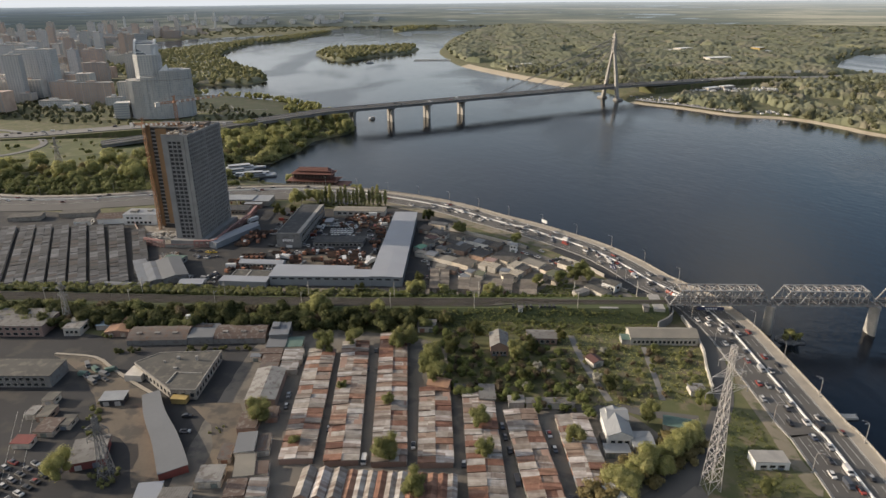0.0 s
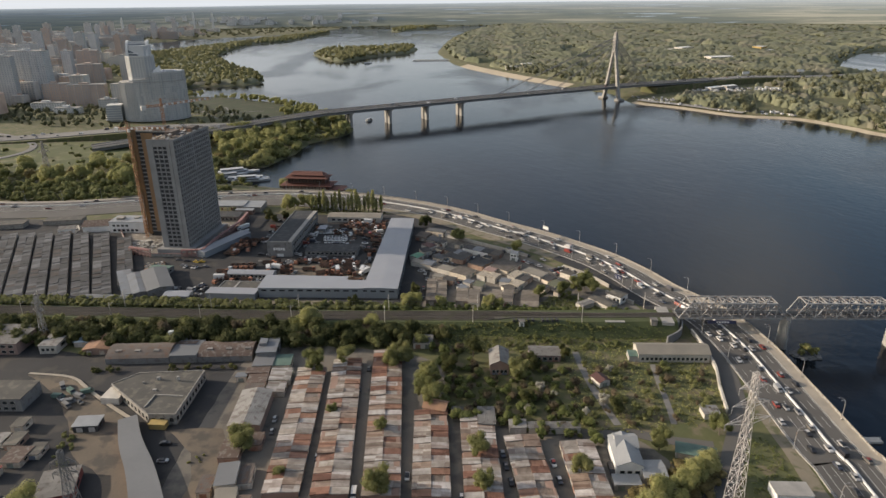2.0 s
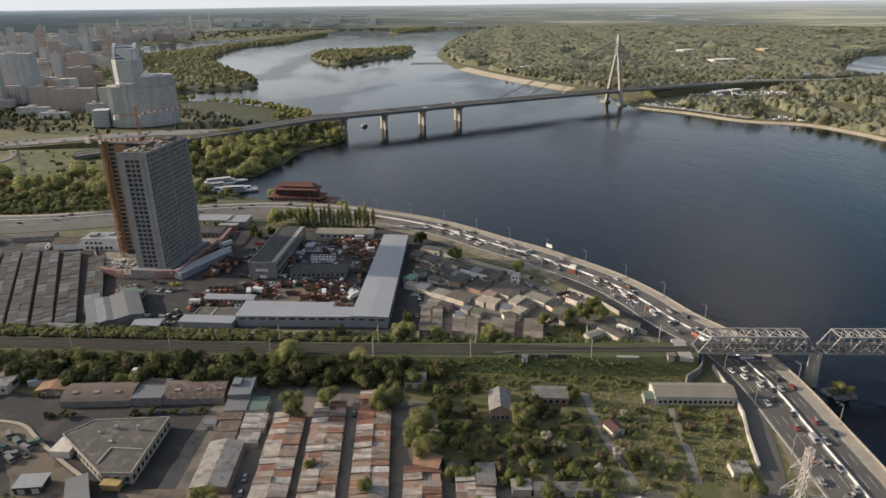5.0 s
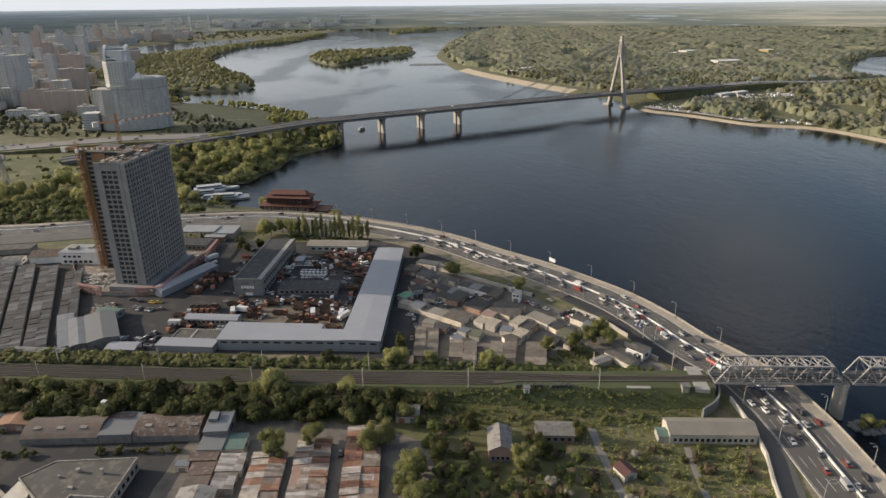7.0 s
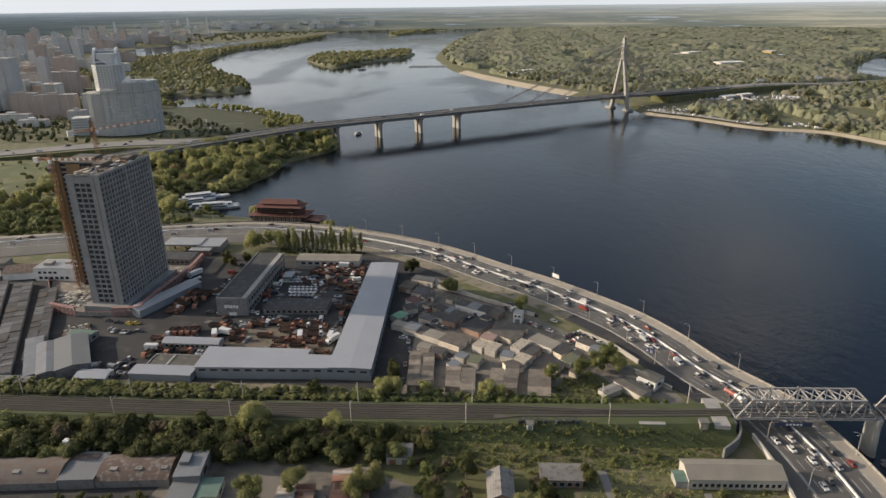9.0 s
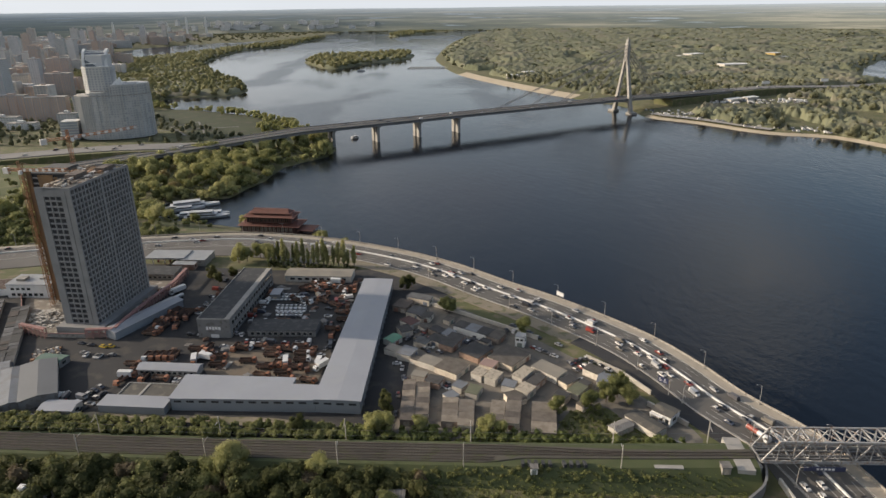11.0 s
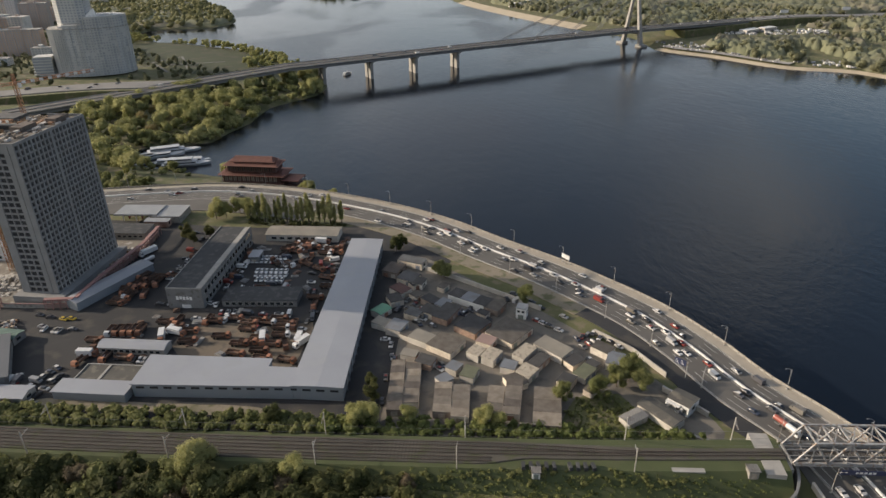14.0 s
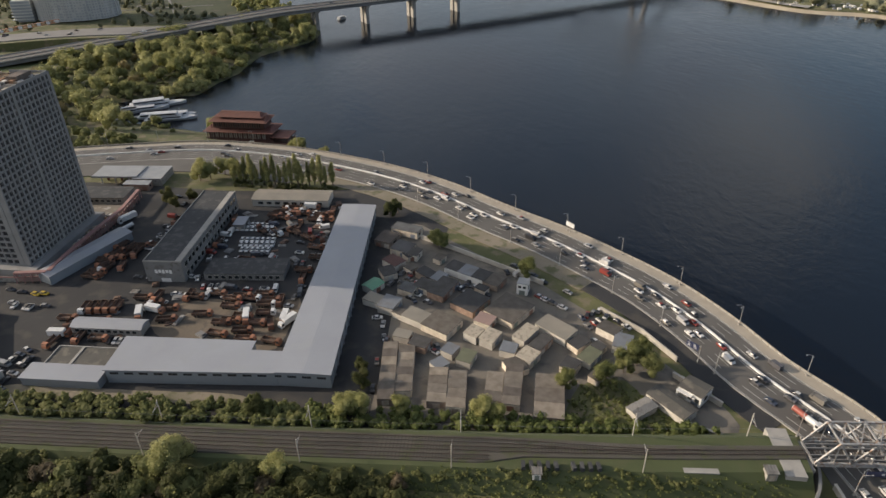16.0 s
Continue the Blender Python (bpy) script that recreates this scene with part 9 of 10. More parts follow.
# ---- slopes of sand along the far bank ----
def slope_strip(name, line, d0, d1, z0, z1, material, label, category):
    a, b = offset(line, d0), offset(line, d1)
    v = [(*p, z0) for p in a] + [(*p, z1) for p in b]
    n = len(line)
    me = raw_mesh(name, v, [(i, i + 1, n + i + 1, n + i) for i in range(n - 1)], material)
    ob = new(name, me)
    for p in me.polygons:
        if p.normal.z < 0:
            p.flip()
    return tagged(ob, label, category, kind="structure")


def cut(line, y0, y1):
    return line[(line[:, 1] > y0) & (line[:, 1] < y1) & (line[:, 0] < 640)]


slope_strip("beach_north", cut(BANK_E, 1375, 1830), -4, 24, -0.6, 5.4, M_SAND, "pale sandy river beach", "beach")
slope_strip("beach_east", cut(BANK_E, 860, 1190), -3, 9, -0.5, 2.3, M_SAND, "narrow sandy shore below the trees", "shore")
slope_strip("slipway", cut(BANK_E, 1040, 1190), 9.5, 26, 4.62, 4.75, M_CONC, "paved shore with many small parked craft", "shore")
g = random.Random(77)
lot = bmesh.new()
for i in range(150):
    c = cut(BANK_E, 1020, 1190)
    p = c[g.randrange(len(c))]
    x, y = p[0] + g.uniform(6, 60), p[1] + g.uniform(-4, 40)
    if wet([x], [y])[0] > -7:
        continue
    box(lot, x, x + g.uniform(2, 4), y, y + g.uniform(2, 5), 4.5, 4.7 + g.uniform(0.8, 2.2))
for i in range(130):
    x, y = 435 + g.uniform(-80, 85), 1318 + g.uniform(-26, 26)
    box(lot, x, x + g.uniform(2.5, 6), y, y + g.uniform(2, 6), 4.4, 4.7 + g.uniform(1.2, 2.6))
solid("boat_yard", lot, ramp_mat("boat_yard_paint", [(0.7, 0.7, 0.69), (0.5, 0.5, 0.5), (0.12, 0.12, 0.13), (0.62, 0.6, 0.57), (0.25, 0.27, 0.3)], 0.6, 0.2, island=True), "yard crowded with small white boats and cars", "boats", kind="stuff")
for x, y, w, d, h in ((400, 1322, 40, 14, 5), (432, 1336, 30, 12, 6), (585, 1912, 70, 34, 12), (580, 2265, 60, 30, 12), (540, 2240, 30, 18, 8), (505, 2253, 28, 16, 8), (798, 2224, 30, 30, 16), (440, 1772, 22, 12, 8), (24, 1690, 26, 16, 9), (62, 1752, 30, 14, 10), (622, 1290, 34, 12, 5), (700, 1300, 20, 10, 5), (660, 1900, 26, 14, 7), (815, 2190, 24, 16, 8)):
    t = shed(x, y, w, d, h, g.uniform(0, 40), "flat", M_WALLPALE if w != 30 or d != 30 else M_PORCH, M_WHITE, label="pale far-off building among the trees", cat="building", name="far_building", z=4.4)
# roads on the east bank
er = spline([(398, 1364), (520, 1445), (640, 1495), (850, 1580), (1200, 1680), (1700, 1800)], 15)
ez = 18.3 - 10.8 * smooth((er[:, 0] - 398) / 330)
solid("east_road", strip(er, -14.5, 14.5, 3.0, ez), M_ASPHALTPALE, "grey main road descending from the bridge", "road", kind="structure")
solid("east_bank", strip(er, -22, 22, 2.0, ez - 1.0), M_GRASS, "grassy bank under the descending road", "embankment", kind="structure")
for line, w, z in ((spline([(470, 1420), (455, 1560), (415, 1760), (360, 1900)], 15), 7, 5.6), (spline([(540, 1452), (575, 1380), (585, 1310), (640, 1230)], 15), 5, 5.4)):
    solid("east_road", strip(line, -w, w, 3.5, z), M_ASPHALTPALE, "grey main road on the east bank", "road", kind="structure")
emb = bmesh.new()
strip(spline([(270, 1276), (330, 1318), (398, 1362)], 12), -20, 20, 3.5, 15.5, emb)
solid("approach_embankment", emb, M_GRASS, "grassy embankment of the bridge approach", "embankment", kind="structure")
for x, y in ((505, 1470), (630, 1510)):
    t = thing("billboard", "pale billboard on a tall post beside the far road", "billboard", at=(x, y, 5))
    part("post", boxes((-0.4, 0.4, -0.4, 0.4, 0, 12)), M_STEEL, t)
    part("panel", boxes((-7, 7, -0.4, 0.4, 12, 17)), M_WHITE, t)
    part("frame", boxes((-7.3, 7.3, -0.3, 0.3, 11.6, 12), (-7.3, 7.3, -0.3, 0.3, 17, 17.4)), M_STEEL, t)
# west approach of the road bridge
wr = spline([(-330, 872), (-400, 862), (-485, 852), (-590, 832), (-750, 795), (-1100, 740)], 12)
wz = 16.8 - 9.5 * smooth((-wr[:, 0] - 400) / 250)
solid("west_approach", strip(wr, -16, 16, 3.0, wz), M_ASPHALTPALE, "wide road climbing to the bridge from the west", "road", kind="structure")
solid("approach_bank", strip(wr, -24, 24, 2.0, wz - 1.0), M_GRASS, "grassy bank under the bridge approach", "embankment", kind="structure")
solid("meadow_road", strip(spline([(-720, 870), (-660, 850), (-590, 800), (-565, 750), (-590, 700), (-680, 670)], 8), -4, 4, 3.5, 5.2), M_ASPHALTPALE, "curving slip road across the meadow", "road", kind="structure")
for s in range(0, 34):
    x = -330 + s * 30
    p = np.array([-215, 949.5]) + np.array([math.cos(0.594), math.sin(0.594)]) * (x + 215)
    for d in (-8, 7):
        if g.random() < 0.55 and -200 < x < 690:
            q = p + np.array([-math.sin(0.594), math.cos(0.594)]) * (d + g.uniform(-2, 2)) + np.array([math.cos(0.594), math.sin(0.594)]) * g.uniform(-12, 12)
            xl = (q[0] + 215) * math.cos(0.594) + (q[1] - 949.5) * math.sin(0.594)
            zz = (24.5 - 0.004 * max(0, xl - 200) if xl < 500 else 23.3 - 0.02 * (xl - 500)) - max(0, -xl - 40) * 0.055
            car(q[0], q[1], zz + 0.02, math.degrees(0.594) + 90, "car crossing the far road bridge", "cars on the far bridge", None, g.random() < 0.3)


g_w = random.Random(31)
for i in range(26):
    k_w = g_w.randrange(3, len(wr) - 30)
    d_w = g_w.choice((-11, -7, 6, 10))
    p_w, t_w = wr[k_w], wr[k_w + 1] - wr[k_w]
    t_w = t_w / np.linalg.norm(t_w)
    car(p_w[0] - t_w[1] * d_w, p_w[1] + t_w[0] * d_w, float(wz[k_w]) + 0.02, math.degrees(math.atan2(t_w[1], t_w[0])) + (90 if d_w > 0 else -90), "car on the bridge approach road", "cars on the bridge approach", None, g_w.random() < 0.25)

# ---- the city in the west ----
def facade(parent, w, d, floors, fh, n, m, glass, z0=0.0, y_face=True):
    """Window panes in reveals on the front and the east side, as one fine-grained mass."""
    bm = bmesh.new()
    for f in range(floors):
        z = z0 + f * fh + fh * 0.3
        for i in range(n):
            x = -w / 2 + (i + 0.22) * w / n
            bm.faces.new([bm.verts.new(c) for c in ((x, -d / 2 - 0.06, z), (x + w / n * 0.56, -d / 2 - 0.06, z), (x + w / n * 0.56, -d / 2 - 0.06, z + fh * 0.5), (x, -d / 2 - 0.06, z + fh * 0.5))])
        for i in range(m):
            y = -d / 2 + (i + 0.22) * d / m
            bm.faces.new([bm.verts.new(c) for c in ((w / 2 + 0.06, y, z), (w / 2 + 0.06, y + d / m * 0.56, z), (w / 2 + 0.06, y + d / m * 0.56, z + fh * 0.5), (w / 2 + 0.06, y, z + fh * 0.5))])
    tagged(part("window", bm, glass, parent, "rows of small windows"), kind="stuff")


def apartment(x, y, w, d, floors, rz, wall, label, z=5.0, group="apartment blocks", n=0, piers=True):
    fh = 3.0
    h = floors * fh
    t = thing("apartment_building", label, "apartment building", group, at=(x, y, z), rz=rz)
    part("wall", boxes((-w / 2, w / 2, -d / 2, d / 2, 0, h)), wall, t)
    part("roof", boxes((-w / 2 - 0.3, w / 2 + 0.3, -d / 2 - 0.3, d / 2 + 0.3, h, h + 0.8)), M_CONC, t)
    part("lift_house", boxes((-w * 0.2, w * 0.05, -d * 0.2, d * 0.25, h + 0.8, h + 3.8)), wall, t)
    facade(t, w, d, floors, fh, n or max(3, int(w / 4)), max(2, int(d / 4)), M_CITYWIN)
    k = max(2, int(w / 12))
    for i in range(k + 1 if piers else 0):
        part("pier", boxes((-w / 2 + i * w / k - 0.5, -w / 2 + i * w / k + 0.5, -d / 2 - 0.7, -d / 2 + 0.1, 0, h + 0.4)), wall, t)
    return t


def build_landmark():
    """The stepped pale residential tower with two arched crowns."""
    t = thing("residential_tower", "pale curved residential tower with twin arched crown fins", "tower block", at=(-513, 975, 6), rz=18)
    def slab(name, pts, z0, z1, m):
        bm = bmesh.new()
        prism(bm, pts, z0, z1)
        return part(name, bm, m, t)
    curve = [(-46, 14), (-44, 0), (-36, -12), (-22, -19), (-4, -22), (16, -20), (34, -13), (44, -2), (46, 12)]
    lo = curve + [(30, 26), (-30, 26)]
    slab("lower_block", lo, 0, 55.5, M_CITYPALE)
    slab("roof_slab", [(x * 1.012, y * 1.012) for x, y in lo], 55.5, 56.5, M_CONC)
    slab("middle_block", [(-23, 25), (-23, -18), (-4, -21.6), (16, -19.6), (34, -12.7), (43.6, -2), (45.6, 11.8), (30, 25.6)], 56.5, 61, M_CITYPALE)
    slab("right_block", [(4, 25), (4, -20.4), (16, -19.5), (34, -12.6), (43.4, -2), (45.4, 11.7), (30, 25.4)], 61, 69.5, M_CITYPALE)
    slab("roof_terrace", [(-22, 20), (-22, -14), (3, -17), (3, 20)], 61, 61.9, M_CONC)
    part("terrace_shade", boxes((-21, 3.2, -15.6, -8, 57.5, 60)), M_CITYWIN, t, "dark terrace openings")
    part("terrace_shade", boxes((22, 34, -10.4, -4, 69.5, 71.5), (-30, -23, -8, 6, 56.5, 58.5)), M_CITYGREY, t)
    bm = bmesh.new()
    prism(bm, [(6, -15), (17, -15), (17, -9), (6, -9)], 69.5, 71)
    v_p = [bm.verts.new(c) for c in ((6, -15, 71), (17, -15, 71), (17, -9, 71), (6, -9, 71), (15.5, -12, 79))]
    for a, b in ((0, 1), (1, 2), (2, 3), (3, 0)):
        bm.faces.new((v_p[a], v_p[b], v_p[4]))
    part("roof_peak", bm, M_WHITE, t, "white pointed rooftop peak")
    mid = [(-31, 22), (-31, -2), (-24, -10), (-4, -12), (4, -8), (4, 22)]
    slab("upper_block", mid, 56.5, 92, M_CITYPALE)
    hi = [(-24, 20), (-24, 0), (-4, -4), (2, 0), (2, 20)]
    slab("crown_block", hi, 92, 106, M_CITYGREY)
    for x in (-27, 0):
        bm = bmesh.new()
        pr = []
        for i in range(13):
            a = math.pi * (0.5 + 0.5 * i / 12)
            pr.append((10 + 0 + 20 * math.cos(a) + 6, 88 + 25 * math.sin(a)))
        pr = [(y, z) for y, z in pr]
        a_ = [bm.verts.new((x - 1.6, y, z)) for y, z in pr] + [bm.verts.new((x - 1.6, y + 3.2, z - 3)) for y, z in pr[::-1]]
        b_ = [bm.verts.new((x + 1.6, v.co.y, v.co.z)) for v in a_]
        k = len(a_)
        for i in range(k):
            bm.faces.new((a_[i], a_[(i + 1) % k], b_[(i + 1) % k], b_[i]))
        for i in range(12):
            for r in (a_, b_):
                bm.faces.new((r[i], r[i + 1], r[k - 2 - i], r[k - 1 - i]))
        bmesh.ops.recalc_face_normals(bm, faces=bm.faces[:])
        part("crown_fin", bm, M_WHITE, t, "white arched crown fin")
    bm = bmesh.new()
    arc = [(16 + 19 * math.cos(math.pi * (0.5 + 0.5 * i / 12)), 86 + 25 * math.sin(math.pi * (0.5 + 0.5 * i / 12))) for i in range(13)]
    a_, b_ = [[bm.verts.new((x, y, z)) for y, z in arc] for x in (-25.4, -1.6)]
    for i in range(12):
        bm.faces.new((a_[i], b_[i], b_[i + 1], a_[i + 1]))
    for r in (a_, b_):
        bm.faces.new(r + [bm.verts.new((r[0].co.x, arc[0][0], arc[-1][1]))])
    bmesh.ops.recalc_face_normals(bm, faces=bm.faces[:])
    part("crown_glazing", bm, M_CROWNGLASS, t, "curved grey glazed crown")
    for i in range(1, 12, 2):
        part("crown_rib", boxes((-25.4, -1.6, arc[i][0] - 0.9, arc[i][0] + 0.5, arc[i][1] - 0.6, arc[i][1] + 0.5)), M_WHITE, t)
    # balcony ribs and window bands round the curve
    win, rib = bmesh.new(), bmesh.new()
    g_l = random.Random(62)
    for s_, ((ax, ay), (bx, by)) in enumerate(zip(curve, curve[1:])):
        L = math.hypot(bx - ax, by - ay)
        nx, ny = (by - ay) / L, -(bx - ax) / L
        k = max(2, int(L / 3.1))
        top_s = 55 if s_ < 3 else 60.5 if s_ == 3 else 69
        for i in range(k):
            deep = (i + s_) % 4 == 1
            s0, s1 = (i + (0.08 if deep else 0.25)) / k, (i + (0.92 if deep else 0.75)) / k
            p0, p1 = (ax + (bx - ax) * s0, ay + (by - ay) * s0), (ax + (bx - ax) * s1, ay + (by - ay) * s1)
            for f in range(int(top_s / 3.05)):
                if g_l.random() < 0.16:
                    continue
                z = 1.2 + f * 3.05
                h = 2.3 if deep else 1.5
                q = [win.verts.new((p[0] + nx * o, p[1] + ny * o, zz)) for p, zz, o in ((p0, z, 0.1), (p1, z, 0.1), (p1, z + h, 0.1), (p0, z + h, 0.1))]
                win.faces.new(q)
            if i % 2 == 0 or s_ < 3:
                c, w_r = (ax + (bx - ax) * i / k, ay + (by - ay) * i / k), 0.75 if s_ < 3 else 0.4
                box(rib, c[0] - w_r + nx * 0.4, c[0] + w_r + nx * 0.4, c[1] - w_r + ny * 0.4, c[1] + w_r + ny * 0.4, 0, top_s + 0.8)
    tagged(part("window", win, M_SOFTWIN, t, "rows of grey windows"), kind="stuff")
    tagged(part("balcony_rib", rib, M_CITYPALE, t, "vertical balcony ribs"), kind="stuff")
    up = bmesh.new()
    for (ax, ay), (bx, by) in zip(mid[:-1], mid[1:]):
        L = math.hypot(bx - ax, by - ay)
        nx, ny = (by - ay) / L, -(bx - ax) / L
        k = max(2, int(L / 3.4))
        for i in range(k):
            for f in range(9):
                z = 63.4 + f * 3.1
                c0, c1 = (i + 0.22) / k, (i + 0.80) / k
                up.faces.new([up.verts.new((ax + (bx - ax) * c + nx * 0.12, ay + (by - ay) * c + ny * 0.12, zz)) for c, zz in ((c0, z), (c1, z), (c1, z + 1.7), (c0, z + 1.7))])
    tagged(part("window", up, M_CITYWIN, t, "rows of grey windows"), kind="stuff")
    part("terrace_wing", boxes((-68, -47, -8, 12, 0, 23)), M_CITYWIN, t, "glazed stepped wing")
    for k in range(7):
        part("terrace_slab", boxes((-70 + k * 0.5, -46.5, -10.5 + k * 0.4, 13, 2.6 + k * 3.4, 3.7 + k * 3.4)), M_CITYPALE, t)
    for f in range(7):
        part("balcony", boxes((4.0, 5.2, -4, 18, 63.5 + f * 2.9 + 7, 64.6 + f * 2.9 + 7)), M_CITYGREY, t)


build_landmark()
apartment(-838, 1165, 62, 26, 29, 8, M_CITYGREY, "tall grey apartment tower of stepped slabs")
apartment(-880, 1180, 24, 24, 27, 8, M_CITYGREY, "tall grey apartment tower of stepped slabs")
apartment(-700, 1105, 60, 16, 12, 12, M_CITYBRICK, "brick-coloured apartment block among city trees")
apartment(-640, 1120, 44, 16, 12, 14, M_CITYBEIGE, "beige apartment block among city trees")
apartment(-765, 1120, 40, 16, 12, 10, M_CITYBRICK, "brick-coloured apartment block among city trees")
apartment(-860, 1375, 46, 18, 15, 12, M_CITYBRICK, "orange-brick apartment block among city trees")
apartment(-920, 1470, 44, 18, 22, 12, M_CITYBRICK, "orange-brick apartment tower among city trees")
apartment(-830, 1470, 30, 20, 19, 12, M_CITYBEIGE, "beige apartment tower among city trees")
apartment(-745, 1062, 50, 14, 4, 6, M_WHITE, "low white school building among trees", group="low city buildings")
apartment(-690, 1030, 40, 14, 3, 6, M_WHITE, "low white office building beside the road", group="low city buildings")
apartment(-640, 1062, 26, 14, 6, 10, M_CITYPALE, "white mid-rise beside the tower", group="low city buildings")
gc = random.Random(9)
walls = (M_CITYBEIGE, M_CITYBRICK, M_CITYGREY, M_CITYPALE)
made = 0
while made < 200:
    a, r = radians(gc.uniform(-43, -21)), gc.uniform(1350, 3900)
    x, y = r * math.sin(a), r * math.cos(a)
    if wet([x], [y])[0] > -40 or x > -900 - 0.32 * (y - 1400) + gc.uniform(-40, 0):
        continue
    tall = gc.random() < 0.4
    k = gc.randrange(4)
    apartment(x, y, gc.uniform(18, 30) if tall else gc.uniform(40, 90), gc.uniform(14, 20), gc.randint(18, 28) if tall else gc.randint(9, 13), gc.choice((12, 12, 102, 20)), walls[k], ("beige", "brick-coloured", "grey", "pale")[k] + (" apartment tower in the far city" if tall else " slab apartment block in the far city"), group="far city blocks", piers=False)
    made += 1
for i in range(46):
    a, r = radians(gc.gauss(-19, 4)), gc.uniform(4620, 4700)
    x, y = r * math.sin(a), r * math.cos(a)
    z = float(land_z(np.array([x]), np.array([y]))[0])
    apartment(x, y, gc.uniform(20, 60), 18, gc.randint(4, 11), gc.uniform(0, 20), M_WHITE, "pale apartment block on the horizon", z=z + 4, group="horizon blocks", n=5, piers=False)
for x, y, h in ((-1900, 4150, 80), (-1780, 4150, 80), (-2280, 4000, 60)):
    solid("chimney", boxes((-5, 5, -5, 5, 0, h), (-3.5, 3.5, -3.5, 3.5, h, h + 14)), M_WHITE, "tall pale power-station chimney", "chimney", at=(x, y, 10))

# dense low city between the towers, too small to tell apart
gd = random.Random(77)
city_w, city_g = bmesh.new(), bmesh.new()
made = 0
while made < 260:
    a, r = radians(gd.uniform(-43, -19)), gd.uniform(1250, 4300)
    x, y = r * math.sin(a), r * math.cos(a)
    if wet([x], [y])[0] > -45 or x > -860 - 0.30 * (y - 1400):
        continue
    made += 1
    w, d, f = gd.uniform(9, 34), gd.uniform(7, 12), gd.randint(3, 10)
    z, h = 10.5, 3.1 * f
    box(city_w, x - w, x + w, y - d, y + d, z, z + h)
    box(city_w, x - w * 0.2, x + w * 0.15, y - 3, y + 3, z + h, z + h + 2.6)
    for k in range(f):
        for j in range(int(w / 3)):
            xx = x - w + 1.2 + j * 6.2
            box(city_g, xx, xx + 3.6, y - d - 0.12, y - d + 0.05, z + 3.1 * k + 0.9, z + 3.1 * k + 2.4) if r < 2300 else None
        if r >= 2300:
            box(city_g, x - w + 1, x + w - 1, y - d - 0.2, y - d + 0.05, z + 3.1 * k + 0.9, z + 3.1 * k + 2.3)
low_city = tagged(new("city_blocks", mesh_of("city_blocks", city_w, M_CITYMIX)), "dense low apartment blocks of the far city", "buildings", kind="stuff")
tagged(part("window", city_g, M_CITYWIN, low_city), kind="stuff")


# ---- single trees ----
for kind, rows in (("green", ((-82, 281.6, 9), (-69.5, 289.7, 10), (-46.9, 287, 11), (-42, 292, 8), (-28.7, 272, 13), (-25.5, 258, 12), (-30, 264, 11), (-4.7, 227, 10), (-38.8, 205.4, 9), (-26, 186.5, 11), (-76, 211, 4), (-2.4, 209, 7), (-94, 224, 9), (32, 219, 10), (62.7, 236, 8), (88, 247, 8), (-44, 239, 5), (-66, 250, 4),
                            (10.8, 280, 11), (94.5, 197, 6), (24.8, 367, 7), (38.4, 370, 8), (51.4, 381, 9), (46, 377, 8), (55, 375, 8), (12.6, 436, 8), (-26.6, 458, 7), (-30, 462, 6))),
                   ("yellow", ((-171, 523.5, 9.5), (-166, 526, 9), (-155, 186, 12), (-48.5, 348, 10), (-44, 350, 8), (-30.2, 352, 6), (-3.8, 351, 7), (1.5, 351, 6), (-159.5, 532, 11), (-153, 530, 9), (-97, 322, 12), (-95, 326, 9), (-63, 321, 8), (42, 196, 8), (47, 193, 8), (53, 202, 9), (58, 207, 9), (65, 212, 10), (70, 217, 9), (76, 222, 9), (50, 198, 7), (62, 204, 7), (-213, 638, 10), (-205, 628, 8), (-135, 600, 8), (-141, 603, 7), (-117, 592, 6), (-108, 585, 5))),
                   ("dark", ((-45.5, 362, 6), (-47, 370, 5), (-78, 347, 6), (-90, 316, 9), (-78, 314, 8), (-55, 487, 7), (-52, 491, 6), (50.6, 259, 6), (33, 300, 6), (-176, 494, 7), (-170, 488, 6), (-164, 497, 6), (18, 290, 7), (-10, 300, 8), (14, 262, 6), (-20, 284, 8))),
                   ("poplar", tuple((-150 + i * 3.3 + 0.5 * ((i * 3) % 2), 521 + 0.5 * (i % 3), 10.5 + 1.9 * ((i * 5) % 4)) for i in range(18)))):
    for x, y, h in rows:
        plant(kind, x, y, h * (1.15 if kind == "poplar" else 1.3 if h < 10 else 1.05), None if y > 560 else G, "poplar row" if kind == "poplar" else "scattered trees")
# low green masses
def mass(name, poly, gap, lo, hi, leaf, label, seed, n=90, size=0.085, z=None, kind="bush", wide=1.2, keep=None):
    p = scatter(poly, gap, seed)
    if keep is not None:
        p = p[keep(p)]
    wood(name, p, heights(len(p), lo, hi, seed + 1), n, size, leaf, label, None if z is None else np.full(len(p), z), wide, kind, seed + 2)


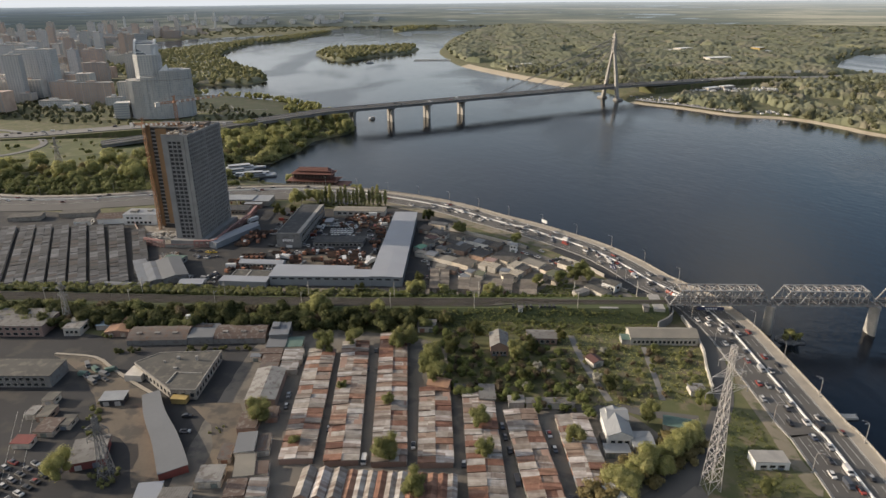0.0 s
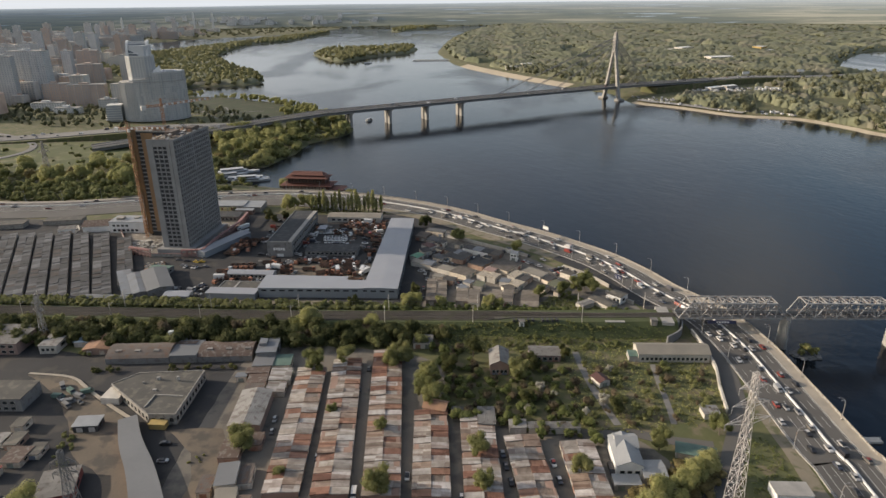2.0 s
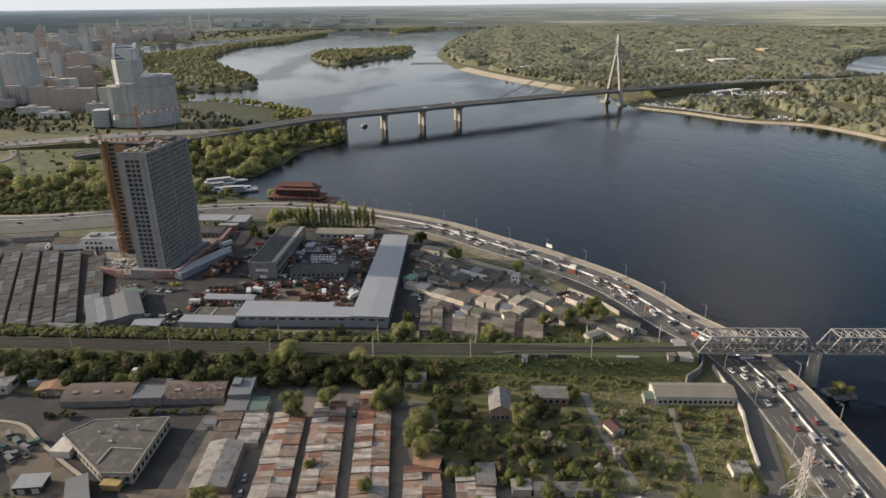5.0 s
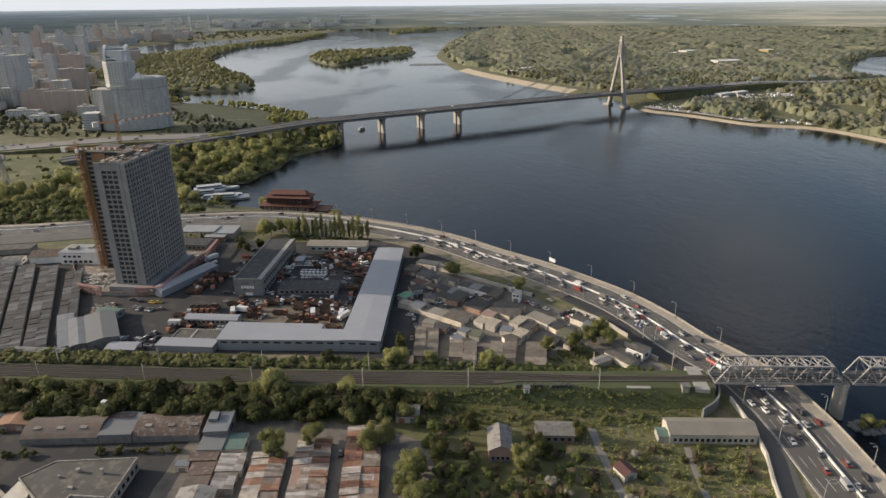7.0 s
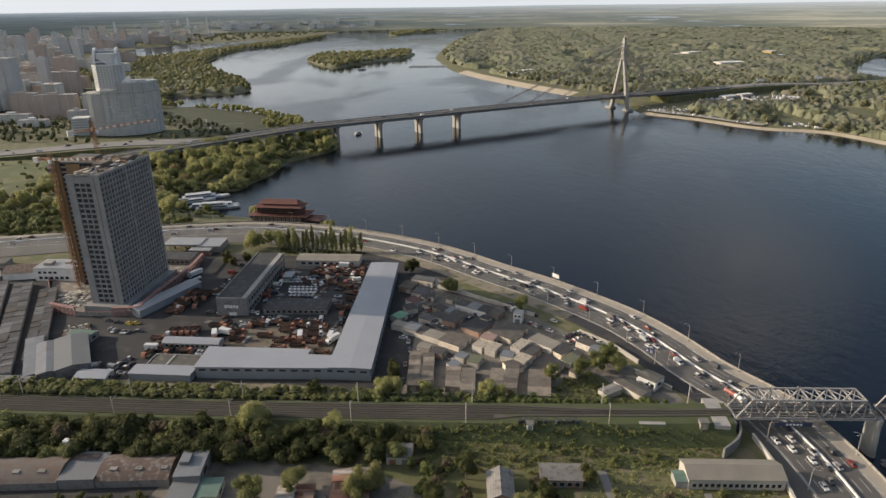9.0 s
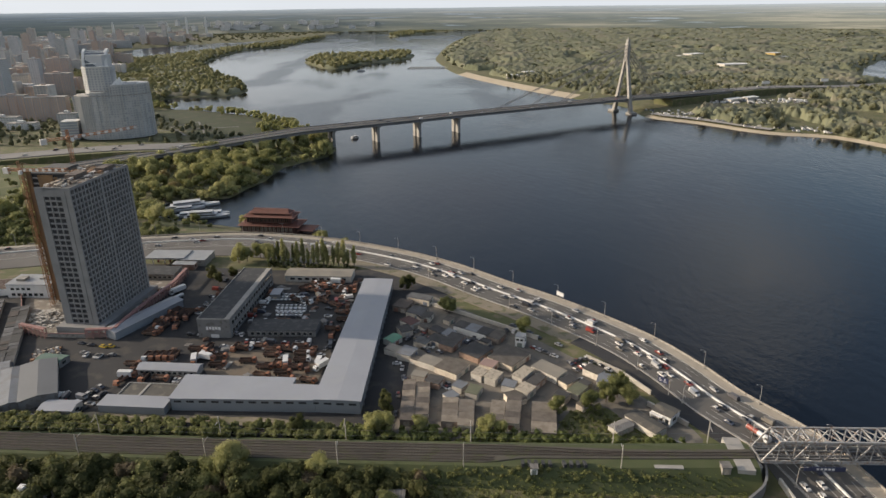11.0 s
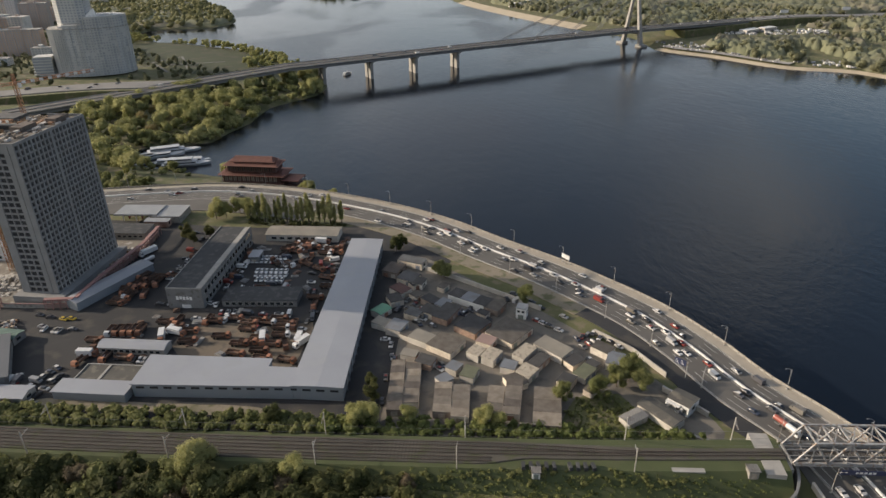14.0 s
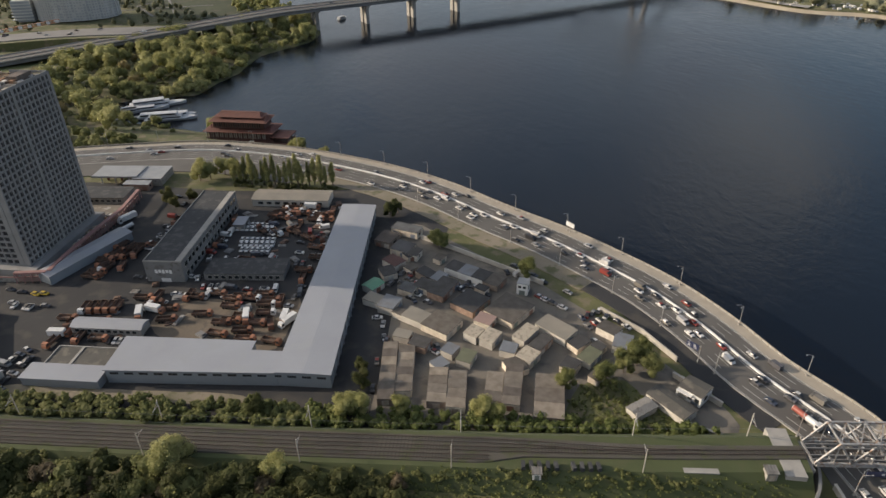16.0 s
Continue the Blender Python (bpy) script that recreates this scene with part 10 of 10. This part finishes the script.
mass("garden_bushes", [(34, 250), (60, 248), (94, 258), (97, 296), (66, 296), (40, 300)], 8.0, 1.2, 4.0, M_LEAF, "scattered garden bushes and fruit trees", 51)
mass("budding_bushes", [(34, 250), (60, 248), (94, 258), (97, 296), (66, 296), (40, 300)], 11, 1.5, 4.4, M_LEAF_BR, "brown budding bushes in the gardens", 85)
for nm, poly, gap, leaf, lab, sd in (("grass_tufts", [(34, 246), (60, 246), (97, 258), (98, 300), (66, 318), (30, 312)], 2.3, M_LEAF_Y, "rough garden grass and weeds", 301), ("slope_weeds", [(-28, 302), (40, 309), (84, 312), (86, 329), (40, 327), (-28, 326)], 1.5, M_LEAF_G, "rank green weeds on the slope", 302), ("verge_grass", [(86, 196), (108, 198), (107, 212), (107, 242), (100, 250), (94, 236)], 1.8, M_LEAF_G, "rough grass beside the quay road", 303), ("lawn_weeds", [(22, 347), (62, 343), (66, 352), (52, 362), (46, 372), (30, 368)], 1.6, M_LEAF_G, "fresh green weeds beside the huts", 304)):
    tp = scatter(poly, gap, sd)
    walks = np.array([(38.8, 307.9), (40.0, 296.2), (43.3, 276.5), (46.8, 262.3), (49.8, 250.5)] + [(73.2, 298.5), (72.9, 284.6), (73.0, 267.8), (72.3, 252.8)])
    walks = np.vstack([spline(walks[:5], 1.0), spline(walks[5:], 1.0)])
    tp = tp[np.hypot(tp[:, None, 0] - walks[:, 0], tp[:, None, 1] - walks[:, 1]).min(1) > 2.2]
    wood(nm, tp, heights(len(tp), 0.35, 1.05, sd), 13, 0.32, leaf, lab, None, 1.8, "bush", sd, False)
mass("slope_scrub", [(-22, 300), (40, 308), (62, 312), (60, 322), (-20, 321)], 4.6, 0.9, 2.6, M_LEAF, "rough green scrub on the embankment slope", 54)
mass("south_verge", [(-420, 316), (-150, 321), (-30, 322), (60, 325), (60, 328), (-30, 325.5), (-150, 325), (-420, 321)], 2.6, 0.8, 2.2, M_LEAF, "low green scrub beside the tracks", 81)
mass("verge_scrub", [(28, 345), (62, 343), (58, 353), (48, 366), (32, 372), (26, 360)], 3.6, 0.9, 2.6, M_LEAF, "bright green scrub beside the garages", 57, keep=lambda p: np.hypot(p[:, 0] - 56, p[:, 1] - 360) > 9)
mass("lane_bushes", [(38, 186), (84, 222), (76, 230), (30, 194)], 3.0, 2.0, 6.0, M_LEAF_O, "bank of olive bushes beside the lane", 60)
mass("shore_bushes", [(-140, 590), (-90, 566), (-60, 549), (-62, 553), (-95, 574), (-138, 600)], 4.0, 1.5, 4.0, M_LEAF_Y, "bushes along the quay edge", 63)
mass("poplar_undergrowth", [(-150, 516), (-90, 514), (-90, 520), (-150, 524)], 3.2, 1.5, 3.5, M_LEAF_D, "dark undergrowth below the poplars", 66)
mass("meadow_bushes", [(-700, 640), (-440, 600), (-430, 760), (-560, 800), (-720, 760)], 27, 2, 7, M_LEAF, "bushes scattered over the meadow", 69)
mass("west_roadside_trees", [(-600, 560), (-330, 548), (-240, 585), (-240, 600), (-330, 606), (-600, 600)], 7.5, 5, 10, M_LEAF, "roadside trees beyond the main road", 72, 70, 0.06, None, "full", 0.95)
mass("city_trees", [(-560, 900), (-700, 930), (-950, 1000), (-1000, 1300), (-760, 1300), (-600, 1180), (-420, 1040), (-300, 960)], 16, 5, 11, M_FAR, "trees between the city blocks", 75, 25, 0.085, None, "far", 1.0, keep=lambda p: np.hypot(p[:, 0] + 513, p[:, 1] - 975) > 62)
for x, y, h in ((20, 272, 5), (46, 264, 5.5), (26, 268, 4.5), (52, 290, 4), (14, 256, 4.5), (38, 256, 4)):
    t = thing("blossom_tree", "small fruit tree in white blossom", "tree", "blossoming trees")
    t.matrix_basis = pose(x, y, G, 0, 0, x * 20) @ Matrix.Diagonal((h / 10, h / 10, h / 10, 1))
    part("trunk", TREE_KIND[("green", 1)][0], None, t)
    o = part("crown", TREE_KIND[("green", int(h) % 4)][1], None, t, "white blossom")
    o.material_slots[0].link = "OBJECT"
    o.material_slots[0].material = M_BLOSSOM
for poly, gap, lo, hi, sd in (([(-150, 277), (-118, 281), (-117, 284), (-150, 280)], 3.0, 1.5, 3.4, 401), ([(-188, 272), (-170, 274), (-171, 279), (-188, 277)], 3.5, 1.5, 3.0, 404), ([(-168, 236), (-162, 230), (-158, 214), (-148, 196), (-152, 192), (-164, 214), (-171, 232)], 3.4, 0.8, 2.4, 407), ([(-146, 196), (-134, 190), (-132, 182), (-148, 184)], 4.0, 1.0, 2.6, 410), ([(-206, 284), (-196, 284), (-196, 291), (-206, 290)], 4.0, 1.5, 3.5, 413), ([(-112, 214), (-107, 216), (-107, 221), (-113, 219)], 2.2, 0.5, 1.2, 416)):
    mass("depot_bushes", poly, gap, lo, hi, M_LEAF_B if sd < 407 else M_LEAF, "rough bushes between depot buildings", sd)
